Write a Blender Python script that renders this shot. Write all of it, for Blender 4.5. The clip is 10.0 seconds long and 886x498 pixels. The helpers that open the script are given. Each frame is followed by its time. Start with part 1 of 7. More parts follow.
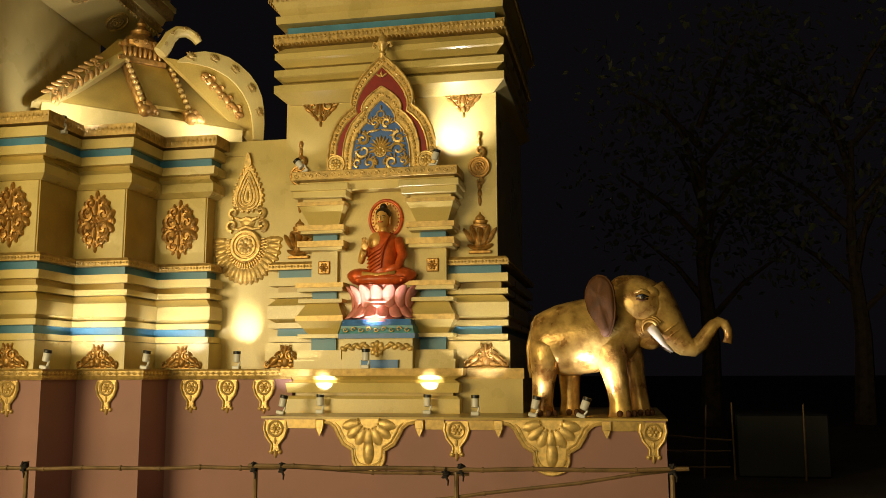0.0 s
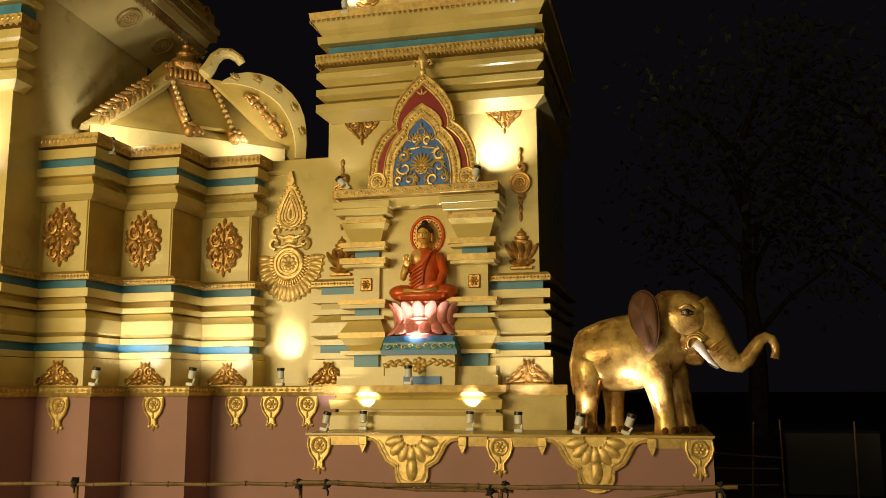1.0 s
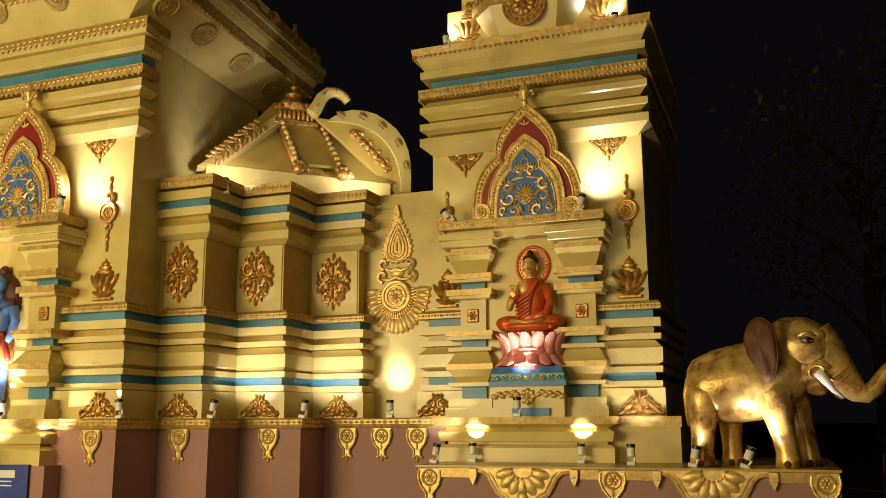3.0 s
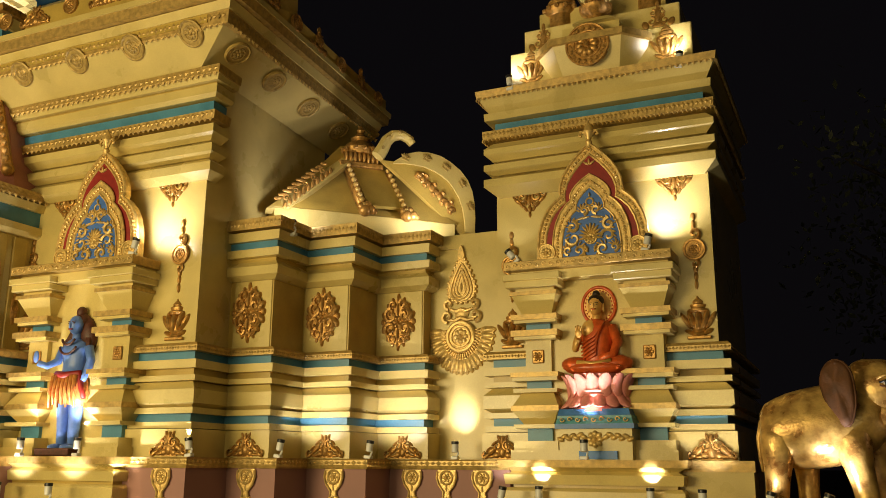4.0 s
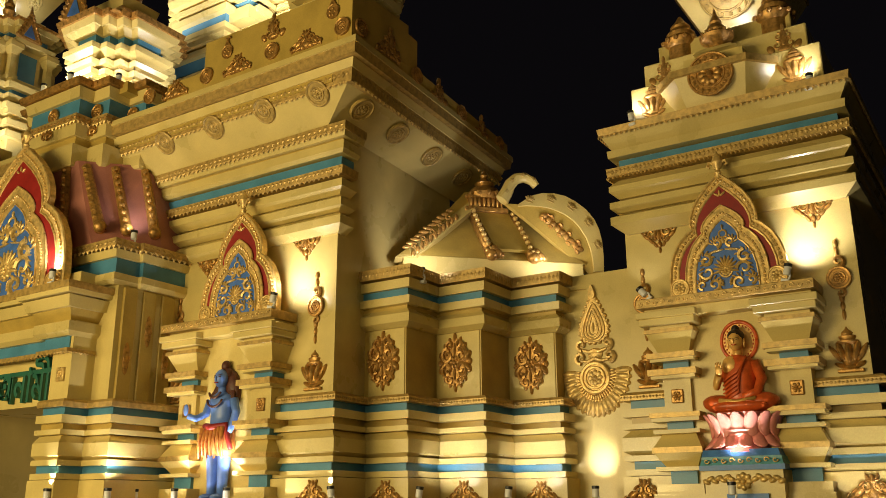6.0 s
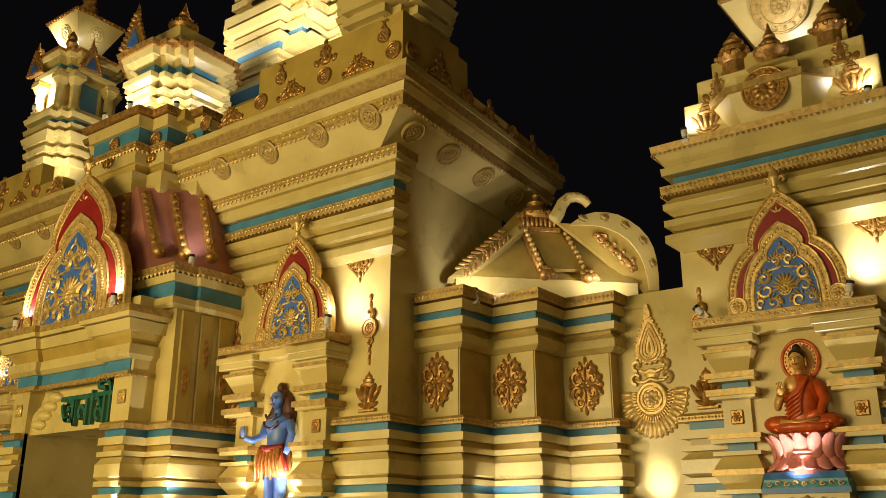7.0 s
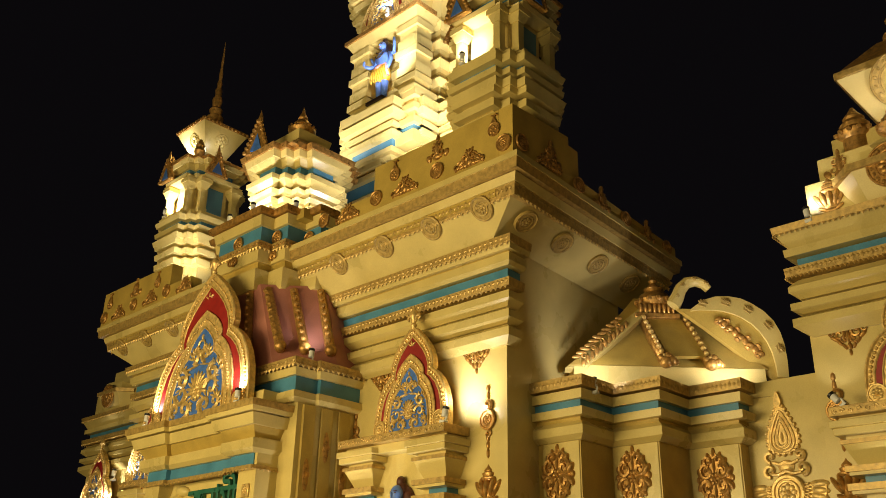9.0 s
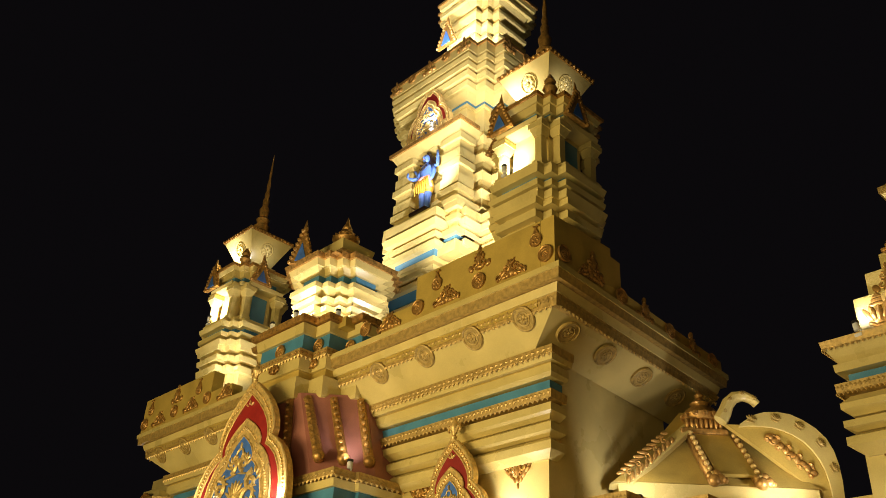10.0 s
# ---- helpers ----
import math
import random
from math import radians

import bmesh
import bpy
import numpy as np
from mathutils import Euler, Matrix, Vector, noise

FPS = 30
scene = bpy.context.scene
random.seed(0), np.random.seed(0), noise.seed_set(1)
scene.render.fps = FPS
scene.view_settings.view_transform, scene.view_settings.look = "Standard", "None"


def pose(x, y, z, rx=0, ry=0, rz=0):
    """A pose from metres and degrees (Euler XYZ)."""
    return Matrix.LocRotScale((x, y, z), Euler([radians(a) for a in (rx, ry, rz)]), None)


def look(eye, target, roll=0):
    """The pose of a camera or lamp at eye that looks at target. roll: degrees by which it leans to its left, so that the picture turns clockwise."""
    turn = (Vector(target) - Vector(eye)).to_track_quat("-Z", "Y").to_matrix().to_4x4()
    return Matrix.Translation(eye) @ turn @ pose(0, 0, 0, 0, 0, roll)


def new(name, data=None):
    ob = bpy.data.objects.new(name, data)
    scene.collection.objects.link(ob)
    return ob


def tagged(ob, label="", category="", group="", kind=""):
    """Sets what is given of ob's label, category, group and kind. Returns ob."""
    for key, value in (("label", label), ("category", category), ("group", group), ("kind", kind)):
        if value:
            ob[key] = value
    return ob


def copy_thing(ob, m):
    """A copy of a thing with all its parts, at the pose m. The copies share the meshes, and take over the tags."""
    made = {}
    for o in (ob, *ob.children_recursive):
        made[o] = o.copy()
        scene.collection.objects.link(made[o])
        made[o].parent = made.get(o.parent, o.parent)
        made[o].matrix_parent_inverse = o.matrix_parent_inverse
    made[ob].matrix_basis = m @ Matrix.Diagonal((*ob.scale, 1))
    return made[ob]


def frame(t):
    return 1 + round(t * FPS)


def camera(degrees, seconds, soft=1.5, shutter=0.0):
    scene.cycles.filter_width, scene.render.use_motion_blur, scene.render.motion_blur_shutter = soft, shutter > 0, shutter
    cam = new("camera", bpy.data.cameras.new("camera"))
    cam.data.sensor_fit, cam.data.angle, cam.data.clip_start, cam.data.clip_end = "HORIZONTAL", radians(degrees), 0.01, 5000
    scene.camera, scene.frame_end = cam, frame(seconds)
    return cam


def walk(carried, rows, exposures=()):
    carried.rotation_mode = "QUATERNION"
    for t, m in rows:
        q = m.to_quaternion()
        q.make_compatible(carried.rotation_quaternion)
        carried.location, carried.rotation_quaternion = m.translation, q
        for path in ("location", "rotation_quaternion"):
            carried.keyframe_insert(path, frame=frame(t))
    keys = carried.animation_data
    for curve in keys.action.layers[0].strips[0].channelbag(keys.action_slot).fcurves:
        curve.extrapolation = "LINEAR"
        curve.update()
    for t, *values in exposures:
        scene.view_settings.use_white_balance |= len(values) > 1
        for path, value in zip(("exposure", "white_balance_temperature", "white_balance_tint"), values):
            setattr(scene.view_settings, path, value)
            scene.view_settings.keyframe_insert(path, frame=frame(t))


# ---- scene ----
# ---------------------------------------------------------------- camera
cam = camera(52.58, 10.0, soft=0.6)
PATH = [
    (0, (-0.000, 0.000, 1.600), (-1.936, 9.712, 2.990), -0.15),
    (0.5, (-0.007, -0.009, 1.599), (-2.146, 9.642, 3.112), -0.27),
    (1, (-0.012, -0.013, 1.601), (-2.381, 9.575, 3.170), -0.20),
    (1.5, (-0.011, -0.009, 1.602), (-2.695, 9.484, 3.237), -0.10),
    (2, (-0.006, -0.016, 1.607), (-3.031, 9.354, 3.352), 0.03),
    (3.5, (-0.026, -0.018, 1.604), (-3.748, 9.026, 3.692), -0.09),
    (4, (-0.027, -0.036, 1.601), (-4.106, 8.787, 3.949), 0.43),
    (4.5, (-0.029, -0.049, 1.604), (-4.462, 8.573, 4.053), 0.15),
    (5, (-0.032, -0.055, 1.610), (-4.856, 8.325, 4.160), -0.31),
    (5.5, (-0.036, -0.061, 1.613), (-5.063, 8.162, 4.280), -0.36),
    (7, (-0.035, -0.062, 1.603), (-5.725, 7.583, 4.632), 0.12),
    (7.5, (-0.038, -0.066, 1.607), (-5.864, 7.452, 4.696), 0.20),
    (8, (-0.052, -0.071, 1.613), (-6.100, 7.179, 4.910), 0.53),
    (8.5, (-0.053, -0.083, 1.613), (-6.336, 6.812, 5.216), 0.75),
    (9, (-0.058, -0.104, 1.611), (-6.477, 6.471, 5.556), 1.23),
    (9.5, (-0.056, -0.122, 1.607), (-6.448, 6.099, 6.128), 2.06),
    (10, (-0.053, -0.123, 1.600), (-6.433, 5.715, 6.621), 3.25),
]
# the clip's camera closes down a little while the bright storeys come into view
EXPOSURES = [(0, 0.12), (2, 0.10), (3.5, 0.0), (5.5, -0.06), (7, -0.17), (8, -0.17), (9, -0.02), (10, 0.06)]
walk(cam, [(t, look(eye, target, roll)) for t, eye, target, roll in PATH], EXPOSURES)
# ---------------------------------------------------------------- world and large lights
world = bpy.data.worlds.new("night")
scene.world = world
world.use_nodes = True
world.node_tree.nodes["Background"].inputs[0].default_value = (0.47, 0.40, 0.48, 1)
world.node_tree.nodes["Background"].inputs[1].default_value = 0.0065

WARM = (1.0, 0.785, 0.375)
WHITE = (1.0, 0.935, 0.90)


# unseen area lamps before the gate; where the front light comes from is assumed
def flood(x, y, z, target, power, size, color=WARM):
    lamp = bpy.data.lights.new("unseen_flood", "AREA")
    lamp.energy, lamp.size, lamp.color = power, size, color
    ob = new("unseen_flood", lamp)
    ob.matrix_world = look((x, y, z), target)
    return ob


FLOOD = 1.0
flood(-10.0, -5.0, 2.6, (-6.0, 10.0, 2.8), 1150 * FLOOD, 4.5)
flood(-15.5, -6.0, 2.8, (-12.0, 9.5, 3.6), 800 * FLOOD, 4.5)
# added fill with no known source, for the faces turned to the right
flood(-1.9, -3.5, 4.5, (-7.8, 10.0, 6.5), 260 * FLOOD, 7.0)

# ---------------------------------------------------------------- materials


def material(name, color, rough=0.5, metal=0.0, vary=0.18, scale=3.0, fine=60.0, bump=0.15, dark=None, spread=0.0, coat=0.0):
    """Painted surface: two scales of noise in the colour, fine bump, uneven gloss."""
    m = bpy.data.materials.new(name)
    m.use_nodes = True
    nt = m.node_tree
    n, l = nt.nodes, nt.links
    bsdf = n["Principled BSDF"]
    co = n.new("ShaderNodeTexCoord")
    big = n.new("ShaderNodeTexNoise")
    big.inputs["Scale"].default_value, big.inputs["Detail"].default_value = scale, 6
    small = n.new("ShaderNodeTexNoise")
    small.inputs["Scale"].default_value, small.inputs["Detail"].default_value = fine, 3
    l.new(co.outputs["Object"], big.inputs["Vector"])
    l.new(co.outputs["Object"], small.inputs["Vector"])
    ramp = n.new("ShaderNodeValToRGB")
    d = dark or tuple(c * (1 - vary * 2) for c in color)
    ramp.color_ramp.elements[0].position, ramp.color_ramp.elements[0].color = 0.3, (*d, 1)
    ramp.color_ramp.elements[1].position, ramp.color_ramp.elements[1].color = 0.62, (*color, 1)
    l.new(big.outputs["Fac"], ramp.inputs["Fac"])
    mix = n.new("ShaderNodeMix")
    mix.data_type, mix.blend_type = "RGBA", "OVERLAY"
    mix.inputs[0].default_value = 0.16
    l.new(ramp.outputs["Color"], mix.inputs[6])
    l.new(small.outputs["Fac"], mix.inputs[7])
    grey = n.new("ShaderNodeHueSaturation")
    l.new(mix.outputs[2], grey.inputs["Color"])
    if spread:
        info = n.new("ShaderNodeObjectInfo")
        rng = n.new("ShaderNodeMapRange")
        rng.inputs[3].default_value, rng.inputs[4].default_value = 1 - spread, 1 + spread
        l.new(info.outputs["Random"], rng.inputs[0])
        l.new(rng.outputs[0], grey.inputs["Value"])
    l.new(grey.outputs["Color"], bsdf.inputs["Base Color"])
    rr = n.new("ShaderNodeMapRange")
    rr.inputs[3].default_value, rr.inputs[4].default_value = max(rough - 0.12, 0.05), min(rough + 0.12, 1)
    l.new(big.outputs["Fac"], rr.inputs[0])
    l.new(rr.outputs[0], bsdf.inputs["Roughness"])
    bsdf.inputs["Metallic"].default_value = metal
    bsdf.inputs["Coat Weight"].default_value = coat
    bp = n.new("ShaderNodeBump")
    bp.inputs["Strength"].default_value, bp.inputs["Distance"].default_value = bump, 0.01
    l.new(small.outputs["Fac"], bp.inputs["Height"])
    l.new(bp.outputs["Normal"], bsdf.inputs["Normal"])
    return m


CREAM = material("cream_paint", (0.67, 0.53, 0.19), 0.30, vary=0.10, scale=1.6, bump=0.05, spread=0.05)
# ochre boards and parapets; on recessed courses it puts their shade into the colour
OCHRE = material("ochre_and_recess_shade", (0.52, 0.365, 0.085), 0.34, vary=0.12, scale=2.5, bump=0.05, spread=0.05)
BLUE = material("teal_blue_paint", (0.075, 0.25, 0.405), 0.4, vary=0.12, bump=0.1)
GOLD = material("gold_paint", (0.82, 0.57, 0.20), 0.32, metal=0.35, vary=0.22, scale=14, fine=120, bump=0.3)
COPPER = material("copper_gold_paint", (0.58, 0.32, 0.085), 0.32, metal=0.5, vary=0.28, scale=16, fine=120, bump=0.3)
STRIP = material("embossed_gold_strip", (0.56, 0.375, 0.115), 0.36, metal=0.3, vary=0.2, scale=14, fine=90, bump=0.2)
PINK = material("pink_cloth", (0.36, 0.19, 0.17), 0.7, vary=0.07, scale=1.5, fine=200, bump=0.1)
ROSE = material("rose_roof_paint", (0.42, 0.17, 0.13), 0.5, vary=0.1, scale=3, bump=0.1)
RED = material("red_panel_paint", (0.30, 0.014, 0.010), 0.5, vary=0.15, scale=8, bump=0.1)
PANEL = material("blue_panel_paint", (0.065, 0.175, 0.56), 0.42, vary=0.15, scale=8, bump=0.1)
ELE = material("gold_leaf", (0.80, 0.53, 0.17), 0.30, metal=0.40, dark=(0.22, 0.085, 0.015), scale=5, fine=28, bump=0.45)
EAR = material("brown_gold_leaf", (0.11, 0.04, 0.010), 0.75, metal=0.0, vary=0.2, scale=8, bump=0.3)
IVORY = material("ivory_paint", (0.75, 0.68, 0.66), 0.35, vary=0.05)
SKIN = material("statue_gold_skin", (0.85, 0.50, 0.14), 0.35, metal=0.2, vary=0.1, scale=10)
ROBE = material("orange_red_robe_paint", (0.70, 0.12, 0.025), 0.32, vary=0.22, scale=9, bump=0.2)
HAIR = material("dark_hair_paint", (0.025, 0.012, 0.01), 0.45, vary=0.2, scale=12)
LOTUS = material("pink_lotus_paint", (0.80, 0.30, 0.27), 0.4, vary=0.12, scale=10)
DRUM = material("blue_drum_paint", (0.05, 0.20, 0.56), 0.4, vary=0.15, scale=9)
AQUA = material("turquoise_drum_paint", (0.11, 0.38, 0.48), 0.4, vary=0.2, scale=18)
BODYBLUE = material("blue_statue_paint", (0.12, 0.24, 0.70), 0.4, vary=0.1, scale=10)
BROWN = material("dark_brown_hair_paint", (0.09, 0.025, 0.012), 0.5, vary=0.25, scale=25, bump=0.4)
PELT = material("orange_pelt_paint", (0.68, 0.30, 0.07), 0.5, dark=(0.42, 0.10, 0.03), scale=20, bump=0.2)
YELLOW = material("yellow_cloth_paint", (0.75, 0.42, 0.04), 0.5, vary=0.1)
SOCKET = material("white_socket_plastic", (0.74, 0.74, 0.72), 0.35, vary=0.03)
BLACK = material("black_plastic", (0.012, 0.012, 0.013), 0.4, vary=0.1)
BAMBOO = material("bamboo_pole", (0.20, 0.12, 0.05), 0.5, vary=0.25, scale=9, bump=0.3)
RAG = material("black_rag", (0.02, 0.016, 0.016), 0.9, vary=0.2, scale=20, bump=0.5)
GREEN = material("dark_green_letter_paint", (0.02, 0.13, 0.085), 0.45, vary=0.1)
EARTH = material("bare_earth", (0.10, 0.075, 0.05), 0.95, vary=0.25, scale=0.8, fine=14, bump=0.8)
LEAF = material("dark_leaf", (0.12, 0.14, 0.08), 0.55, vary=0.3, scale=1.0, bump=0.2, spread=0.2)
BARK = material("bark", (0.11, 0.08, 0.055), 0.9, vary=0.3, scale=5, fine=40, bump=0.8)
TARP = material("dark_tarpaulin", (0.012, 0.013, 0.017), 0.6, vary=0.2)
BANNER = material("blue_banner_vinyl", (0.03, 0.06, 0.32), 0.35, vary=0.05)
PAPER = material("white_print", (0.75, 0.75, 0.78), 0.5, vary=0.04)
BULB = bpy.data.materials.new("lit_bulb")
BULB.use_nodes = True
BULB.node_tree.nodes["Principled BSDF"].inputs["Emission Color"].default_value = (1.0, 0.85, 0.55, 1)
BULB.node_tree.nodes["Principled BSDF"].inputs["Emission Strength"].default_value = 12

# ---------------------------------------------------------------- mesh helpers


def mesh(name, bm, mats, smooth=False):
    bmesh.ops.recalc_face_normals(bm, faces=bm.faces[:])
    me = bpy.data.meshes.new(name)
    bm.to_mesh(me)
    bm.free()
    for m in mats if isinstance(mats, (list, tuple)) else [mats]:
        me.materials.append(m)
    if smooth:
        me.polygons.foreach_set("use_smooth", [True] * len(me.polygons))
        me.set_sharp_from_angle(angle=radians(38))
    return me


def part(name, bm, mats, parent, label="", smooth=False):
    ob = new(name, mesh(name, bm, mats, smooth))
    ob.parent = parent
    return tagged(ob, label)


def thing(name, label, category, group="", kind="", at=None):
    ob = new(name)
    ob.empty_display_size = 0.2
    if at is not None:
        ob.matrix_world = at
    return tagged(ob, label, category, group, kind)


def solid(name, bm, mats, label, category, group="", kind="", smooth=False, at=None):
    ob = new(name, mesh(name, bm, mats, smooth))
    if at is not None:
        ob.matrix_world = at
    return tagged(ob, label, category, group, kind)


def box(bm, x0, x1, y0, y1, z0, z1, mi=0, bevel=0.0):
    g = bmesh.ops.create_cube(bm, size=1, matrix=Matrix.LocRotScale(((x0 + x1) / 2, (y0 + y1) / 2, (z0 + z1) / 2), None, (x1 - x0, y1 - y0, z1 - z0)))
    fs = {f for v in g["verts"] for f in v.link_faces}
    for f in fs:
        f.material_index = mi
    if bevel:
        es = list({e for v in g["verts"] for e in v.link_edges})
        bmesh.ops.bevel(bm, geom=es, offset=bevel, segments=1, affect="EDGES", material=mi)


def sweep(bm, plan, prof, closed=False, mi=0):
    """Carry a section of (outward, z) corners along a plan, mitred at its corners; outward is to the right of the way."""
    n = len(plan)
    P = [Vector(p) for p in plan]
    rings = []
    for i in range(n):
        a = P[i] - P[i - 1] if (closed or i > 0) else None
        b = P[(i + 1) % n] - P[i] if (closed or i < n - 1) else None
        na = Vector((a.y, -a.x)).normalized() if a is not None else None
        nb = Vector((b.y, -b.x)).normalized() if b is not None else None
        if na is None:
            m = nb
        elif nb is None:
            m = na
        else:
            m = (na + nb) / max(1 + na.dot(nb), 0.2)
        rings.append([bm.verts.new((P[i].x + m.x * o, P[i].y + m.y * o, z)) for o, z in prof])
    k = len(prof)
    for i in range(n if closed else n - 1):
        r, s = rings[i], rings[(i + 1) % n]
        for j in range(k):
            bm.faces.new((r[j], s[j], s[(j + 1) % k], r[(j + 1) % k])).material_index = mi
    if not closed:
        bm.faces.new(rings[0]).material_index = mi
        bm.faces.new(rings[-1][::-1]).material_index = mi


def band(plan, z0, z1, o0, o1=None, closed=False, inner=-0.06):
    bm = bmesh.new()
    sweep(bm, plan, [(inner, z0), (o0, z0), (o0 if o1 is None else o1, z1), (inner, z1)], closed)
    return bm


def mouldings(parent, plan, rows, closed=False):
    """rows: name, material, then the section's (outward, z) corners from below upwards."""
    for name, mat, *pts in rows:
        bm = bmesh.new()
        sweep(bm, plan, [(-0.06, pts[0][1]), *pts, (-0.06, pts[-1][1])], closed)
        part(name, bm, mat, parent)


def rect(x0, x1, y0, y1):
    return [(x0, y0), (x1, y0), (x1, y1), (x0, y1)]


def dentils(parent, plan, z, out, size=0.07, drop=0.06, mat=GOLD, closed=False):
    """A row of small pointed teeth that hangs along a ledge."""
    vs, fs = [], []
    P = [Vector(p) for p in plan]
    pairs = list(zip(P, P[1:] + P[:1])) if closed else list(zip(P, P[1:]))
    for a, b in pairs:
        d = b - a
        L = d.length
        if L < 1e-3:
            continue
        d.normalize()
        nrm = Vector((d.y, -d.x))
        a2, L2 = a + nrm * out - d * out, L + 2 * out
        c = max(int(L2 / size), 1)
        for i in range(c):
            u = L2 * (i + 0.5) / c
            q = a2 + d * u
            w = L2 / c * 0.45
            k = len(vs)
            for uu, oo, zz in ((-w, 0.004, z), (w, 0.004, z), (0, 0.004, z - drop), (0, 0.03, z - drop * 0.3)):
                p = q + d * uu + nrm * oo
                vs.append((p.x, p.y, zz))
            fs += [(k, k + 3, k + 1), (k, k + 2, k + 3), (k + 1, k + 3, k + 2)]
    me = bpy.data.meshes.new("toothed_trim")
    me.from_pydata(vs, [], fs)
    me.materials.append(mat)
    ob = new("toothed_trim", me)
    ob.parent = parent
    return tagged(ob, kind="stuff")


def emboss(parent, plan, z0, z1, out, size=0.07, mat=GOLD, closed=False):
    """Raised lozenges, large and small by turns, along the face of a strip."""
    vs, fs = [], []
    P = [Vector(p) for p in plan]
    pairs = list(zip(P, P[1:] + P[:1])) if closed else list(zip(P, P[1:]))
    zc, hz = (z0 + z1) / 2, (z1 - z0) * 0.42
    for a, b in pairs:
        d = b - a
        L = d.length + 2 * out
        if d.length < 0.1:
            continue
        d.normalize()
        nrm = Vector((d.y, -d.x))
        a2 = a + nrm * (out + 0.002) - d * out
        c = max(int(L / size), 1)
        for i in range(c):
            q = a2 + d * (L * (i + 0.5) / c)
            w, k = L / c * 0.46, (1.0 if i % 2 else 0.62)
            n = len(vs)
            for uu, oo, zz in ((-w, 0, 0), (0, 0, -hz * k), (w, 0, 0), (0, 0, hz * k), (0, 0.011, 0)):
                p = q + d * uu + nrm * oo
                vs.append((p.x, p.y, zc + zz))
            fs += [(n, n + 1, n + 4), (n + 1, n + 2, n + 4), (n + 2, n + 3, n + 4), (n + 3, n, n + 4)]
    me = bpy.data.meshes.new("embossed_relief")
    me.from_pydata(vs, [], fs)
    me.materials.append(mat)
    ob = new("embossed_relief", me)
    ob.parent = parent
    return tagged(ob, kind="stuff")


def ell(bm, u, v, ru, rv, h, rot=0.0, y=0.0, mi=0, seg=10, rings=6):
    """A flattened boss on a wall that faces -y: u across, v up, h its height."""
    m = Matrix.Translation((u, y, v)) @ Matrix.Rotation(rot, 4, "Y") @ Matrix.Diagonal((ru, h, rv, 1))
    g = bmesh.ops.create_uvsphere(bm, u_segments=seg, v_segments=rings, radius=1, matrix=m)
    for f in {f for w in g["verts"] for f in w.link_faces}:
        f.material_index = mi
        f.smooth = True


def tube(bm, pts, r, r1=None, mi=0, k=6, squash=1.0):
    """A round bar along 3D points, tapering from r to r1."""
    P = [Vector(p) for p in pts]
    r1 = r if r1 is None else r1
    rings, up = [], None
    for i, p in enumerate(P):
        d = (P[min(i + 1, len(P) - 1)] - P[max(i - 1, 0)]).normalized()
        if up is None:
            up = d.orthogonal().normalized()
        up = (up - d * up.dot(d)).normalized()
        side = d.cross(up)
        rr = r + (r1 - r) * i / max(len(P) - 1, 1)
        rings.append([bm.verts.new(p + (up * math.cos(a) + side * math.sin(a) * squash) * rr) for a in (2 * math.pi * j / k for j in range(k))])
    for a, b in zip(rings, rings[1:]):
        for j in range(k):
            f = bm.faces.new((a[j], a[(j + 1) % k], b[(j + 1) % k], b[j]))
            f.material_index, f.smooth = mi, True
    for ring in (rings[0], rings[-1]):
        bm.faces.new(ring).material_index = mi


def spiral(bm, u, v, r, start, turns=1.3, side=1, thick=0.02, y=-0.015, mi=0):
    pts = []
    for i in range(15):
        f = i / 14
        a = start + side * f * turns * 2 * math.pi
        q = r * (1 - 0.82 * f)
        pts.append((u + q * math.cos(a), y, v + q * math.sin(a)))
    tube(bm, pts, thick, thick * 0.6, mi, 5)


def ring(bm, u, v, r, thick, y=-0.01, mi=0, n=24, k=6):
    pts = [(u + r * math.cos(2 * math.pi * i / n), y, v + r * math.sin(2 * math.pi * i / n)) for i in range(n + 1)]
    tube(bm, pts, thick, None, mi, k)


def disc(bm, u, v, r, h, n=24, mi=0):
    g = bmesh.ops.create_cone(bm, segments=n, radius1=r, radius2=r, depth=h, cap_ends=True, matrix=Matrix.Translation((u, -h / 2, v)) @ Matrix.Rotation(math.pi / 2, 4, "X"))
    for f in {f for w in g["verts"] for f in w.link_faces}:
        f.material_index = mi


def flower(bm, u, v, r, petals=8, y=0.0, mi=0):
    for i in range(petals):
        a = 2 * math.pi * i / petals
        ell(bm, u + 0.6 * r * math.cos(a), v + 0.6 * r * math.sin(a), 0.40 * r, 0.31 * r, 0.22 * r, -a, y, mi, 8, 5)
    ell(bm, u, v, 0.3 * r, 0.3 * r, 0.35 * r, 0, y, mi, 8, 5)


def lathe(bm, prof, cx=0.0, cy=0.0, cz=0.0, n=16, mi=0):
    """Turned body from (radius, z) rows."""
    rings = []
    for r, z in prof:
        rings.append([bm.verts.new((cx + r * math.cos(2 * math.pi * i / n), cy + r * math.sin(2 * math.pi * i / n), cz + z)) for i in range(n)])
    for a, b in zip(rings, rings[1:]):
        for j in range(n):
            f = bm.faces.new((a[j], a[(j + 1) % n], b[(j + 1) % n], b[j]))
            f.material_index, f.smooth = mi, True
    bm.faces.new(rings[0][::-1]).material_index = mi
    bm.faces.new(rings[-1]).material_index = mi


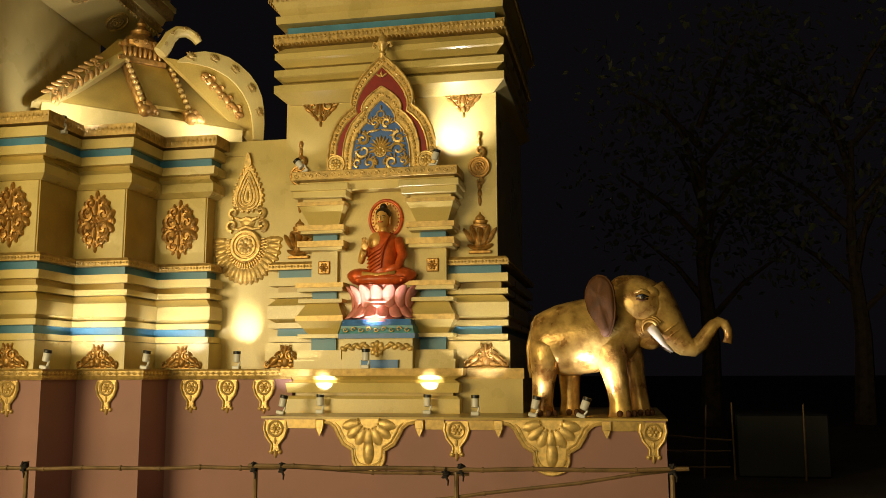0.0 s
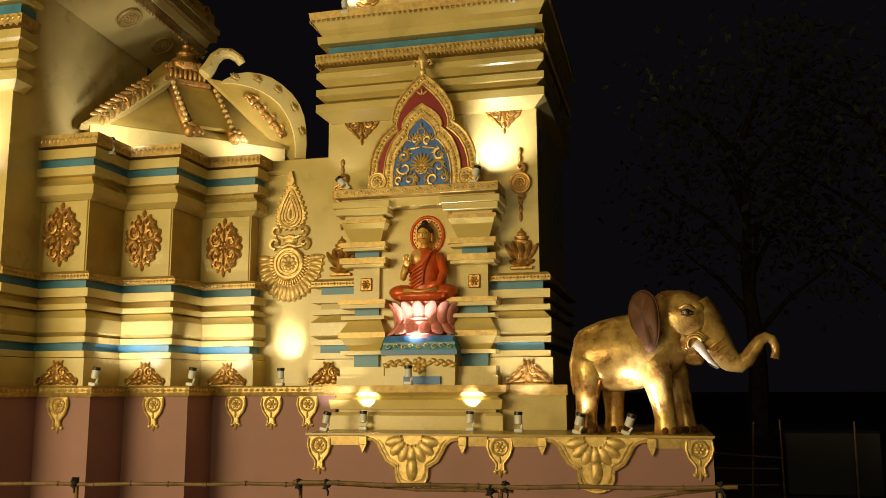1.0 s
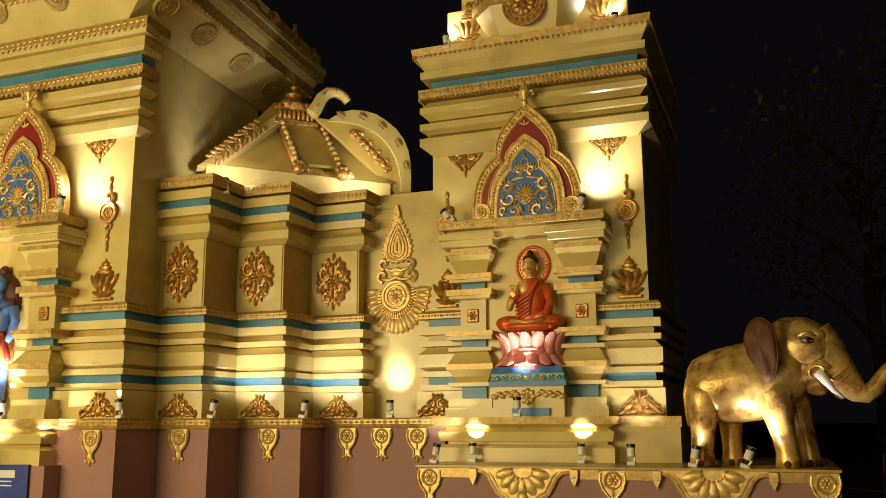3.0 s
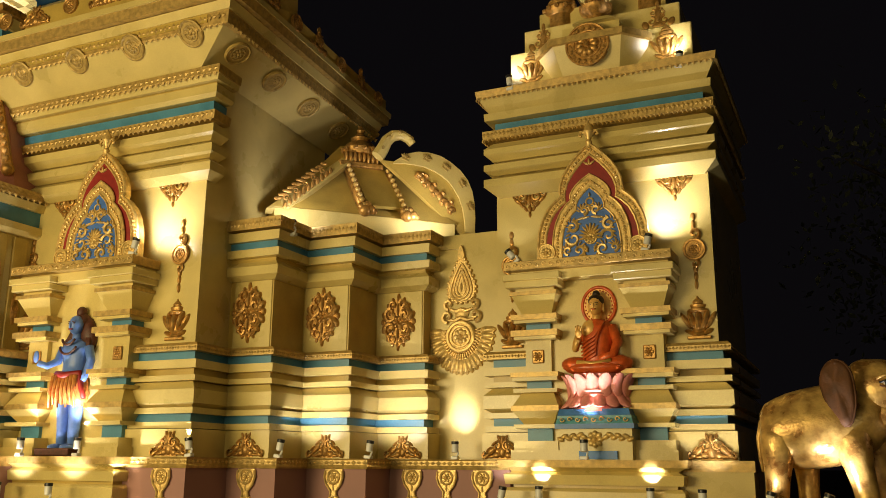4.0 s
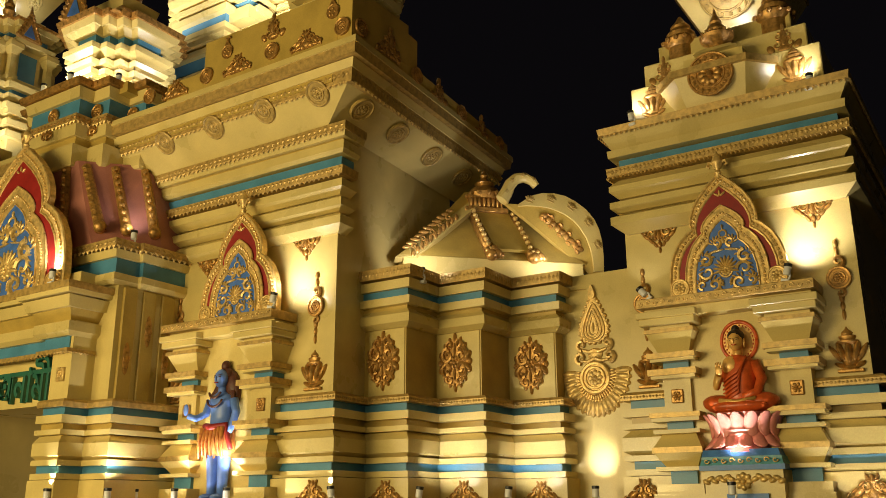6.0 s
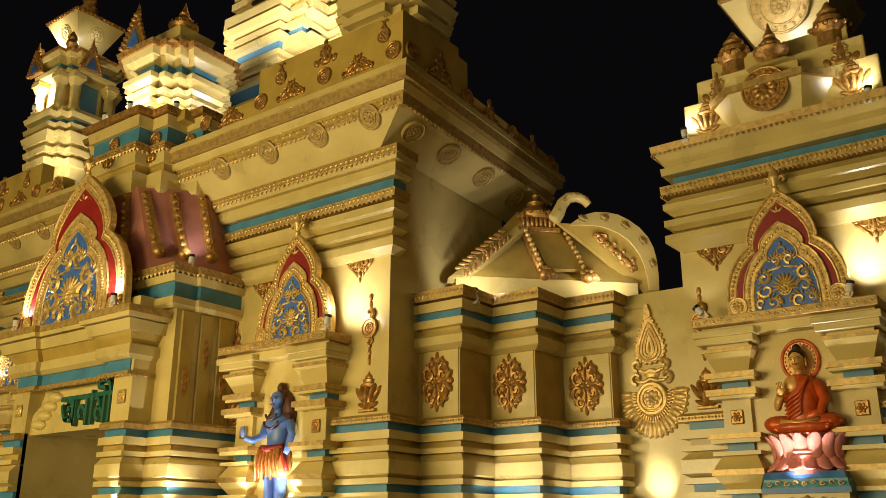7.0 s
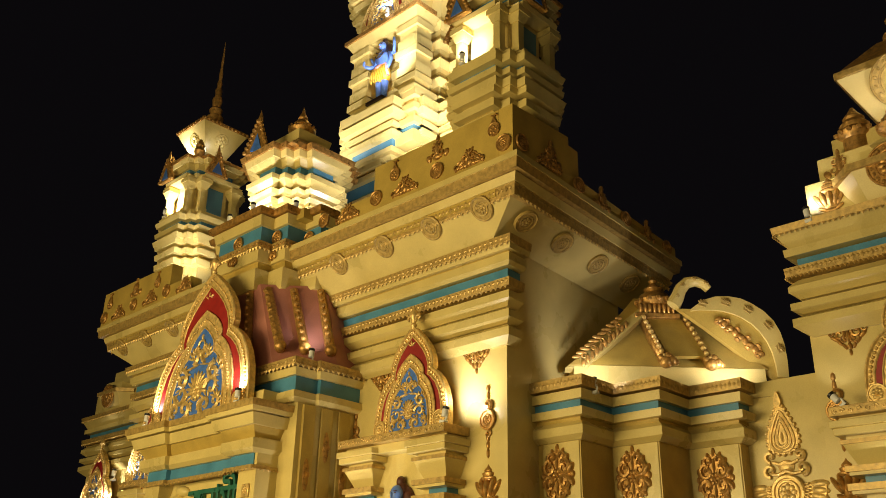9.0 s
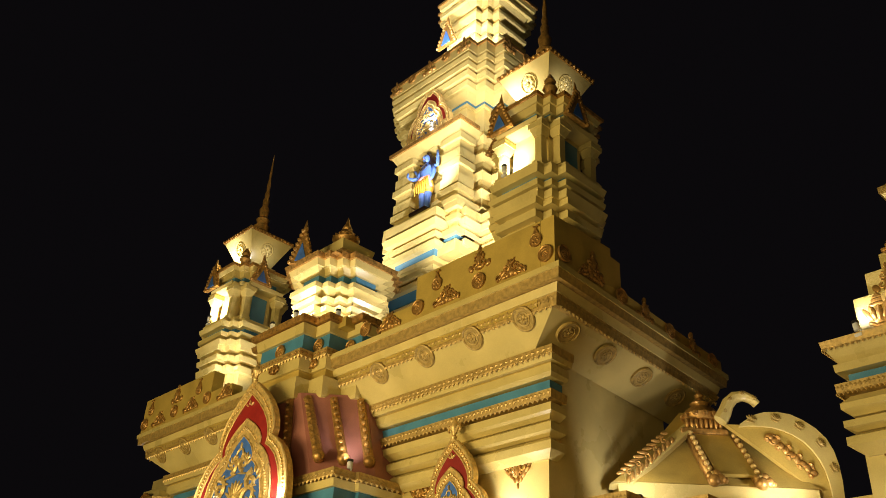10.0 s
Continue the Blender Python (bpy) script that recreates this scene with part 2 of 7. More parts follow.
def slab(bm, outline, y0, y1, mi=0):
    """A flat board with that (x, z) outline between two depths."""
    a = [bm.verts.new((x, y0, z)) for x, z in outline]
    b = [bm.verts.new((x, y1, z)) for x, z in outline]
    bm.faces.new(a).material_index = mi
    bm.faces.new(b[::-1]).material_index = mi
    for i in range(len(a)):
        j = (i + 1) % len(a)
        bm.faces.new((a[j], a[i], b[i], b[j])).material_index = mi


def frustum(bm, x0, x1, y0, y1, z0, z1, ix, iy, mi=0):
    """Four-sided block whose top is drawn in by ix and iy on each side (negative: flares out)."""
    a = [bm.verts.new((x, y, z0)) for x, y in rect(x0, x1, y0, y1)]
    b = [bm.verts.new((x, y, z1)) for x, y in rect(x0 + ix, x1 - ix, y0 + iy, y1 - iy)]
    bm.faces.new(a[::-1]).material_index = mi
    bm.faces.new(b).material_index = mi
    for i in range(4):
        j = (i + 1) % 4
        bm.faces.new((a[i], a[j], b[j], b[i])).material_index = mi
# ---------------------------------------------------------------- ground
bm = bmesh.new()
bmesh.ops.create_grid(bm, x_segments=8, y_segments=8, size=900)
solid("ground", bm, EARTH, "dark bare trodden earth in front of the gate", "ground", kind="structure")

# section of the moulded base between the ledge and the wall field
BASE = [
    ("plinth", CREAM, (0.17, 1.68), (0.17, 2.03)),
    ("moulding", CREAM, (0.14, 2.04), (0.14, 2.12)),
    ("blue_band", BLUE, (0.05, 2.12), (0.05, 2.225)),
    ("moulding", CREAM, (0.15, 2.225), (0.15, 2.30)),
    ("bulge", CREAM, (0.06, 2.30), (0.16, 2.355), (0.16, 2.53), (0.06, 2.63)),
    ("moulding", CREAM, (0.15, 2.64), (0.15, 2.71)),
    # recess between mouldings, its shade given by the darker ochre
    ("moulding", OCHRE, (0.05, 2.71), (0.05, 2.80)),
    ("moulding", CREAM, (0.15, 2.80), (0.15, 2.91)),
    ("blue_band", BLUE, (0.05, 2.91), (0.05, 3.02)),
    ("ledge_strip", STRIP, (0.16, 3.02), (0.16, 3.09), (0.12, 3.13)),
]
WINGTOP = [
    ("moulding", CREAM, (0.04, 4.07), (0.14, 4.13), (0.14, 4.25), (0.05, 4.33)),
    ("cove", OCHRE, (0.04, 4.33), (0.04, 4.38)),
    ("moulding", CREAM, (0.15, 4.38), (0.16, 4.49)),
    ("blue_band", BLUE, (0.07, 4.49), (0.07, 4.61)),
    ("moulding", CREAM, (0.14, 4.61), (0.15, 4.74)),
    ("ledge_strip", STRIP, (0.19, 4.77), (0.20, 4.92)),
]
TOWERTOP = [
    ("moulding", CREAM, (0.08, 5.36), (0.25, 5.49), (0.25, 5.60), (0.12, 5.66)),
    ("moulding", CREAM, (0.14, 5.68), (0.25, 5.73), (0.25, 5.82), (0.14, 5.86)),
    ("moulding", CREAM, (0.14, 5.89), (0.25, 5.98), (0.25, 6.06), (0.14, 6.17)),
    ("ledge_strip", STRIP, (0.26, 6.20), (0.27, 6.33)),
    ("blue_band", BLUE, (0.12, 6.33), (0.12, 6.48)),
    ("moulding", CREAM, (0.24, 6.50), (0.25, 6.61)),
    ("cove", CREAM, (0.18, 6.62), (0.31, 6.83)),
    ("ledge_strip", STRIP, (0.33, 6.83), (0.35, 6.94)),
]


# ---------------------------------------------------------------- side tower
tower = thing("side_tower", "cream and gold stucco tower with teal bands and stepped cornice", "tower")
TX0, TX1, TY0, TY1 = -4.55, -1.58, 11.6, 14.6
tplan = rect(TX0, TX1, TY0, TY1)
bm = bmesh.new()
box(bm, TX0, TX1, TY0, TY1, 0, 6.88)
part("wall", bm, CREAM, tower)
mouldings(tower, tplan, BASE, True)
ttop = rect(TX0 + 0.13, TX1 - 0.11, TY0 + 0.04, TY1 - 0.16)
mouldings(tower, ttop, TOWERTOP, True)
dentils(tower, ttop, 6.21, 0.26, 0.06, 0.05, closed=True)
emboss(tower, ttop, 6.22, 6.33, 0.268, 0.06, STRIP, True)
emboss(tower, tplan, 3.03, 3.09, 0.16, 0.045, STRIP, True)
dentils(tower, ttop, 6.84, 0.33, 0.075, 0.055, closed=True)
for x0, x1, y0, z0, z1 in ((-4.28, -1.66, 11.5, 6.9, 7.53), (-4.10, -1.82, 11.62, 7.53, 7.92), (-3.90, -2.02, 11.74, 7.92, 8.22)):
    bm = bmesh.new()
    box(bm, x0, x1, y0, 14.4 - (z0 - 6.75) * 0.2, z0, z1, bevel=0.012)
    part("roof_tier", bm, CREAM, tower)
# upper stage: a cup that flares to a flat gilded rim, then a spire
cx, cy = -2.95, 13.0
bm = bmesh.new()
frustum(bm, cx - 0.45, cx + 0.45, cy - 0.45, cy + 0.45, 8.12, 8.5, 0.05, 0.05)
part("neck", bm, OCHRE, tower)
bm = bmesh.new()
frustum(bm, cx - 0.40, cx + 0.40, cy - 0.40, cy + 0.40, 8.5, 9.4, -0.45, -0.45)
part("cup", bm, CREAM, tower)
bm = bmesh.new()
box(bm, cx - 0.88, cx + 0.88, cy - 0.88, cy + 0.88, 9.4, 9.52, bevel=0.01)
part("rim", bm, STRIP, tower)
bm = bmesh.new()
frustum(bm, cx - 0.84, cx + 0.84, cy - 0.84, cy + 0.84, 9.52, 10.1, 0.5, 0.5)
part("roof", bm, COPPER, tower)
bm = bmesh.new()
lathe(bm, [(0.3, 10.05), (0.32, 10.3), (0.18, 10.4), (0.24, 10.6), (0.12, 10.75), (0.16, 11.0), (0.07, 11.2), (0.02, 12.2)], cx, cy)
part("spire", bm, COPPER, tower, smooth=True)
# trough-shaped bay that carries a pot finial, with a large medallion
TROUGH = [(-3.80, 11.5), (-3.50, 11.18), (-2.56, 11.18), (-2.26, 11.5)]
bm = bmesh.new()
sweep(bm, TROUGH, [(-0.3, 6.9), (-0.18, 6.9), (0.04, 7.34), (-0.3, 7.34)])
part("bay", bm, CREAM, tower)
bm = bmesh.new()
sweep(bm, TROUGH, [(-0.12, 7.34), (0.10, 7.34), (0.11, 7.43), (-0.12, 7.43)])
part("bay_rim", bm, STRIP, tower)
bm = bmesh.new()
box(bm, -3.42, -2.60, 11.30, 11.6, 7.34, 7.66)
part("bay_back", bm, CREAM, tower)
bm = bmesh.new()
disc(bm, 0, 0, 0.42, 0.04)
ring(bm, 0, 0, 0.40, 0.025, -0.04)
ring(bm, 0, 0, 0.26, 0.02, -0.04)
flower(bm, 0, 0, 0.24, 10, -0.04)
for i in range(18):
    a = i * math.pi / 9
    ell(bm, 0.33 * math.cos(a), 0.33 * math.sin(a), 0.04, 0.04, 0.03, 0, -0.04, 0, 6, 4)
o = part("medallion", bm, COPPER, tower, "round embossed copper medallion", True)
o.matrix_world = pose(-3.02, 11.165, 7.29, 4, 0, 0) @ Matrix.Scale(0.74, 4)

# ---------------------------------------------------------------- plain wall and stepped wing
link_wall = thing("link_wall", "plain cream stucco wall between the tower and the stepped wing", "wall", kind="structure")
bm = bmesh.new()
box(bm, -5.9, -4.5, 11.72, 12.3, 0, 4.92)
part("wall", bm, CREAM, link_wall)

wing = thing("stepped_wing", "cream wing in three receding bays with teal bands", "wing")
WPLAN = [(-8.1, 9.95), (-7.19, 9.95), (-7.19, 10.70), (-6.43, 10.70), (-6.43, 11.48), (-5.65, 11.48), (-5.65, 11.72)]
bm = bmesh.new()
sweep(bm, WPLAN, [(-0.2, 1.5), (0, 1.5), (0, 4.87), (-0.2, 4.87)])
part("wall", bm, OCHRE, wing)
mouldings(wing, WPLAN, BASE)
mouldings(wing, WPLAN, WINGTOP)
emboss(wing, WPLAN, 4.78, 4.91, 0.197, 0.062, STRIP)
emboss(wing, WPLAN, 3.03, 3.09, 0.16, 0.045, STRIP)
bm = bmesh.new()
a = [bm.verts.new((x, y, 4.70)) for x, y in [(p[0], p[1] - 0.1) for p in WPLAN] + [(-4.6, 11.8), (-4.6, 13.4), (-7.9, 13.4)]]
bm.faces.new(a)
part("terrace", bm, CREAM, wing)
# pale field behind each medallion
for x0, x1, y in ((-7.83, -7.21, 9.95), (-7.17, -6.45, 10.70), (-6.41, -5.67, 11.48)):
    bm = bmesh.new()
    box(bm, x0, x1, y - 0.014, y + 0.02, 3.14, 4.07, bevel=0.006)
    part("wall_field", bm, CREAM, wing)

# pink plinth with its gilded ledge, along main block, wing, plain wall and tower
PPLAN = [(-10.4, 8.92), (-7.62, 8.92), (-7.62, 9.72), (-6.86, 9.72), (-6.86, 10.44), (-5.95, 10.44), (-5.95, 11.10), (-4.2, 11.10)]
plinth = thing("pink_plinth", "pink cloth-covered plinth with an embossed gold ledge", "plinth")
bm = bmesh.new()
sweep(bm, PPLAN, [(-0.5, 0), (0, 0), (0, 1.55), (-0.5, 1.55)])
part("wall", bm, PINK, plinth)
bm = bmesh.new()
sweep(bm, PPLAN, [(-1.2, 1.55), (0.04, 1.55), (0.05, 1.575), (0.04, 1.60), (0.04, 1.66), (0.055, 1.68), (-1.2, 1.68)])
part("ledge_strip", bm, STRIP, plinth)
emboss(plinth, PPLAN, 1.59, 1.665, 0.044, 0.08, GOLD)
# cream block that ends the ledge beside the tower
bm = bmesh.new()
box(bm, -2.1, -1.24, 11.3, 14.6, 1.1, 1.55)
part("end_block", bm, CREAM, plinth)
bm = bmesh.new()
box(bm, -2.1, -1.22, 11.28, 14.62, 1.55, 1.68)
part("end_strip", bm, STRIP, plinth)
# corner blocks that carry the leaf ornaments
CORNERS = [(-8.28, -7.70, 8.98), (-7.72, -7.05, 9.74), (-6.98, -6.29, 10.49), (-6.22, -5.51, 11.27), (-4.68, -4.16, 11.36), (-2.05, -1.38, 11.36)]
# ---------------------------------------------------------------- elephant platform
platform = thing("platform", "pink cloth platform with gilded cartouches under its edge", "platform")
bm = bmesh.new()
box(bm, -4.17, 0.43, 10.1, 13.5, 0, 1.10)
part("wall", bm, PINK, platform)
bm = bmesh.new()
box(bm, -4.19, 0.45, 10.08, 13.5, 1.10, 1.125)
part("top_board", bm, OCHRE, platform)
for x0, x1 in ((-3.9, -3.5), (-2.22, -2.0), (-1.73, -1.42), (-0.16, 0.2)):
    bm = bmesh.new()
    box(bm, x0, x1, 10.07, 10.12, 0.99, 1.095)
    part("edge_strip", bm, STRIP, platform)


def cartouche(x, y, z):
    root = thing("cartouche", "gilded stucco cartouche with a half flower and lobed border", "ornament", "cartouches under the platform edge", at=pose(x, y, z))
    half = [(0.56, 0.0), (0.56, -0.03), (0.46, -0.05), (0.40, -0.1), (0.36, -0.18), (0.30, -0.28), (0.22, -0.33), (0.19, -0.35), (0.18, -0.46), (0.14, -0.54), (0.07, -0.57)]
    out = half + [(0, -0.58)] + [(-a, b) for a, b in half[::-1]]
    bm = bmesh.new()
    slab(bm, out, -0.03, 0.0)
    part("plate", bm, GOLD, root)
    bm = bmesh.new()
    tube(bm, [(a, -0.03, b) for a, b in out[1:-1]], 0.022)
    tube(bm, [(a * 0.88, -0.03, b * 0.9 + 0.0) for a, b in out[2:-2]], 0.012)
    part("border", bm, GOLD, root, smooth=True)
    bm = bmesh.new()
    for i in range(7):
        a = math.pi + math.pi * (i + 0.5) / 7
        ell(bm, 0.21 * math.cos(a), -0.02 + 0.19 * math.sin(a), 0.12, 0.062, 0.03, -a, -0.03)
    ell(bm, 0, -0.37, 0.07, 0.14, 0.04, 0, -0.03)
    for i in range(9):
        a = math.pi + math.pi * i / 8
        ell(bm, 0.13 * math.cos(a), -0.01 + 0.11 * math.sin(a), 0.02, 0.02, 0.03, 0, -0.03, 0, 6, 4)
    part("petals", bm, GOLD, root, smooth=True)
    return root


cartouche(-2.88, 10.1, 1.10)
cartouche(-0.80, 10.1, 1.10)
# ---------------------------------------------------------------- main gate block
MX, MY0, MY1, MH = -13.0, 9.2, 12.5, 5.15
gate = thing("main_gate", "large cream and gold gate block with flaring cornice and teal bands", "gate")
MX0, MX1 = MX - MH, MX + MH
SKEW = 0.25
for s in (1, -1):
    bm = bmesh.new()
    q = [(MX + s * a, y) for a, y in ((1.45, MY0), (MH, MY0), (MH - 0.17, 11.3), (MH - 0.20, 11.3), (MH - SKEW, MY1), (1.45, MY1))]
    lo = [bm.verts.new((x, y, 0)) for x, y in q]
    hi = [bm.verts.new((x, y, 6.9)) for x, y in q]
    bm.faces.new(lo)
    bm.faces.new(hi)
    for i in range(6):
        j = (i + 1) % 6
        bm.faces.new((lo[i], lo[j], hi[j], hi[i]))
    part("wall", bm, CREAM, gate)
bm = bmesh.new()
box(bm, MX - 1.45, MX + 1.45, MY0, MY1, 3.9, 6.9)
part("wall", bm, CREAM, gate)
mplan = [(MX0, MY0), (MX1, MY0), (MX1 - SKEW, MY1), (MX0 + SKEW, MY1)]
mouldings(gate, [(MX + 2.3, MY0), (MX1, MY0), (MX1 - SKEW, MY1)], BASE)
mouldings(gate, [(MX0 + SKEW, MY1), (MX0, MY0), (MX - 2.3, MY0)], BASE)
LOWCORNICE = [
    ("moulding", CREAM, (0.04, 5.36), (0.16, 5.45), (0.16, 5.57), (0.06, 5.64)),
    ("moulding", CREAM, (0.06, 5.66), (0.18, 5.71), (0.18, 5.82), (0.08, 5.88)),
    ("moulding", CREAM, (0.08, 5.90), (0.20, 5.98), (0.20, 6.09), (0.08, 6.14)),
    ("ledge_strip", STRIP, (0.20, 6.16), (0.22, 6.28)),
    ("blue_band", BLUE, (0.13, 6.28), (0.13, 6.45)),
    ("moulding", CREAM, (0.20, 6.47), (0.25, 6.52), (0.25, 6.64)),
    ("moulding", OCHRE, (0.22, 6.64), (0.22, 6.67)),
    ("moulding", CREAM, (0.30, 6.67), (0.32, 6.75)),
    ("ledge_strip", STRIP, (0.34, 6.75), (0.35, 6.87)),
]
HIGHCORNICE = [
    ("ledge_strip", STRIP, (0.67, 7.24), (0.70, 7.42)),
    ("moulding", CREAM, (0.72, 7.42), (0.76, 7.54)),
    ("rim", STRIP, (0.84, 7.55), (0.86, 7.69)),
    ("ledge", CREAM, (0.88, 7.69), (0.88, 7.78)),
]
FRONT = [(MX0 + 0.01, MY0 + 0.16), (MX0, MY0), (MX1, MY0), (MX1 - 0.01, MY0 + 0.16)]
mouldings(gate, FRONT, LOWCORNICE)
mouldings(gate, mplan, HIGHCORNICE, True)
bm = bmesh.new()
va = [bm.verts.new(p) for p in ((MX0 - 0.05, MY0 - 0.34, 6.87), (MX1 + 0.05, MY0 - 0.34, 6.87), (MX1 + 0.66, MY0 - 0.66, 7.25), (MX0 - 0.66, MY0 - 0.66, 7.25))]
vb = [bm.verts.new(v.co + Vector((0, 0.2, 0.02))) for v in va]
bm.faces.new(va)
bm.faces.new(vb[::-1])
for i in range(4):
    bm.faces.new((va[i], va[(i + 1) % 4], vb[(i + 1) % 4], vb[i]))
part("soffit", bm, CREAM, gate)
for s in (1, -1):
    bm = bmesh.new()
    va = [bm.verts.new((MX + s * (MH + o), y, z)) for o, y, z in ((0.05, MY0 - 0.34, 6.87), (0.66, MY0 - 0.66, 7.25), (0.66 - SKEW, 13.1, 7.25), (-0.01 - SKEW, 13.1, 6.85))]
    bm.faces.new(va)
    vb = [bm.verts.new((v.co.x - s * 0.05, v.co.y, v.co.z + 0.12)) for v in va]
    bm.faces.new(vb[::-1])
    for i in range(4):
        j = (i + 1) % 4
        bm.faces.new((va[i], va[j], vb[j], vb[i]))
    part("soffit", bm, CREAM, gate)
dentils(gate, FRONT[1:3], 6.17, 0.20, 0.09, 0.05)
dentils(gate, FRONT[1:3], 6.77, 0.34, 0.10, 0.07)
dentils(gate, mplan, 7.26, 0.67, 0.10, 0.06, closed=True)
emboss(gate, FRONT[1:3], 6.18, 6.28, 0.218, 0.08, STRIP)
emboss(gate, FRONT[1:3], 6.77, 6.86, 0.348, 0.10, STRIP)
emboss(gate, mplan, 7.29, 7.41, 0.70, 0.075, STRIP, True)
emboss(gate, [(MX + 2.3, MY0), (MX1, MY0), (MX1 - SKEW, MY1)], 3.03, 3.09, 0.16, 0.045, STRIP)
bm = bmesh.new()
box(bm, MX0 - 0.4, MX1 + 0.4, MY0 - 0.7, MY1 + 0.7, 7.3, 7.7)
part("roof", bm, OCHRE, gate)
# stepped parapet
PY, PYB = MY0 - 0.86, MY1 + 0.72


def parapet_front(sign):
    q = [(MX + sign * a, z) for a, z in ((2.3, 7.78), (5.755, 7.78), (5.755, 8.56), (3.12, 8.56), (3.12, 8.08), (2.3, 8.08))]
    bm = bmesh.new()
    slab(bm, q, PY, PY + 0.25)
    part("parapet", bm, OCHRE, gate)


parapet_front(1)
parapet_front(-1)
for sign in (1, -1):
    bm = bmesh.new()
    q = [(PY, 7.78), (PY, 8.56), (9.72, 8.62), (9.72, 8.48), (9.98, 8.48), (9.98, 8.0), (PYB, 7.98), (PYB, 7.78)]
    va = [bm.verts.new((MX + sign * (6.012 - SKEW * max(y - MY0, 0) / 3.1), y, z)) for y, z in q]
    vb = [bm.verts.new((MX + sign * (5.76 - SKEW * max(y - MY0, 0) / 3.1), y, z)) for y, z in q]
    bm.faces.new(va)
    bm.faces.new(vb[::-1])
    for i in range(len(q)):
        j = (i + 1) % len(q)
        bm.faces.new((va[i], va[j], vb[j], vb[i]))
    part("parapet", bm, OCHRE, gate)

# ---------------------------------------------------------------- portal
portal = thing("portal", "projecting cream gate portal with stepped lintel and signboard", "portal")
PF = 7.8
for s in (1, -1):
    for d0, d1, yf in ((1.15, 1.6, 7.66), (1.6, 1.98, 8.04)):
        a, b = sorted((MX + s * d0, MX + s * d1))
        bm = bmesh.new()
        box(bm, a, b, yf, 9.2, 0, 5.0)
        part("pier", bm, CREAM, portal)
    for i, y in enumerate((8.25, 8.6, 8.95)):
        bm = bmesh.new()
        xa, xb = sorted((MX + s * 1.94, MX + s * 2.02))
        box(bm, xa, xb, y - 0.12, y + 0.12, 3.14, 4.80, bevel=0.01)
        part("pilaster", bm, OCHRE, portal)
        bm = bmesh.new()
        ell(bm, 0, 0, 0.06, 0.24, 0.03)
        ring(bm, 0, 0, 0.05, 0.012, -0.02)
        o = part("medallion", bm, COPPER, portal, smooth=True)
        o.matrix_world = pose(MX + s * 2.022, y, 3.75 + 0.45 * (i % 2), 0, 0, 90 * s)
mouldings(portal, [(MX + 1.15, 7.66), (MX + 1.6, 7.66), (MX + 1.6, 8.04), (MX + 2.15, 8.04), (MX + 2.15, 9.2)], BASE)
mouldings(portal, [(MX - 2.15, 9.2), (MX - 2.15, 8.04), (MX - 1.6, 8.04), (MX - 1.6, 7.66), (MX - 1.15, 7.66)], BASE)
bm = bmesh.new()
box(bm, MX - 1.5, MX + 1.5, PF + 0.12, 9.2, 3.12, 5.0)
part("wall", bm, CREAM, portal)
pplan = [(MX - 1.98, 9.2), (MX - 1.98, 8.46), (MX - 1.9, 8.46), (MX - 1.9, 8.04), (MX + 1.9, 8.04), (MX + 1.9, 8.46), (MX + 1.98, 8.46), (MX + 1.98, 9.2)]
mouldings(portal, pplan, [
    ("moulding", CREAM, (0.08, 4.82), (0.14, 4.88), (0.14, 4.98)),
    ("blue_band", BLUE, (0.07, 4.98), (0.07, 5.22)),
    ("moulding", CREAM, (0.13, 5.22), (0.17, 5.33)),
    ("ledge_strip", STRIP, (0.20, 5.35), (0.23, 5.47)),
])
dentils(portal, pplan, 5.37, 0.21, 0.1, 0.07)
emboss(portal, pplan, 5.37, 5.46, 0.225, 0.1, STRIP)
for s in (1, -1):
    xa, xb = sorted((MX + s * 1.18, MX + s * 2.62))
    bm = bmesh.new()
    box(bm, xa, xb, 7.15, 9.19, 0, 1.55)
    part("plinth_block", bm, PINK, portal, "pink cloth-covered plinth block")
    bm = bmesh.new()
    box(bm, xa - 0.03, xb + 0.03, 7.12, 9.19, 1.55, 1.676)
    part("ledge_strip", bm, STRIP, portal)
# deep lintel over the opening
lplan = [(MX - 1.54, PF + 0.3), (MX - 1.54, 7.64), (MX - 0.95, 7.64), (MX - 0.95, 7.72), (MX + 0.95, 7.72), (MX + 0.95, 7.64), (MX + 1.54, 7.64), (MX + 1.54, PF + 0.3)]
mouldings(portal, lplan, [
    ("dentil_course", STRIP, (0.08, 3.80), (0.08, 3.86)),
    ("blue_band", BLUE, (0.0, 3.86), (0.0, 4.04)),
    ("moulding", CREAM, (0.06, 4.04), (0.13, 4.10), (0.13, 4.24)),
    ("cove", OCHRE, (0.04, 4.24), (0.16, 4.42)),
    ("moulding", CREAM, (0.22, 4.42), (0.27, 4.58)),
    ("moulding", CREAM, (0.32, 4.60), (0.34, 4.66)),
    ("rim", STRIP, (0.36, 4.66), (0.37, 4.76)),
])
dentils(portal, lplan, 3.81, 0.08, 0.08, 0.04)
for s in (1, -1):
    bm = bmesh.new()
    box(bm, -0.09, 0.09, -0.03, 0, -0.1, 0.1, bevel=0.01)
    flower(bm, 0, 0, 0.07, 6, -0.03)
    o = part("rosette", bm, GOLD, portal, smooth=True)
    o.matrix_world = pose(MX + s * 1.40, 7.658, 3.50)
for s in (1, -1):
    bm = bmesh.new()
    xa, xb = sorted((MX + s * 1.2, MX + s * 1.3))
    box(bm, xa, xb, 9.2, 13.5, 0, 3.9)
    part("passage_wall", bm, OCHRE, portal)
bm = bmesh.new()
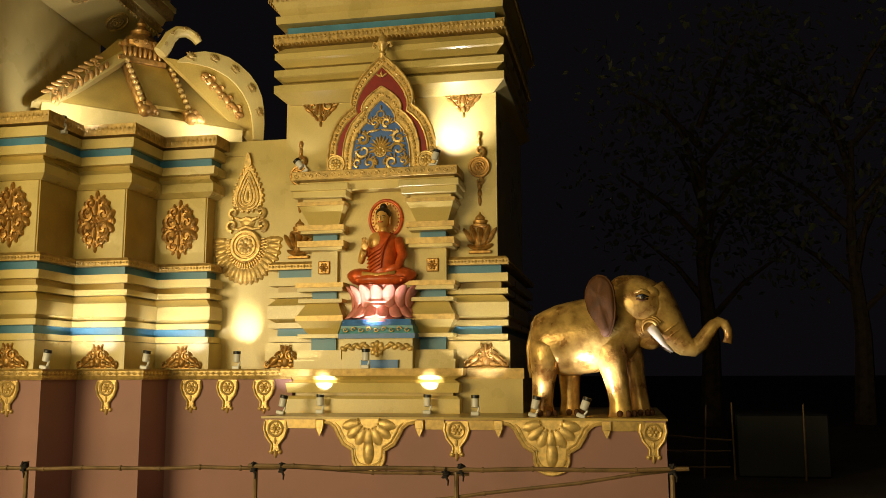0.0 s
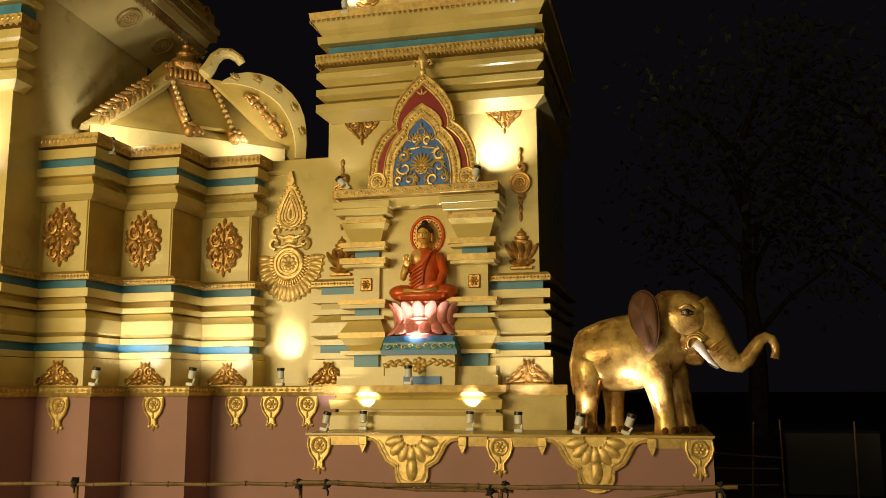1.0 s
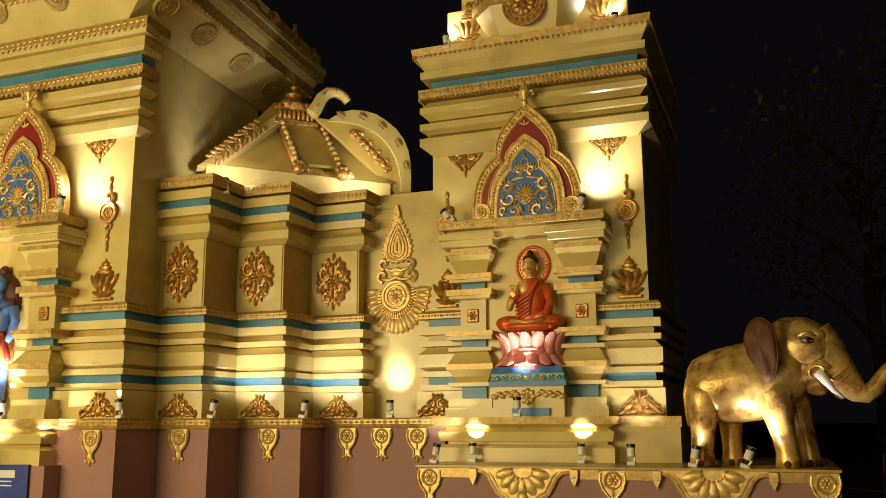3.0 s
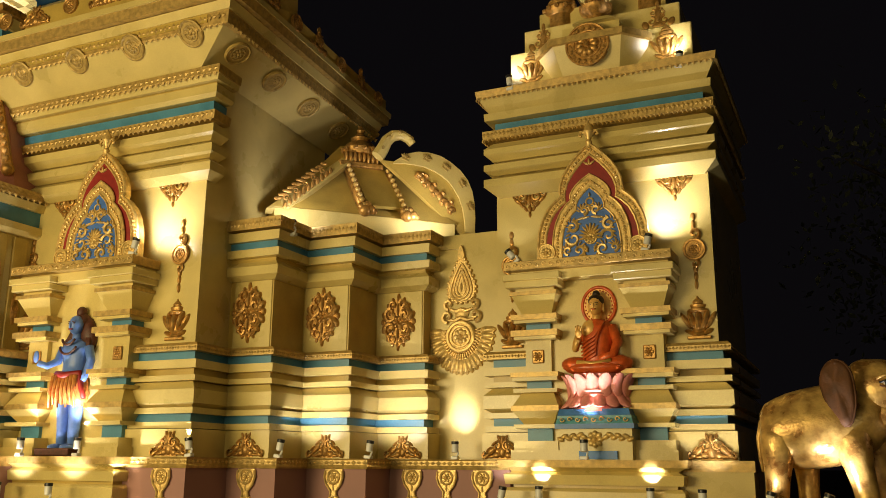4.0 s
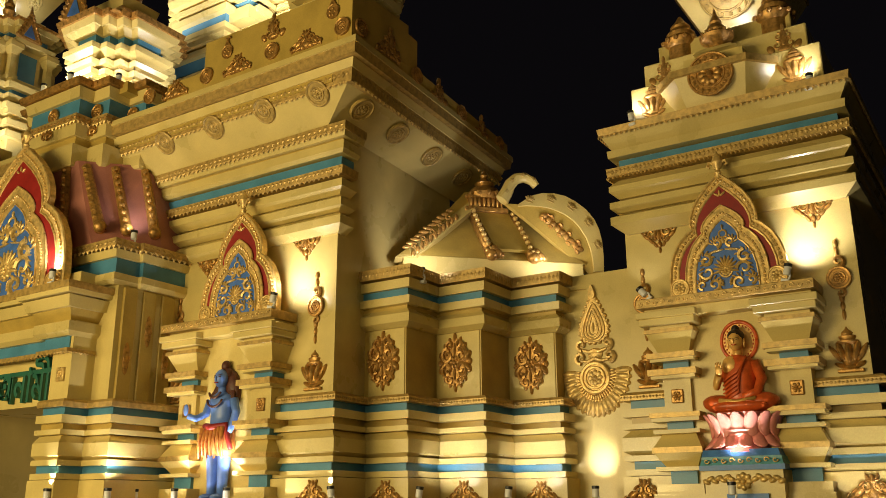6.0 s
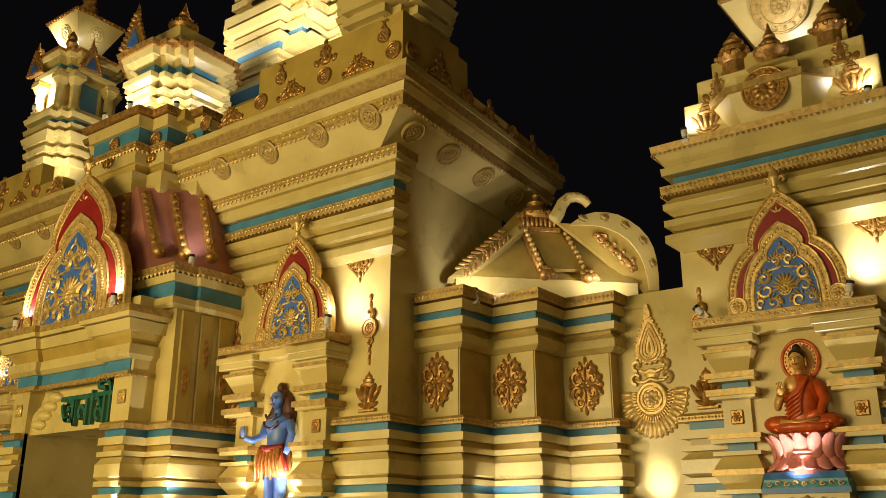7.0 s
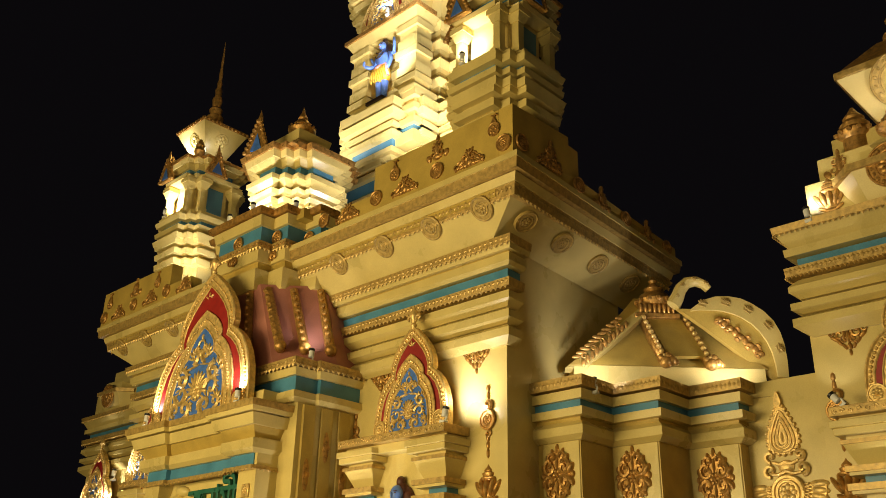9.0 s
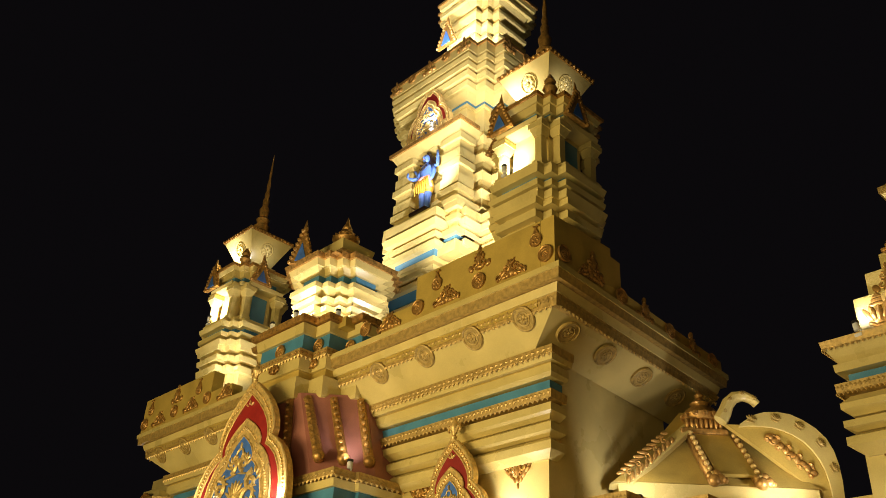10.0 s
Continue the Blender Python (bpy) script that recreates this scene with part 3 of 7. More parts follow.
box(bm, MX - 1.4, MX + 1.4, 13.5, 13.7, 0, 3.9)
part("passage_end", bm, OCHRE, portal)
# signboard with scalloped shoulders
sx = 1.22
outl = [(-sx, 3.10), (sx, 3.10), (sx, 3.3)] + [(sx - 0.06 - 0.09 * i + 0.05 * math.sin(i * 2.1), 3.34 + 0.1 * i) for i in range(5)] + [(-(sx - 0.06 - 0.09 * i + 0.05 * math.sin(i * 2.1)), 3.34 + 0.1 * i) for i in range(4, -1, -1)] + [(-sx, 3.3)]
bm = bmesh.new()
slab(bm, [(MX + a, b) for a, b in outl], PF - 0.05, PF + 0.14)
part("signboard", bm, CREAM, portal)
for i in range(4):
    bm = bmesh.new()
    ell(bm, 0, 0, 0.20, 0.085, 0.10, 0.12, 0, 0, 14, 8)
    part("scallop", bm, CREAM, portal, smooth=True).matrix_world = pose(MX - 0.50 - 0.13 * i, PF - 0.05, 3.66 - 0.135 * i)

# pink tapering roof over the portal with beaded ribs
proof = thing("portal_roof", "rose-pink tapering roof with beaded gold ribs under a stepped cap", "roof")
half_lo, half_hi = [(1.45, 7.88), (2.0, 8.75), (2.0, 9.2)], [(0.68, 8.0), (1.45, 8.85), (1.45, 9.2)]
bm = bmesh.new()
lo = [bm.verts.new((MX - a, y, 5.46)) for a, y in half_lo[::-1]] + [bm.verts.new((MX + a, y, 5.46)) for a, y in half_lo]
hi = [bm.verts.new((MX - a, y, 7.05)) for a, y in half_hi[::-1]] + [bm.verts.new((MX + a, y, 7.05)) for a, y in half_hi]
for i in range(6):
    j = (i + 1) % 6
    bm.faces.new((lo[i], lo[j], hi[j], hi[i]))
bm.faces.new(hi)
bm.faces.new(lo[::-1])
part("slope", bm, ROSE, proof)


def rib(p, q, n=9):
    bm = bmesh.new()
    p, q = Vector(p), Vector(q)
    d = (q - p) / n
    tube(bm, [p, q], 0.075, 0.085, 0, 8)
    for i in range(n):
        c = p + d * (i + 0.5)
        bmesh.ops.create_uvsphere(bm, u_segments=7, v_segments=5, radius=0.05, matrix=Matrix.Translation(c + Vector((0.055 if p.x > MX + 1 else -0.055 if p.x < MX - 1 else 0, -0.055, 0.02))))
    bmesh.ops.create_uvsphere(bm, u_segments=10, v_segments=7, radius=0.10, matrix=Matrix.Translation(q + Vector((0.02, -0.03, 0.05))))
    part("rib", bm, COPPER, proof, smooth=True)


for s in (1, -1):
    for f in (0.12, 0.50, 0.90):
        rib((MX + s * (0.70 + 0.77 * f), 7.99 + 0.85 * f, 6.95), (MX + s * (1.44 + 0.55 * f), 7.86 + 0.87 * f, 5.72))
for x in (-0.75, 0.0, 0.75):
    rib((MX + x * 0.6, 7.98, 6.95), (MX + x, 7.86, 5.72))
PCX = MX - 0.15
half_cap = [(0.58, 8.1), (0.58, 8.38), (0.98, 8.38), (0.98, 8.78), (1.40, 8.78), (1.40, 9.2)]
cap = [(PCX - a, y) for a, y in half_cap[::-1]] + [(PCX + a, y) for a, y in half_cap]
mouldings(proof, cap, [
    ("cap_block", CREAM, (0.16, 6.97), (0.18, 7.02), (0.20, 7.34)),
    ("cap_block", OCHRE, (0.08, 7.34), (0.08, 7.52)),
    ("cap_block", CREAM, (0.14, 7.52), (0.15, 7.74)),
    ("ledge_strip", STRIP, (0.17, 7.74), (0.19, 7.88)),
    ("blue_band", BLUE, (0.08, 7.88), (0.08, 8.20)),
    ("moulding", CREAM, (0.14, 8.20), (0.18, 8.38)),
    ("rim", COPPER, (0.24, 8.40), (0.27, 8.5)),
])
dentils(proof, cap, 7.76, 0.18, 0.09, 0.07)
emboss(proof, cap, 7.76, 7.87, 0.187, 0.09, COPPER)
for a, y in ((0.0, 8.014), (0.78, 8.294), (-0.78, 8.294), (1.19, 8.694)):
    bm = bmesh.new()
    disc(bm, 0, 0, 0.13, 0.03)
    ring(bm, 0, 0, 0.12, 0.016, -0.03, 0, 16, 5)
    flower(bm, 0, 0, 0.09, 7, -0.03)
    part("rosette", bm, COPPER, proof, smooth=True).matrix_world = pose(PCX + a, y, 8.03)
    bm = bmesh.new()
    spiral(bm, -0.06, 0, 0.07, math.pi / 2, 1.2, 1, 0.024, -0.02)
    spiral(bm, 0.06, 0, 0.07, math.pi / 2, 1.2, -1, 0.024, -0.02)
    ell(bm, 0, 0.02, 0.04, 0.10, 0.05)
    part("scroll_block", bm, COPPER, proof, smooth=True).matrix_world = pose(PCX + a, y - 0.085, 7.64)
bm = bmesh.new()
box(bm, PCX - 1.35, PCX + 1.35, 8.4, 10.5, 8.3, 8.49)
part("deck", bm, OCHRE, proof)

# ---------------------------------------------------------------- niche with pillars


def niche(x, y, z0=1.12, group="niches"):
    """Pedestal, two stacked pillars and a lintel against a wall at depth y."""
    root = thing("niche", "cream statue niche with stacked pillars, teal blocks and gilded lintel", "niche", group, at=pose(x, y, 0))
    ped = [(-1.12, 0), (-1.12, -0.52), (1.12, -0.52), (1.12, 0)]
    rows = [("pedestal", CREAM, (0.02, z0), (0.02, z0 + 0.18), (-0.02, z0 + 0.22)),
            ("pedestal", OCHRE, (-0.08, z0 + 0.22), (-0.08, z0 + 0.26)),
            ("pedestal", CREAM, (0.0, z0 + 0.26), (0.02, z0 + 0.38), (-0.06, z0 + 0.42)),
            ("pedestal", CREAM, (-0.06, z0 + 0.42), (0.05, z0 + 0.47)),
            ("ledge_strip", STRIP, (0.07, z0 + 0.47), (0.08, z0 + 0.56))]
    for name, mat, *pts in rows:
        bm = bmesh.new()
        sweep(bm, ped, [(-0.5, pts[0][1]), *pts, (-0.5, pts[-1][1])])
        part(name, bm, mat, root)
    stack = [(0.33, 0.33, 1.68, 1.80, CREAM), (0.30, 0.30, 1.80, 1.92, CREAM), (0.17, 0.17, 1.92, 2.08, BLUE), (0.30, 0.30, 2.08, 2.13, CREAM), (0.20, 0.31, 2.13, 2.30, CREAM), (0.325, 0.325, 2.30, 2.37, STRIP),
             (0.31, 0.22, 2.37, 2.54, CREAM), (0.30, 0.30, 2.54, 2.59, CREAM), (0.17, 0.17, 2.59, 2.69, BLUE), (0.31, 0.31, 2.69, 2.74, CREAM), (0.33, 0.33, 2.74, 2.80, STRIP), (0.18, 0.18, 2.80, 3.24, CREAM),
             (0.29, 0.29, 3.24, 3.28, CREAM), (0.32, 0.32, 3.28, 3.36, STRIP), (0.17, 0.17, 3.36, 3.46, BLUE), (0.29, 0.29, 3.46, 3.50, CREAM), (0.32, 0.32, 3.50, 3.57, STRIP), (0.20, 0.31, 3.57, 3.83, CREAM), (0.33, 0.33, 3.83, 3.88, STRIP), (0.27, 0.27, 3.88, 3.93, CREAM)]
    for s in (-1, 1):
        p = part("pillar", band([(s * 0.74 - 0.15, 0), (s * 0.74 - 0.15, -0.2), (s * 0.74 + 0.15, -0.2), (s * 0.74 + 0.15, 0)], 1.68, 3.95, 0.0), CREAM, root)
        for w0, w1, a, b, mat in stack:
            bm = bmesh.new()
            c = s * 0.74
            d0, d1 = w0 * 1.35, w1 * 1.35
            va = [bm.verts.new(q) for q in ((c - w0, 0.02, a), (c - w0, -d0, a), (c + w0, -d0, a), (c + w0, 0.02, a))]
            vb = [bm.verts.new(q) for q in ((c - w1, 0.02, b), (c - w1, -d1, b), (c + w1, -d1, b), (c + w1, 0.02, b))]
            bm.faces.new(va)
            bm.faces.new(vb[::-1])
            for i in range(4):
                j = (i + 1) % 4
                bm.faces.new((va[i], va[j], vb[j], vb[i]))
            part("blue_block" if mat is BLUE else "bead_course" if mat is STRIP else "course", bm, mat, p)
        bm = bmesh.new()
        box(bm, -0.08, 0.08, -0.025, 0, -0.09, 0.09, bevel=0.012)
        flower(bm, 0, 0, 0.065, 6, -0.025)
        o = part("rosette", bm, COPPER, p, smooth=True)
        o.location = (s * 0.74, -0.245, 3.02)
        bm = bmesh.new()
        box(bm, s * 0.74 - 0.37, s * 0.74 + 0.37, -0.5, 0, 3.93, 4.02, bevel=0.008)
        box(bm, s * 0.74 - 0.40, s * 0.74 + 0.40, -0.53, 0, 4.02, 4.11, bevel=0.008)
        part("lintel_block", bm, CREAM, root)
    bm = bmesh.new()
    box(bm, -0.70, 0.70, -0.176, 0.02, 1.68, 4.03)
    part("back_panel", bm, CREAM, root)
    bm = bmesh.new()
    box(bm, -1.06, 1.06, -0.40, 0, 4.03, 4.16, bevel=0.008)
    part("lintel", bm, CREAM, root)
    bm = bmesh.new()
    box(bm, -1.12, 1.12, -0.53, 0, 4.16, 4.28, bevel=0.006)
    part("lintel_strip", bm, STRIP, root)
    bm = bmesh.new()
    for i in range(22):
        u = -1.06 + i * 0.101
        spiral(bm, u, 4.22, 0.035, 0, 1.0, 1 if i % 2 else -1, 0.008, -0.535)
    tagged(part("scroll_relief", bm, GOLD, root), kind="stuff")
    return root


def ogee(w, h, nw=0.55, nh=0.55):
    """Trefoil outline with a pinched waist at nw of its half-width and nh of its height."""
    m, u = 1 - nw, 1 - nh
    pts = [(1.0, 0.0), (1.0, 0.25 * nh), (nw + m * 0.94, 0.46 * nh), (nw + m * 0.80, 0.64 * nh), (nw + m * 0.56, 0.81 * nh), (nw + m * 0.26, 0.93 * nh), (nw, nh)]
    pts += [(nw * 1.04, nh + 0.10 * u), (nw * 1.01, nh + 0.25 * u), (nw * 0.90, nh + 0.42 * u), (nw * 0.70, nh + 0.60 * u), (nw * 0.44, nh + 0.77 * u), (nw * 0.18, nh + 0.91 * u), (0.0, 1.0)]
    r = [(a * w, b * h) for a, b in pts]
    return r + [(-a, b) for a, b in r[-2::-1]]


def arch(x, y, z, w=0.74, h=1.58, group="ogee arch panels", rz=0):
    root = thing("ogee_arch", "ogee arch panel with beaded gold border, red field and blue centre", "arch panel", group, at=pose(x, y, z, 0, 0, rz))
    red, inner, blue = ogee(w * 0.86, h * 0.90, 0.54, 0.555), ogee(w * 0.71, h * 0.72, 0.50, 0.70), ogee(w * 0.54, h * 0.60, 0.46, 0.69)
    bm = bmesh.new()
    slab(bm, ogee(w, h), -0.06, 0.06)
    part("backing", bm, GOLD, root)
    for name, line, y0, y1, mat in (("red_field", red, -0.068, -0.05, RED), ("inner_band", inner, -0.092, -0.06, GOLD), ("blue_field", blue, -0.10, -0.07, PANEL)):
        bm = bmesh.new()
        slab(bm, line, y0, y1)
        part(name, bm, mat, root)
    bm = bmesh.new()
    for line, yy, r in ((ogee(w, h), -0.06, 0.022), (red, -0.065, 0.017), (inner, -0.09, 0.014), (blue, -0.10, 0.013)):
        tube(bm, [(a, yy, b) for a, b in line], r)
    part("border", bm, GOLD, root, smooth=True)
    bm = bmesh.new()
    for line, yy, r, n in ((ogee(w * 0.93, h * 0.95, 0.545, 0.553), -0.066, 0.026, int(58 * h / 1.58)), (ogee(w * 0.63, h * 0.66, 0.48, 0.695), -0.095, 0.023, int(50 * h / 1.58))):
        q = [Vector((a, yy, b)) for a, b in line]
        L = [0.0]
        for a, b in zip(q, q[1:]):
            L.append(L[-1] + (b - a).length)
        for i in range(n):
            t = L[-1] * (i + 0.5) / n
            j = max(jj for jj in range(len(L) - 1) if L[jj] <= t)
            c = q[j].lerp(q[j + 1], (t - L[j]) / (L[j + 1] - L[j]))
            bmesh.ops.create_icosphere(bm, subdivisions=1, radius=r, matrix=Matrix.Translation(c))
    tagged(part("beadwork", bm, GOLD, root, smooth=True), kind="stuff")
    # scrollwork on the blue field: a fan over a flower, leaf scrolls round it, a small trefoil above
    bm = bmesh.new()
    yy, k, g = -0.108, w / 0.74, h / 1.58
    for i in range(11):
        a = math.pi * (-0.06 + 1.12 * i / 10)
        ell(bm, 0.095 * k * math.cos(a), g * (0.27 + 0.115 * math.sin(a)), 0.075 * k, 0.017 * k, 0.03, -a, yy)
    flower(bm, 0, g * 0.25, 0.075 * k, 8, yy)
    ring(bm, 0, g * 0.25, 0.078 * k, 0.012, yy)
    for s in (-1, 1):
        spiral(bm, s * 0.245 * k, g * 0.42, 0.085 * k, math.pi / 2, 1.2, s, 0.028 * k, yy)
        spiral(bm, s * 0.235 * k, g * 0.26, 0.10 * k, math.pi, 1.0, -s, 0.024 * k, yy)
        spiral(bm, s * 0.16 * k, g * 0.09, 0.085 * k, -math.pi / 2, 1.1, -s, 0.024 * k, yy)
        spiral(bm, s * 0.31 * k, g * 0.10, 0.06 * k, -math.pi / 2, 1.1, s, 0.020 * k, yy)
        spiral(bm, s * 0.085 * k, g * 0.63, 0.062 * k, -math.pi / 2, 1.2, -s, 0.022 * k, yy)
        ell(bm, s * 0.10 * k, g * 0.525, 0.10 * k, 0.018, 0.03, s * 0.15, yy)
        for i in range(5):
            ell(bm, s * (0.33 - 0.012 * i) * k, g * (0.20 + 0.055 * i), 0.036 * k, 0.014, 0.025, s * (0.9 - 0.25 * i), yy)
        ell(bm, s * 0.06 * k, g * 0.12, 0.018, 0.05 * g, 0.03, s * 0.5, yy)
        # leaf sprays growing out of the scrolls
        for cx, cz, rad, a0 in ((0.245, 0.42, 0.10, 0.2), (0.16, 0.09, 0.10, 1.2), (0.085, 0.63, 0.075, 0.0), (0.31, 0.10, 0.07, -0.3)):
            for i in range(6):
                a = a0 + i * 0.52
                ell(bm, s * (cx + rad * math.cos(a)) * k, g * cz + rad * math.sin(a) * k, 0.034 * k, 0.012 * k, 0.022, -s * (a + 0.5), yy)
    ring(bm, 0, g * 0.745, 0.05 * k, 0.012 * k, yy, 0, 14, 5)
    ell(bm, 0, g * 0.66, 0.022 * k, 0.05 * g, 0.03, 0, yy)
    ell(bm, 0, g * 0.84, 0.014 * k, 0.035 * g, 0.025, 0, yy)
    # small trefoil at the top of the red field
    for a in (-0.95, 0, 0.95):
        ell(bm, 0.05 * k * math.sin(a), h * 0.80 + 0.05 * k * math.cos(a), 0.016, 0.045, 0.02, a, -0.078)
    tagged(part("scrollwork", bm, GOLD, root, smooth=True), kind="stuff")
    for s in (-1, 1):
        bm = bmesh.new()
        disc(bm, s * w * 0.83, 0.10, 0.125, 0.10)
        ring(bm, s * w * 0.83, 0.10, 0.115, 0.014, -0.10)
        flower(bm, s * w * 0.83, 0.10, 0.08, 8, -0.10)
        part("foot_scroll", bm, GOLD, root, smooth=True)
    bm = bmesh.new()
    lathe(bm, [(0.04, -0.06), (0.035, 0.0), (0.05, 0.03), (0.03, 0.06), (0.035, 0.10), (0.075, 0.18), (0.06, 0.24), (0.02, 0.30), (0.004, 0.35)], 0, -0.05, h - 0.01, 10)
    for s in (-1, 1):
        tube(bm, [(s * 0.02, -0.05, h + 0.08), (s * 0.06, -0.05, h + 0.17), (s * 0.11, -0.05, h + 0.18), (s * 0.13, -0.05, h + 0.13), (s * 0.10, -0.05, h + 0.11)], 0.026, 0.018)
    part("finial", bm, GOLD, root, smooth=True)
    return root


n1 = niche(-3.14, TY0)
niche(-9.66, MY0)
niche(-16.5, MY0)
a1 = arch(-3.06, TY0 - 0.34, 4.28)
a2 = arch(-9.36, MY0 - 0.32, 4.28)
arch(-16.62, MY0 - 0.45, 4.28)
a4 = arch(MX, PF - 0.25, 4.78, 1.42, 2.5, "")
a4["label"] = "tall ogee arch panel with red field above the portal"
# ---------------------------------------------------------------- relief ornaments


def relief(name, bm, mat, label, group, at):
    return solid(name, bm, mat, label, "ornament", group, smooth=True, at=at)


def leaf_medallion():
    bm = bmesh.new()
    for s in (-1, 1):
        for t in (-1, 1):
            spiral(bm, s * 0.13, t * 0.10, 0.12, t * math.pi / 2, 1.25, -s * t, 0.034, -0.03)
            spiral(bm, s * 0.09, t * 0.25, 0.085, -t * math.pi / 2, 1.2, s * t, 0.03, -0.03)
            ell(bm, s * 0.24, t * 0.08, 0.06, 0.10, 0.06, s * t * 0.7)
            ell(bm, s * 0.17, t * 0.22, 0.045, 0.08, 0.055, s * t * 0.6)
            ell(bm, s * 0.10, t * 0.33, 0.03, 0.05, 0.04, s * t * 0.4)
        ell(bm, s * 0.29, 0, 0.04, 0.05, 0.045)
    for t in (-1, 1):
        ell(bm, 0, t * 0.37, 0.032, 0.07, 0.05)
        ell(bm, 0, t * 0.18, 0.03, 0.12, 0.05)
    flower(bm, 0, 0, 0.10, 6, -0.03)
    slab(bm, [(0, -0.38), (0.16, -0.26), (0.28, 0), (0.16, 0.26), (0, 0.38), (-0.16, 0.26), (-0.28, 0), (-0.16, -0.26)], -0.02, 0)
    for v in bm.verts:
        v.co.x *= 0.86
        v.co.z *= 0.97
    return bm


for i, (x, y, z) in enumerate(((-7.57, 9.934, 3.63), (-6.85, 10.684, 3.64), (-6.05, 11.464, 3.63))):
    if not i:
        med = relief("leaf_medallion", leaf_medallion(), COPPER, "diamond-shaped copper scroll-leaf medallion on the wing bay", "wing medallions", pose(x, y, z))
    else:
        copy_thing(med, pose(x, y, z))

# large flame pendant on the plain wall
pend = thing("flame_pendant", "large gilded flame and half-sun relief on the plain wall", "ornament", at=pose(-5.15, 11.72, 3.40))
bm = bmesh.new()
for i in range(21):
    a = math.pi + math.pi * (i + 0.0) / 20
    ell(bm, 0.40 * math.cos(a), 0.08 + 0.50 * math.sin(a), 0.14, 0.056, 0.05, -a)
for i in range(27):
    a = math.pi * 0.96 + math.pi * 1.08 * i / 26
    ell(bm, 0.26 * math.cos(a), 0.05 + 0.33 * math.sin(a), 0.055, 0.02, 0.05, -a, -0.02, 0, 7, 5)
slab(bm, [(0.50 * math.cos(math.pi + math.pi * i / 16), 0.1 + 0.60 * math.sin(math.pi + math.pi * i / 16)) for i in range(17)], -0.03, 0)
part("half_sun", bm, GOLD, pend, smooth=True)
bm = bmesh.new()
disc(bm, 0, 0, 0.22, 0.05)
ring(bm, 0, 0, 0.205, 0.03, -0.05)
ring(bm, 0, 0, 0.145, 0.018, -0.06)
flower(bm, 0, 0, 0.12, 8, -0.05)
part("rosette", bm, GOLD, pend, smooth=True)
bm = bmesh.new()
for s in (-1, 1):
    spiral(bm, s * 0.22, 0.30, 0.09, -math.pi / 2, 1.1, s, 0.03, -0.03)
    spiral(bm, s * 0.20, 0.48, 0.08, -math.pi / 2, 1.1, s, 0.028, -0.03)
    tube(bm, [(0, -0.03, 0.40), (s * 0.08, -0.04, 0.37), (s * 0.18, -0.03, 0.41)], 0.03, 0.02)
    tube(bm, [(0, -0.03, 0.28), (s * 0.1, -0.04, 0.24), (s * 0.2, -0.03, 0.25)], 0.03, 0.02)
ell(bm, 0, 0.34, 0.12, 0.09, 0.05)
part("neck_scroll", bm, GOLD, pend, smooth=True)
bm = bmesh.new()


def drop(w, h, n=28):
    """Teardrop outline, point upwards."""
    r = []
    for i in range(n):
        a = 2 * math.pi * i / n
        v = (1 - math.cos(a)) / 2
        r.append((w * math.sin(a) * (1 - 0.62 * v) * (1.0 - 0.3 * v), h * v))
    return r


slab(bm, [(a, 0.50 + b) for a, b in drop(0.32, 0.66)], -0.03, 0)
for w, h, z, r in ((0.24, 0.54, 0.53, 0.02), (0.17, 0.42, 0.57, 0.016), (0.10, 0.30, 0.61, 0.014)):
    q = drop(w, h)
    tube(bm, [(a, -0.035, z + b) for a, b in q + q[:1]], r)
for i in range(26):
    a, b = drop(0.325, 0.68, 26)[i]
    ell(bm, a, 0.50 + b, 0.035, 0.035, 0.045, 0, 0, 0, 7, 5)
ell(bm, 0, 0.72, 0.03, 0.10, 0.05)
part("flame", bm, GOLD, pend, smooth=True)
bm = bmesh.new()
slab(bm, [(a, 1.13 + b) for a, b in drop(0.075, 0.22, 16)], -0.06, 0)
part("tip", bm, GOLD, pend)


def corner_spray():
    bm = bmesh.new()
    tube(bm, [(-0.30, -0.015, 0.15), (-0.15, -0.02, 0.17), (0, -0.02, 0.165), (0.15, -0.02, 0.17), (0.30, -0.015, 0.15)], 0.02)
    for s in (-1, 1):
        spiral(bm, s * 0.11, 0.08, 0.08, math.pi / 2, 1.2, s, 0.022, -0.02)
        spiral(bm, s * 0.22, 0.11, 0.05, math.pi / 2, 1.1, s, 0.016, -0.02)
        ell(bm, s * 0.18, 0.03, 0.075, 0.028, 0.035, -s * 0.7)
        ell(bm, s * 0.12, -0.03, 0.065, 0.026, 0.035, -s * 0.9)
        ell(bm, s * 0.065, -0.09, 0.055, 0.022, 0.03, -s * 1.1)
        spiral(bm, s * 0.06, -0.01, 0.05, 0, 1.1, -s, 0.016, -0.02)
        ell(bm, s * 0.05, 0.03, 0.022, 0.06, 0.04, -s * 0.3)
    ell(bm, 0, 0.03, 0.035, 0.09, 0.05)
    ell(bm, 0, -0.10, 0.035, 0.05, 0.045)
    ell(bm, 0, -0.18, 0.022, 0.045, 0.03)
    return bm


CS = [(-4.05, 11.598, 5.25), (-2.02, 11.598, 5.26), (-8.41, 9.198, 5.26), (-10.42, 9.198, 5.26), (2 * MX + 8.41, 9.198, 5.26)]
for i, p in enumerate(CS):
    if not i:
        spray = relief("corner_spray", corner_spray(), COPPER, "small copper leaf spray hanging under the cornice", "corner sprays", pose(*p))
    else:
        copy_thing(spray, pose(*p))


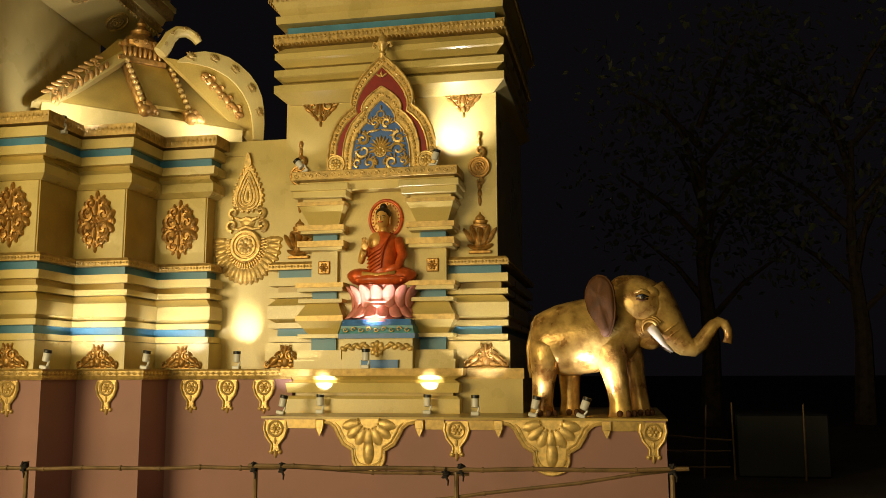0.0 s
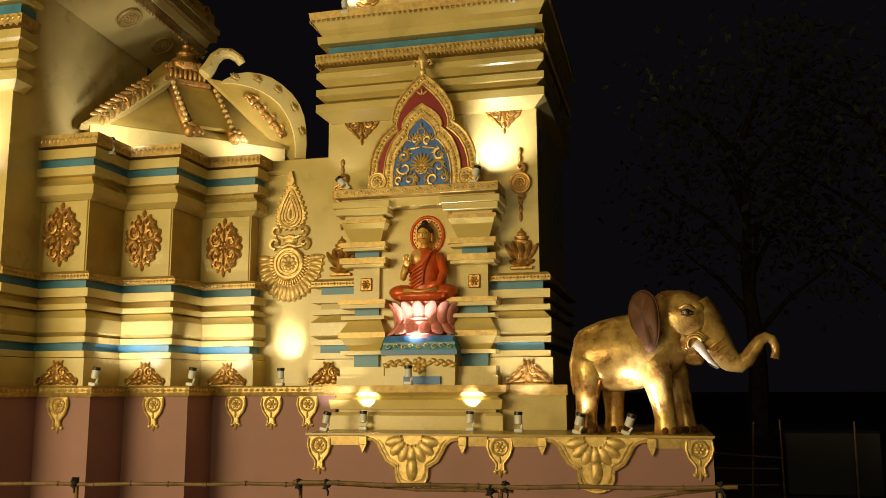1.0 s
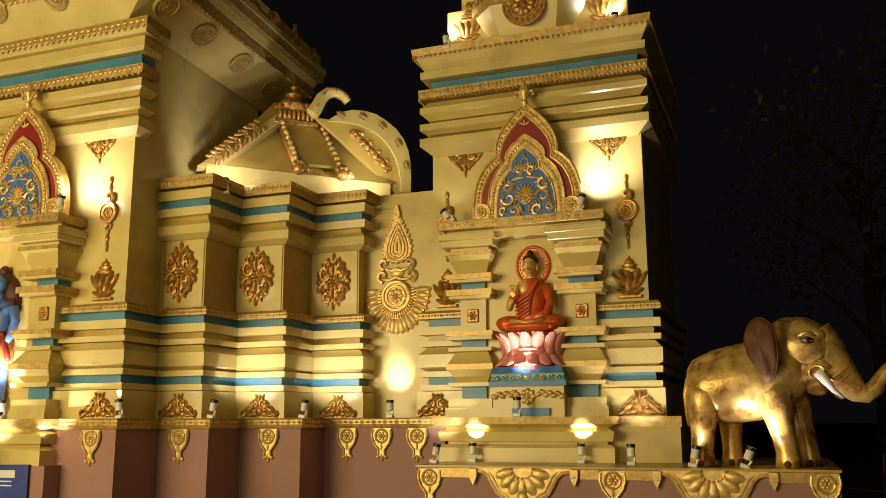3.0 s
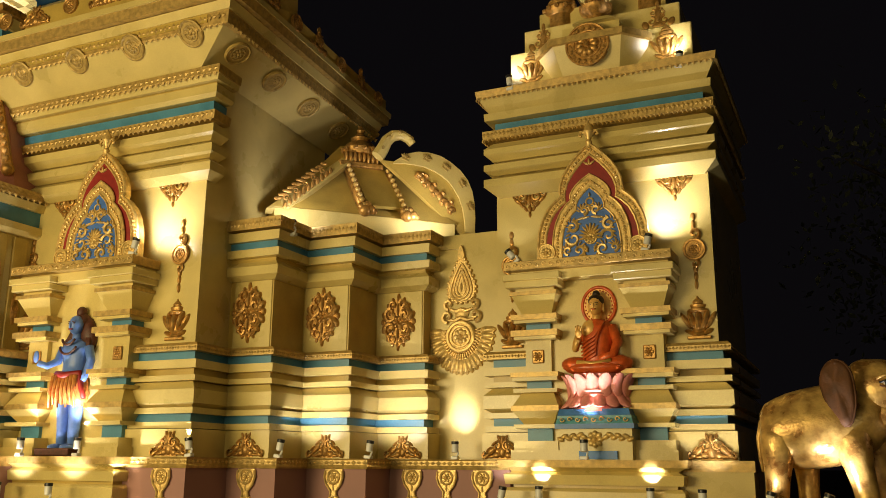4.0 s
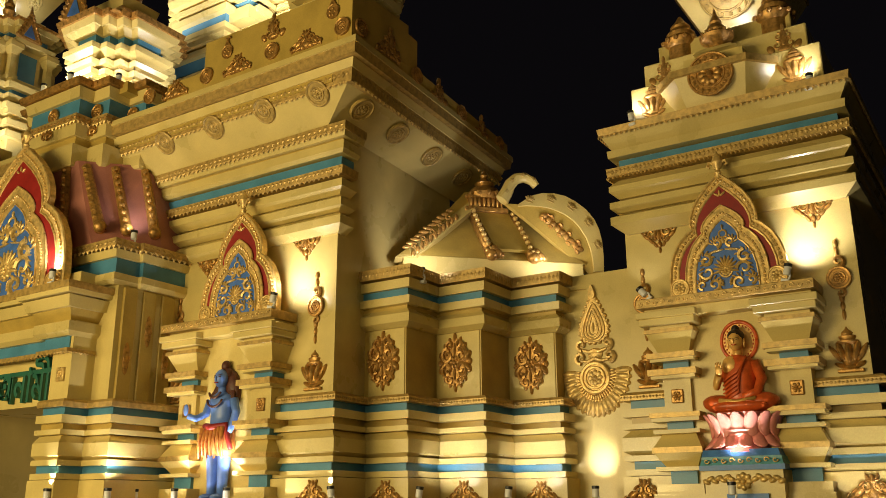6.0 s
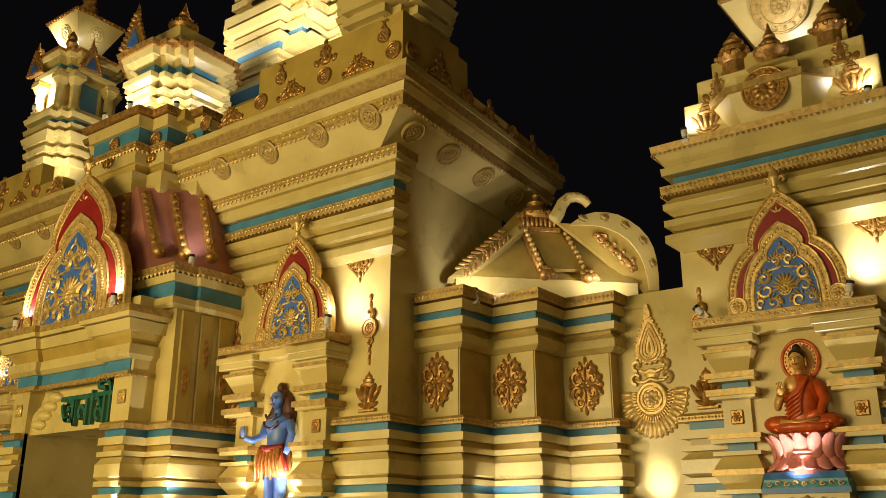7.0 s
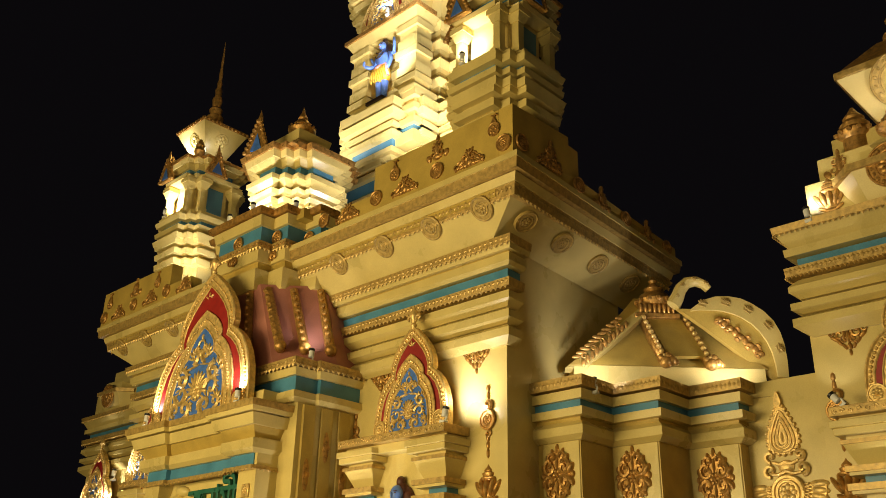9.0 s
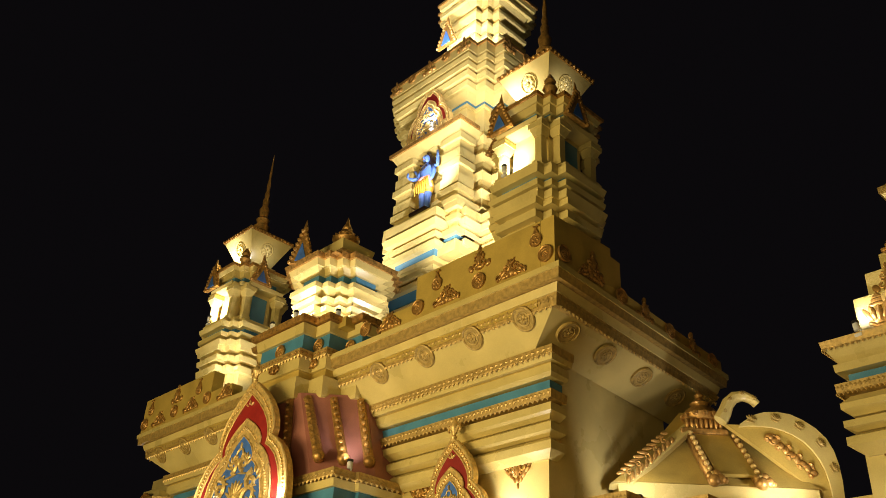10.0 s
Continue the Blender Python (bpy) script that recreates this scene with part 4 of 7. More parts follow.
def chain():
    bm = bmesh.new()
    for z, ru, rv in ((0.47, 0.035, 0.06), (0.36, 0.03, 0.07), (-0.22, 0.035, 0.06), (-0.32, 0.03, 0.06), (-0.43, 0.025, 0.07)):
        ell(bm, 0, z, ru, rv, 0.035)
    spiral(bm, 0.01, 0.24, 0.08, -math.pi / 2, 1.1, 1, 0.03, -0.02)
    disc(bm, 0, 0.03, 0.14, 0.03)
    ring(bm, 0, 0.03, 0.13, 0.02, -0.03)
    ring(bm, 0, 0.03, 0.07, 0.012, -0.035)
    flower(bm, 0, 0.03, 0.06, 6, -0.03)
    spiral(bm, 0.0, -0.16, 0.06, math.pi / 2, 1.0, -1, 0.025, -0.02)
    return bm


def lotus_pot(at):
    """Stand, bud of upright petals and a domed lid, each a part."""
    root = thing("lotus_pot", "copper relief lotus bud in a pot", "relief ornament", "lotus pots", at=at)
    bm = bmesh.new()
    box(bm, -0.15, 0.15, -0.05, 0, -0.28, -0.235, bevel=0.01)
    part("stand", bm, COPPER, root).matrix_local = Matrix()
    bm = bmesh.new()
    ell(bm, 0, -0.215, 0.10, 0.04, 0.06)
    part("foot", bm, COPPER, root, smooth=True).matrix_local = Matrix()
    for u, v, ru, rv, h, rot in ((0, -0.10, 0.10, 0.12, 0.06, 0), (-0.155, -0.04, 0.036, 0.13, 0.055, -0.55), (0.155, -0.04, 0.036, 0.13, 0.055, 0.55), (-0.085, -0.03, 0.045, 0.14, 0.085, -0.28), (0.085, -0.03, 0.045, 0.14, 0.085, 0.28), (0, -0.04, 0.05, 0.15, 0.10, 0), (-0.11, -0.185, 0.075, 0.032, 0.06, 0.45), (0.11, -0.185, 0.075, 0.032, 0.06, -0.45)):
        bm = bmesh.new()
        ell(bm, u, v, ru, rv, h, rot)
        part("petal", bm, COPPER, root, smooth=True).matrix_local = Matrix()
    bm = bmesh.new()
    lathe(bm, [(0.09, 0.06), (0.13, 0.085), (0.13, 0.105), (0.085, 0.12), (0.10, 0.145), (0.10, 0.165), (0.06, 0.18), (0.07, 0.20), (0.05, 0.225), (0.02, 0.25), (0.008, 0.28)], 0, 0, 0, 14)
    for v in bm.verts:
        v.co.y *= 0.6
    part("lid", bm, COPPER, root, smooth=True).matrix_local = Matrix()
    return root


for i, (x, y) in enumerate(((-1.81, 11.598), (-4.33, 11.598), (-8.19, 9.198), (2 * MX + 8.19, 9.198), (-11.0, 9.198))):
    if not i:
        ch = relief("chain_pendant", chain(), COPPER, "copper relief chain with a round rosette", "chain pendants", pose(x, y, 4.32))
        lp = lotus_pot(pose(x, y, 3.46))
    else:
        copy_thing(ch, pose(x, y, 4.32))
        copy_thing(lp, pose(x, y, 3.46))


def leaf_triangle():
    bm = bmesh.new()
    for s in (-1, 1):
        spiral(bm, s * 0.07, 0.17, 0.07, math.pi / 2, 1.1, s, 0.018, -0.02)
        ell(bm, s * 0.15, 0.11, 0.04, 0.08, 0.035, -s * 0.9)
        ell(bm, s * 0.23, 0.04, 0.03, 0.07, 0.03, -s * 1.0)
        ell(bm, s * 0.08, 0.05, 0.05, 0.045, 0.03)
        ell(bm, s * 0.05, 0.27, 0.02, 0.05, 0.025, s * 0.4)
    ell(bm, 0, 0.09, 0.06, 0.08, 0.04)
    ell(bm, 0, 0.24, 0.03, 0.07, 0.035)
    for s in (-1, 1):
        spiral(bm, s * 0.245, 0.045, 0.045, math.pi / 2, 1.0, -s, 0.018, -0.02)
        ell(bm, s * 0.14, 0.035, 0.07, 0.024, 0.03, s * 0.2)
        ell(bm, s * 0.12, 0.20, 0.05, 0.018, 0.03, s * 0.75)
        ell(bm, s * 0.20, 0.125, 0.05, 0.018, 0.03, s * 0.75)
    slab(bm, [(-0.13, 0.0), (0.13, 0.0), (0.03, 0.26), (-0.03, 0.26)], -0.008, 0)
    return bm


tri = None
for x0, x1, y in CORNERS:
    p = pose((x0 + x1) / 2, y + 0.038, 1.69)
    if tri is None:
        tri = relief("leaf_triangle", leaf_triangle(), COPPER, "triangular copper leaf ornament on the corner block", "leaf triangles", p)
    else:
        copy_thing(tri, p)


def hanging_shield(k=1.0):
    bm = bmesh.new()
    slab(bm, [(-0.13, 0), (0.13, 0), (0.14, -0.1), (0.10, -0.2), (0.04, -0.28), (0.04, -0.36), (-0.04, -0.36), (-0.04, -0.28), (-0.10, -0.2), (-0.14, -0.1)], -0.02, 0)
    ring(bm, 0, -0.10, 0.085, 0.016, -0.025, 0, 16, 5)
    flower(bm, 0, -0.10, 0.065, 6, -0.02)
    for s in (-1, 1):
        tube(bm, [(s * 0.13, -0.02, -0.02), (s * 0.14, -0.025, -0.1), (s * 0.11, -0.025, -0.19), (s * 0.04, -0.025, -0.28), (s * 0.045, -0.025, -0.35)], 0.016)
        ell(bm, s * 0.055, -0.37, 0.03, 0.03, 0.03)
    ell(bm, 0, -0.24, 0.025, 0.06, 0.03)
    ell(bm, 0, -0.38, 0.022, 0.06, 0.03)
    return bm


SH = [(-7.29, 9.718, 1.545), (-6.42, 10.438, 1.545), (-5.60, 11.098, 1.545), (-5.09, 11.098, 1.545), (-4.58, 11.098, 1.545), (-7.98, 8.918, 1.545), (-4.01, 10.098, 1.085), (-1.86, 10.098, 1.085), (0.29, 10.098, 1.085)]
for i, p in enumerate(SH):
    if not i:
        sh = relief("hanging_shield", hanging_shield(), GOLD, "gilded hanging shield with a flower below the ledge", "hanging shields", pose(*p))
    else:
        copy_thing(sh, pose(*p))


def spike():
    bm = bmesh.new()
    box(bm, -0.05, 0.05, -0.035, 0, -0.1, 0, bevel=0.006)
    slab(bm, [(-0.04, -0.1), (0.04, -0.1), (0, -0.19)], -0.03, 0)
    return bm


for i, x in enumerate((-3.46, -2.28, -1.38, -0.2)):
    if not i:
        sp = relief("drop_spike", spike(), GOLD, "small gilded drop spike on the platform edge", "drop spikes", pose(x, 10.07, 1.095))
    else:
        copy_thing(sp, pose(x, 10.07, 1.095))


def rosette(r=0.17):
    bm = bmesh.new()
    disc(bm, 0, 0, r, 0.03)
    ring(bm, 0, 0, r * 0.93, r * 0.1, -0.03, 0, 18, 5)
    ring(bm, 0, 0, r * 0.55, r * 0.07, -0.03, 0, 14, 5)
    flower(bm, 0, 0, r * 0.45, 7, -0.03)
    return bm


DULL = material("dull_brown_gold_paint", (0.50, 0.345, 0.10), 0.45, metal=0.2, vary=0.2, scale=14, fine=90, bump=0.3)
ros = None
tilt = math.degrees(math.atan2(0.32, 0.38))
for s in (1, -1):
    for dx in (1.95, 3.05, 4.1, 5.12):
        p = pose(MX + s * (dx + 0.13), 8.572, 7.235, tilt)
        if ros is None:
            ros = relief("soffit_rosette", rosette(0.19), DULL, "dull gold rosette on the sloping soffit", "soffit rosettes", p)
        else:
            copy_thing(ros, p)
for y in (9.08, 10.05, 11.1, 12.15):
    copy_thing(ros, Matrix.Translation((MX1 + 0.46 - SKEW * (y - MY0) / 3.1, y, 7.10)) @ Matrix.Rotation(radians(90), 4, "Z") @ Matrix.Rotation(radians(57), 4, "X"))


def pear():
    bm = bmesh.new()
    slab(bm, [(a, -0.16 + b) for a, b in drop(0.13, 0.30, 18)], -0.03, 0)
    for a in range(5):
        ell(bm, 0.05 * math.cos(a * 1.26), -0.07 + 0.05 * math.sin(a * 1.26), 0.03, 0.03, 0.05)
    tube(bm, [(0, -0.02, 0.12), (0.01, -0.02, 0.17), (0.05, -0.02, 0.19), (0.06, -0.02, 0.16)], 0.014)
    tube(bm, [(0, -0.02, 0.12), (-0.01, -0.02, 0.17), (-0.05, -0.02, 0.19)], 0.012)
    ring(bm, 0, -0.05, 0.1, 0.015, -0.02, 0, 14, 5)
    return bm


def crest():
    bm = bmesh.new()
    for s in (-1, 1):
        spiral(bm, s * 0.09, -0.06, 0.07, math.pi / 2, 1.1, s, 0.022, -0.02)
        spiral(bm, s * 0.07, 0.07, 0.055, math.pi / 2, 1.1, s, 0.018, -0.02)
        ell(bm, s * 0.18, -0.10, 0.05, 0.07, 0.04, s * 0.5)
    ell(bm, 0, 0.03, 0.05, 0.14, 0.06)
    ell(bm, 0, 0.19, 0.03, 0.07, 0.04)
    ell(bm, 0, -0.12, 0.1, 0.05, 0.05)
    return bm


kinds = {}
for s in (1, -1):
    for kind, dx, z in (("r", 1.9, 7.86), ("t", 2.5, 7.68), ("r", 3.2, 7.85), ("p", 3.62, 8.18), ("t", 3.85, 7.72), ("c", 4.55, 8.22), ("r", 4.55, 7.86), ("t", 5.2, 7.70), ("p", 5.68, 8.18), ("r", 5.86, 7.84)):
        if s < 0 and dx < 2.4:
            continue
        p = pose(MX + s * dx, PY - 0.002, z + 0.13)
        if kind not in kinds:
            f = {"r": lambda: rosette(0.13), "t": leaf_triangle, "p": pear, "c": crest}[kind]
            nm, lb = {"r": ("parapet_rosette", "small copper rosette on the parapet"), "t": ("parapet_leaf", "copper leaf spray on the parapet"), "p": ("pear_ornament", "pear-shaped copper ornament on the parapet"), "c": ("crest_ornament", "copper scroll crest on the parapet")}[kind]
            kinds[kind] = relief(nm, f(), COPPER, lb, nm.replace("_", " ") + "s", p)
        else:
            copy_thing(kinds[kind], p)
for kind, y, z in (("r", 8.52, 7.84), ("t", 9.15, 7.68), ("c", 9.2, 7.92), ("r", 9.95, 7.74), ("c", 10.65, 7.76), ("r", 11.4, 7.72), ("c", 12.15, 7.74), ("r", 12.85, 7.72)):
    copy_thing(kinds[kind], pose(MX1 + 0.866 - SKEW * max(y - MY0, 0) / 3.1, y, z + 0.15, 0, 0, 90))

# lotus pots and crests on the tower's roof tiers
for x, y, z, k in ((-3.96, 11.498, 7.27, lp), (-2.0, 11.498, 7.27, lp), (-3.80, 11.618, 7.74, kinds["c"]), (-2.12, 11.618, 7.74, kinds["c"])):
    copy_thing(k, pose(x, y, z) @ Matrix.Diagonal((1, 0.4, 1, 1)))


def knob():
    bm = bmesh.new()
    lathe(bm, [(0.20, 0), (0.20, 0.22), (0.24, 0.26), (0.26, 0.34), (0.2, 0.40), (0.21, 0.46), (0.14, 0.54), (0.15, 0.58), (0.08, 0.66), (0.02, 0.76)], n=14)
    for i in range(12):
        a = i * math.pi / 6
        bmesh.ops.create_icosphere(bm, subdivisions=1, radius=0.045, matrix=Matrix.Translation((0.26 * math.cos(a), 0.26 * math.sin(a), 0.32)))
    return bm


def pot():
    bm = bmesh.new()
    lathe(bm, [(0.16, 0), (0.13, 0.06), (0.17, 0.12), (0.30, 0.2), (0.33, 0.28), (0.26, 0.34), (0.18, 0.38), (0.2, 0.42), (0.15, 0.52), (0.1, 0.56), (0.12, 0.6), (0.05, 0.75), (0.005, 0.92)], n=16)
    for i in range(16):
        a = i * math.pi / 8
        bmesh.ops.create_icosphere(bm, subdivisions=1, radius=0.035, matrix=Matrix.Translation((0.30 * math.cos(a), 0.30 * math.sin(a), 0.33)))
    return bm


kn = solid("knob_finial", knob(), COPPER, "turned copper knob finial on the roof tier", "finial", "knob finials", smooth=True, at=pose(-3.58, 11.85, 7.92))
copy_thing(kn, pose(-2.25, 11.85, 7.92))
pt = solid("pot_finial", pot(), COPPER, "copper pot finial with a pointed lid", "finial", "pot finials", smooth=True, at=pose(-2.95, 11.40, 7.73) @ Matrix.Scale(0.72, 4))
bm = bmesh.new()
frustum(bm, -3.25, -2.65, 11.2, 11.6, 7.66, 7.73, 0.1, 0.05)
solid("finial_base", bm, CREAM, "cream block under the pot finial", "block")
# embossed disc on the flaring cup
bm = bmesh.new()
disc(bm, 0, 0, 0.42, 0.03)
for r in (0.40, 0.28, 0.14):
    ring(bm, 0, 0, r, 0.018, -0.03)
flower(bm, 0, 0, 0.13, 8, -0.03)
for i in range(16):
    ell(bm, 0.34 * math.cos(i * math.pi / 8), 0.34 * math.sin(i * math.pi / 8), 0.035, 0.035, 0.025, 0, -0.03, 0, 6, 4)
relief("cup_medallion", bm, DULL, "large embossed disc on the flaring tower cup", "", Matrix.Translation((cx, cy - 0.78, 9.1)) @ Matrix.Rotation(radians(32), 4, "X"))

# ---------------------------------------------------------------- curved roof over the wing, set across its corner
HUT = pose(-6.60, 11.44, 0, 0, 0, 45)
hut = thing("wing_roof", "cream curved roof with gilded ribs and crescent gable over the wing", "roof", at=HUT)
bm = bmesh.new()
box(bm, -1.42, 1.42, 0.0, 1.6, 4.62, 5.30)
part("fascia", bm, CREAM, hut)
bm = bmesh.new()
base = [(-1.48, -0.02), (1.46, -0.02), (1.46, 1.6), (-1.48, 1.6)]
N, AY, AZ = 7, 0.72, 6.62
rings = []
for k in range(N):
    f = k / (N - 1)
    rings.append([bm.verts.new((x + ((0.2 if x > 0 else -0.3) - x) * f, y + (AY - y) * f * 0.96, 5.30 + (AZ - 5.30) * f ** 1.1)) for x, y in base])
for a, b in zip(rings, rings[1:]):
    for i in range(4):
        j = (i + 1) % 4
        bm.faces.new((a[i], a[j], b[j], b[i]))
bm.faces.new(rings[-1])
part("slope", bm, OCHRE, hut)


def beaded_bar(p, q, parent, r=0.065, n=9):
    """Rib of square bar with a row of beads, ending in a cluster of knobs."""
    p, q = Vector(p), Vector(q)
    bm = bmesh.new()
    tube(bm, [p, q], r * 1.25, r * 1.25, 0, 4)
    rib_ob = part("rib", bm, COPPER, parent)
    bm = bmesh.new()
    for i in range(n):
        c = p.lerp(q, (i + 0.5) / n) + Vector((-0.01, -0.085, 0.045))
        bmesh.ops.create_icosphere(bm, subdivisions=2, radius=0.043, matrix=Matrix.Translation(c))
    part("bead_row", bm, GOLD, rib_ob, smooth=True)
    bm = bmesh.new()
    for dx, dz, r2 in ((0, 0, 0.095), (0.09, 0.02, 0.08), (0.04, 0.09, 0.065), (0.15, 0.0, 0.05), (-0.06, 0.07, 0.055)):
        bmesh.ops.create_uvsphere(bm, u_segments=10, v_segments=7, radius=r2, matrix=Matrix.Translation(q + Vector((dx, -0.05, dz))))
    part("knob", bm, COPPER, rib_ob, smooth=True)


beaded_bar((-0.27, 0.36, 6.16), (-0.09, -0.10, 5.33), hut)
beaded_bar((0.38, 0.36, 6.14), (0.58, -0.10, 5.31), hut)
bm = bmesh.new()
va = [bm.verts.new(p) for p in ((-0.22, 0.42, 6.18), (0.34, 0.42, 6.16), (0.52, -0.03, 5.42), (-0.02, -0.03, 5.42))]
vb = [bm.verts.new(v.co + Vector((0, -0.09, 0.02))) for v in va]
bm.faces.new(va[::-1])
bm.faces.new(vb)
for i in range(4):
    bm.faces.new((va[i], va[(i + 1) % 4], vb[(i + 1) % 4], vb[i]))
part("panel", bm, OCHRE, hut)
bm = bmesh.new()
box(bm, -0.40, 0.30, 0.24, 0.6, 6.15, 6.23, bevel=0.01)
frustum(bm, -0.33, 0.23, 0.30, 0.6, 6.23, 6.42, 0.06, -0.03)
for i in range(8):
    ell(bm, -0.30 + 0.072 * i, 6.31, 0.03, 0.085, 0.04, 0, 0.27)
part("capital", bm, COPPER, hut, smooth=True)
bm = bmesh.new()
lathe(bm, [(0.26, 6.40), (0.29, 6.50), (0.22, 6.60), (0.13, 6.65), (0.16, 6.70), (0.07, 6.77), (0.05, 6.80), (0.07, 6.84), (0.01, 6.93)], -0.02, 0.50)
for i in range(12):
    a = i * math.pi / 6
    bmesh.ops.create_icosphere(bm, subdivisions=1, radius=0.05, matrix=Matrix.Translation((-0.02 + 0.28 * math.cos(a), 0.50 + 0.28 * math.sin(a), 6.48)))
part("finial", bm, COPPER, hut, smooth=True)
# crescent gable: an arc whose pale rim stands proud of the ochre board
OUTER = [(0.42, 6.24), (0.61, 6.38), (0.80, 6.44), (0.99, 6.45), (1.18, 6.42), (1.35, 6.34), (1.52, 6.22), (1.65, 6.07), (1.73, 5.89), (1.77, 5.68), (1.78, 5.45), (1.77, 5.20)]
INNER = [(0.40, 6.20), (0.56, 6.22), (0.72, 6.22), (0.89, 6.21), (1.04, 6.17), (1.18, 6.11), (1.31, 6.02), (1.42, 5.90), (1.51, 5.75), (1.57, 5.58), (1.60, 5.40), (1.61, 5.20)]
bm = bmesh.new()
slab(bm, OUTER + [(1.58, 5.12), (1.10, 5.54), (0.60, 5.95), (0.22, 6.24)], 0.06, 0.16)
part("crescent_board", bm, OCHRE, hut)
bm = bmesh.new()
for (a, b), (c, d) in zip(zip(OUTER, INNER), zip(OUTER[1:], INNER[1:])):
    slab(bm, [a, c, d, b], 0.02, 0.2)
bmesh.ops.remove_doubles(bm, verts=bm.verts[:], dist=1e-4)
part("crescent_rim", bm, CREAM, hut)
bm = bmesh.new()
tube(bm, [(0.16, 0.1, 6.30), (0.24, 0.1, 6.44), (0.30, 0.1, 6.58), (0.40, 0.1, 6.68), (0.54, 0.1, 6.71), (0.66, 0.1, 6.66), (0.73, 0.1, 6.58)], 0.13, 0.07, 0, 10, 0.7)
part("curl", bm, CREAM, hut, smooth=True)
for i in range(4):
    bm = bmesh.new()
    for k in (-0.6, 0, 0.6):
        ell(bm, 0.03 * math.sin(k), 0.03 * math.cos(k), 0.016, 0.035, 0.02, k)
    part("stud", bm, DULL, hut, smooth=True).matrix_local = pose((0.24, 0.33, 0.50, 0.66)[i], 0.015, (6.42, 6.60, 6.70, 6.64)[i], 0, (-60, -40, 0, 40)[i], 0)
bm = bmesh.new()
for i in range(9):
    f = i / 8
    x, z = 0.84 + 0.56 * f, 6.08 - 0.52 * f
    ell(bm, x, z, 0.075, 0.055, 0.06, 0.75 + (0.8 if i % 2 else -0.6), 0.08)
    ell(bm, x + 0.05 * (1 if i % 2 else -1), z + 0.05 * (1 if i % 2 else -1), 0.05, 0.03, 0.08, 0.75, 0.08)
spiral(bm, 0.88, 6.02, 0.085, math.pi / 2, 1.2, -1, 0.026, 0.06)
spiral(bm, 1.38, 5.60, 0.075, -math.pi / 2, 1.2, -1, 0.024, 0.06)
part("leaf_scroll", bm, COPPER, hut, smooth=True)
for i in range(1, 11, 2):
    bm = bmesh.new()
    for k in range(5):
        a = -1.0 + 0.5 * k
        ell(bm, 0.045 * math.sin(a), 0.045 * math.cos(a), 0.016, 0.05, 0.025, a)
    box(bm, -0.06, 0.06, -0.015, 0, -0.03, -0.01)
    (x0, z0), (x1, z1) = OUTER[i], INNER[i]
    part("stud", bm, DULL, hut, smooth=True).matrix_local = pose((x0 + x1) / 2, 0.018, (z0 + z1) / 2, 0, math.degrees(math.atan2(x0 - x1, z0 - z1)), 0)
# hip board up the outer edge with its raised leaves
bm = bmesh.new()
va = [bm.verts.new(p) for p in ((-1.54, 0.02, 5.26), (-1.22, -0.06, 5.28), (-0.16, 0.26, 6.28), (-0.16, 0.40, 6.46))]
vb = [bm.verts.new(v.co + Vector((0.0, 0.1, -0.06))) for v in va]
bm.faces.new(va)
bm.faces.new(vb[::-1])
for i in range(4):
    bm.faces.new((va[i], va[(i + 1) % 4], vb[(i + 1) % 4], vb[i]))
part("hip_board", bm, CREAM, hut)
bm = bmesh.new()
for i in range(11):
    c = Vector((-1.33, -0.05, 5.36)).lerp(Vector((-0.62, 0.17, 6.05)), i / 10)
    w = 0.055 + 0.03 * math.sin(0.3 + i * 0.28)
    for sg in (1, -1):
        m = Matrix.Translation(c + Vector((-0.055 * sg, 0.0, 0.05 * sg))) @ Matrix.Rotation(-0.8 + sg * (0.55 + 0.15 * (i % 3)), 4, "Y") @ Matrix.Diagonal((w, 0.016, 0.03, 1))
        bmesh.ops.create_uvsphere(bm, u_segments=8, v_segments=6, radius=1, matrix=m)
    if i % 2:
        spiral(bm, c.x, c.z, 0.05, i * 0.9, 1.1, 1 if i % 4 == 1 else -1, 0.016, c.y - 0.01)
part("leaf_scroll", bm, COPPER, hut, smooth=True)

# the same wing, wall and roof on the far side of the gate
MIRROR = Matrix.Translation((2 * MX, 0, 0)) @ Matrix.Diagonal((-1, 1, 1, 1))
for ob in (wing, hut, link_wall, plinth):
    copy_thing(ob, MIRROR @ ob.matrix_basis)
# the second tower stands a little further forward on that side
LEFT = Matrix.Translation((0, -0.5, 0)) @ MIRROR
for ob in (tower, n1, a1):
    copy_thing(ob, LEFT @ ob.matrix_basis)
# ---------------------------------------------------------------- upper storeys


def redent(x, y, h, n=0.22):
    """Square plan with two notches at each corner."""
    q = []
    steps = [(h - n, h), (h - n, h - n / 2), (h - n / 2, h - n / 2), (h - n / 2, h - n), (h, h - n)]
    for sx, sy, rev in ((1, -1, 0), (1, 1, 1), (-1, 1, 0), (-1, -1, 1)):
        q += [(x + sx * a, y + sy * b) for a, b in (steps[::-1] if rev else steps)]
    return q


def star(x, y, h):
    """Square plan stepped back three times on the way to each corner."""
    a, b, c = h * 0.30, h * 0.54, h * 0.78
    steps = [(a, h), (a, c), (b, c), (b, b), (c, b), (c, a), (h, a)]
    q = []
    for sx, sy, rev in ((1, -1, 0), (1, 1, 1), (-1, 1, 0), (-1, -1, 1)):
        q += [(x + sx * u, y + sy * v) for u, v in (steps[::-1] if rev else steps)]
    return q


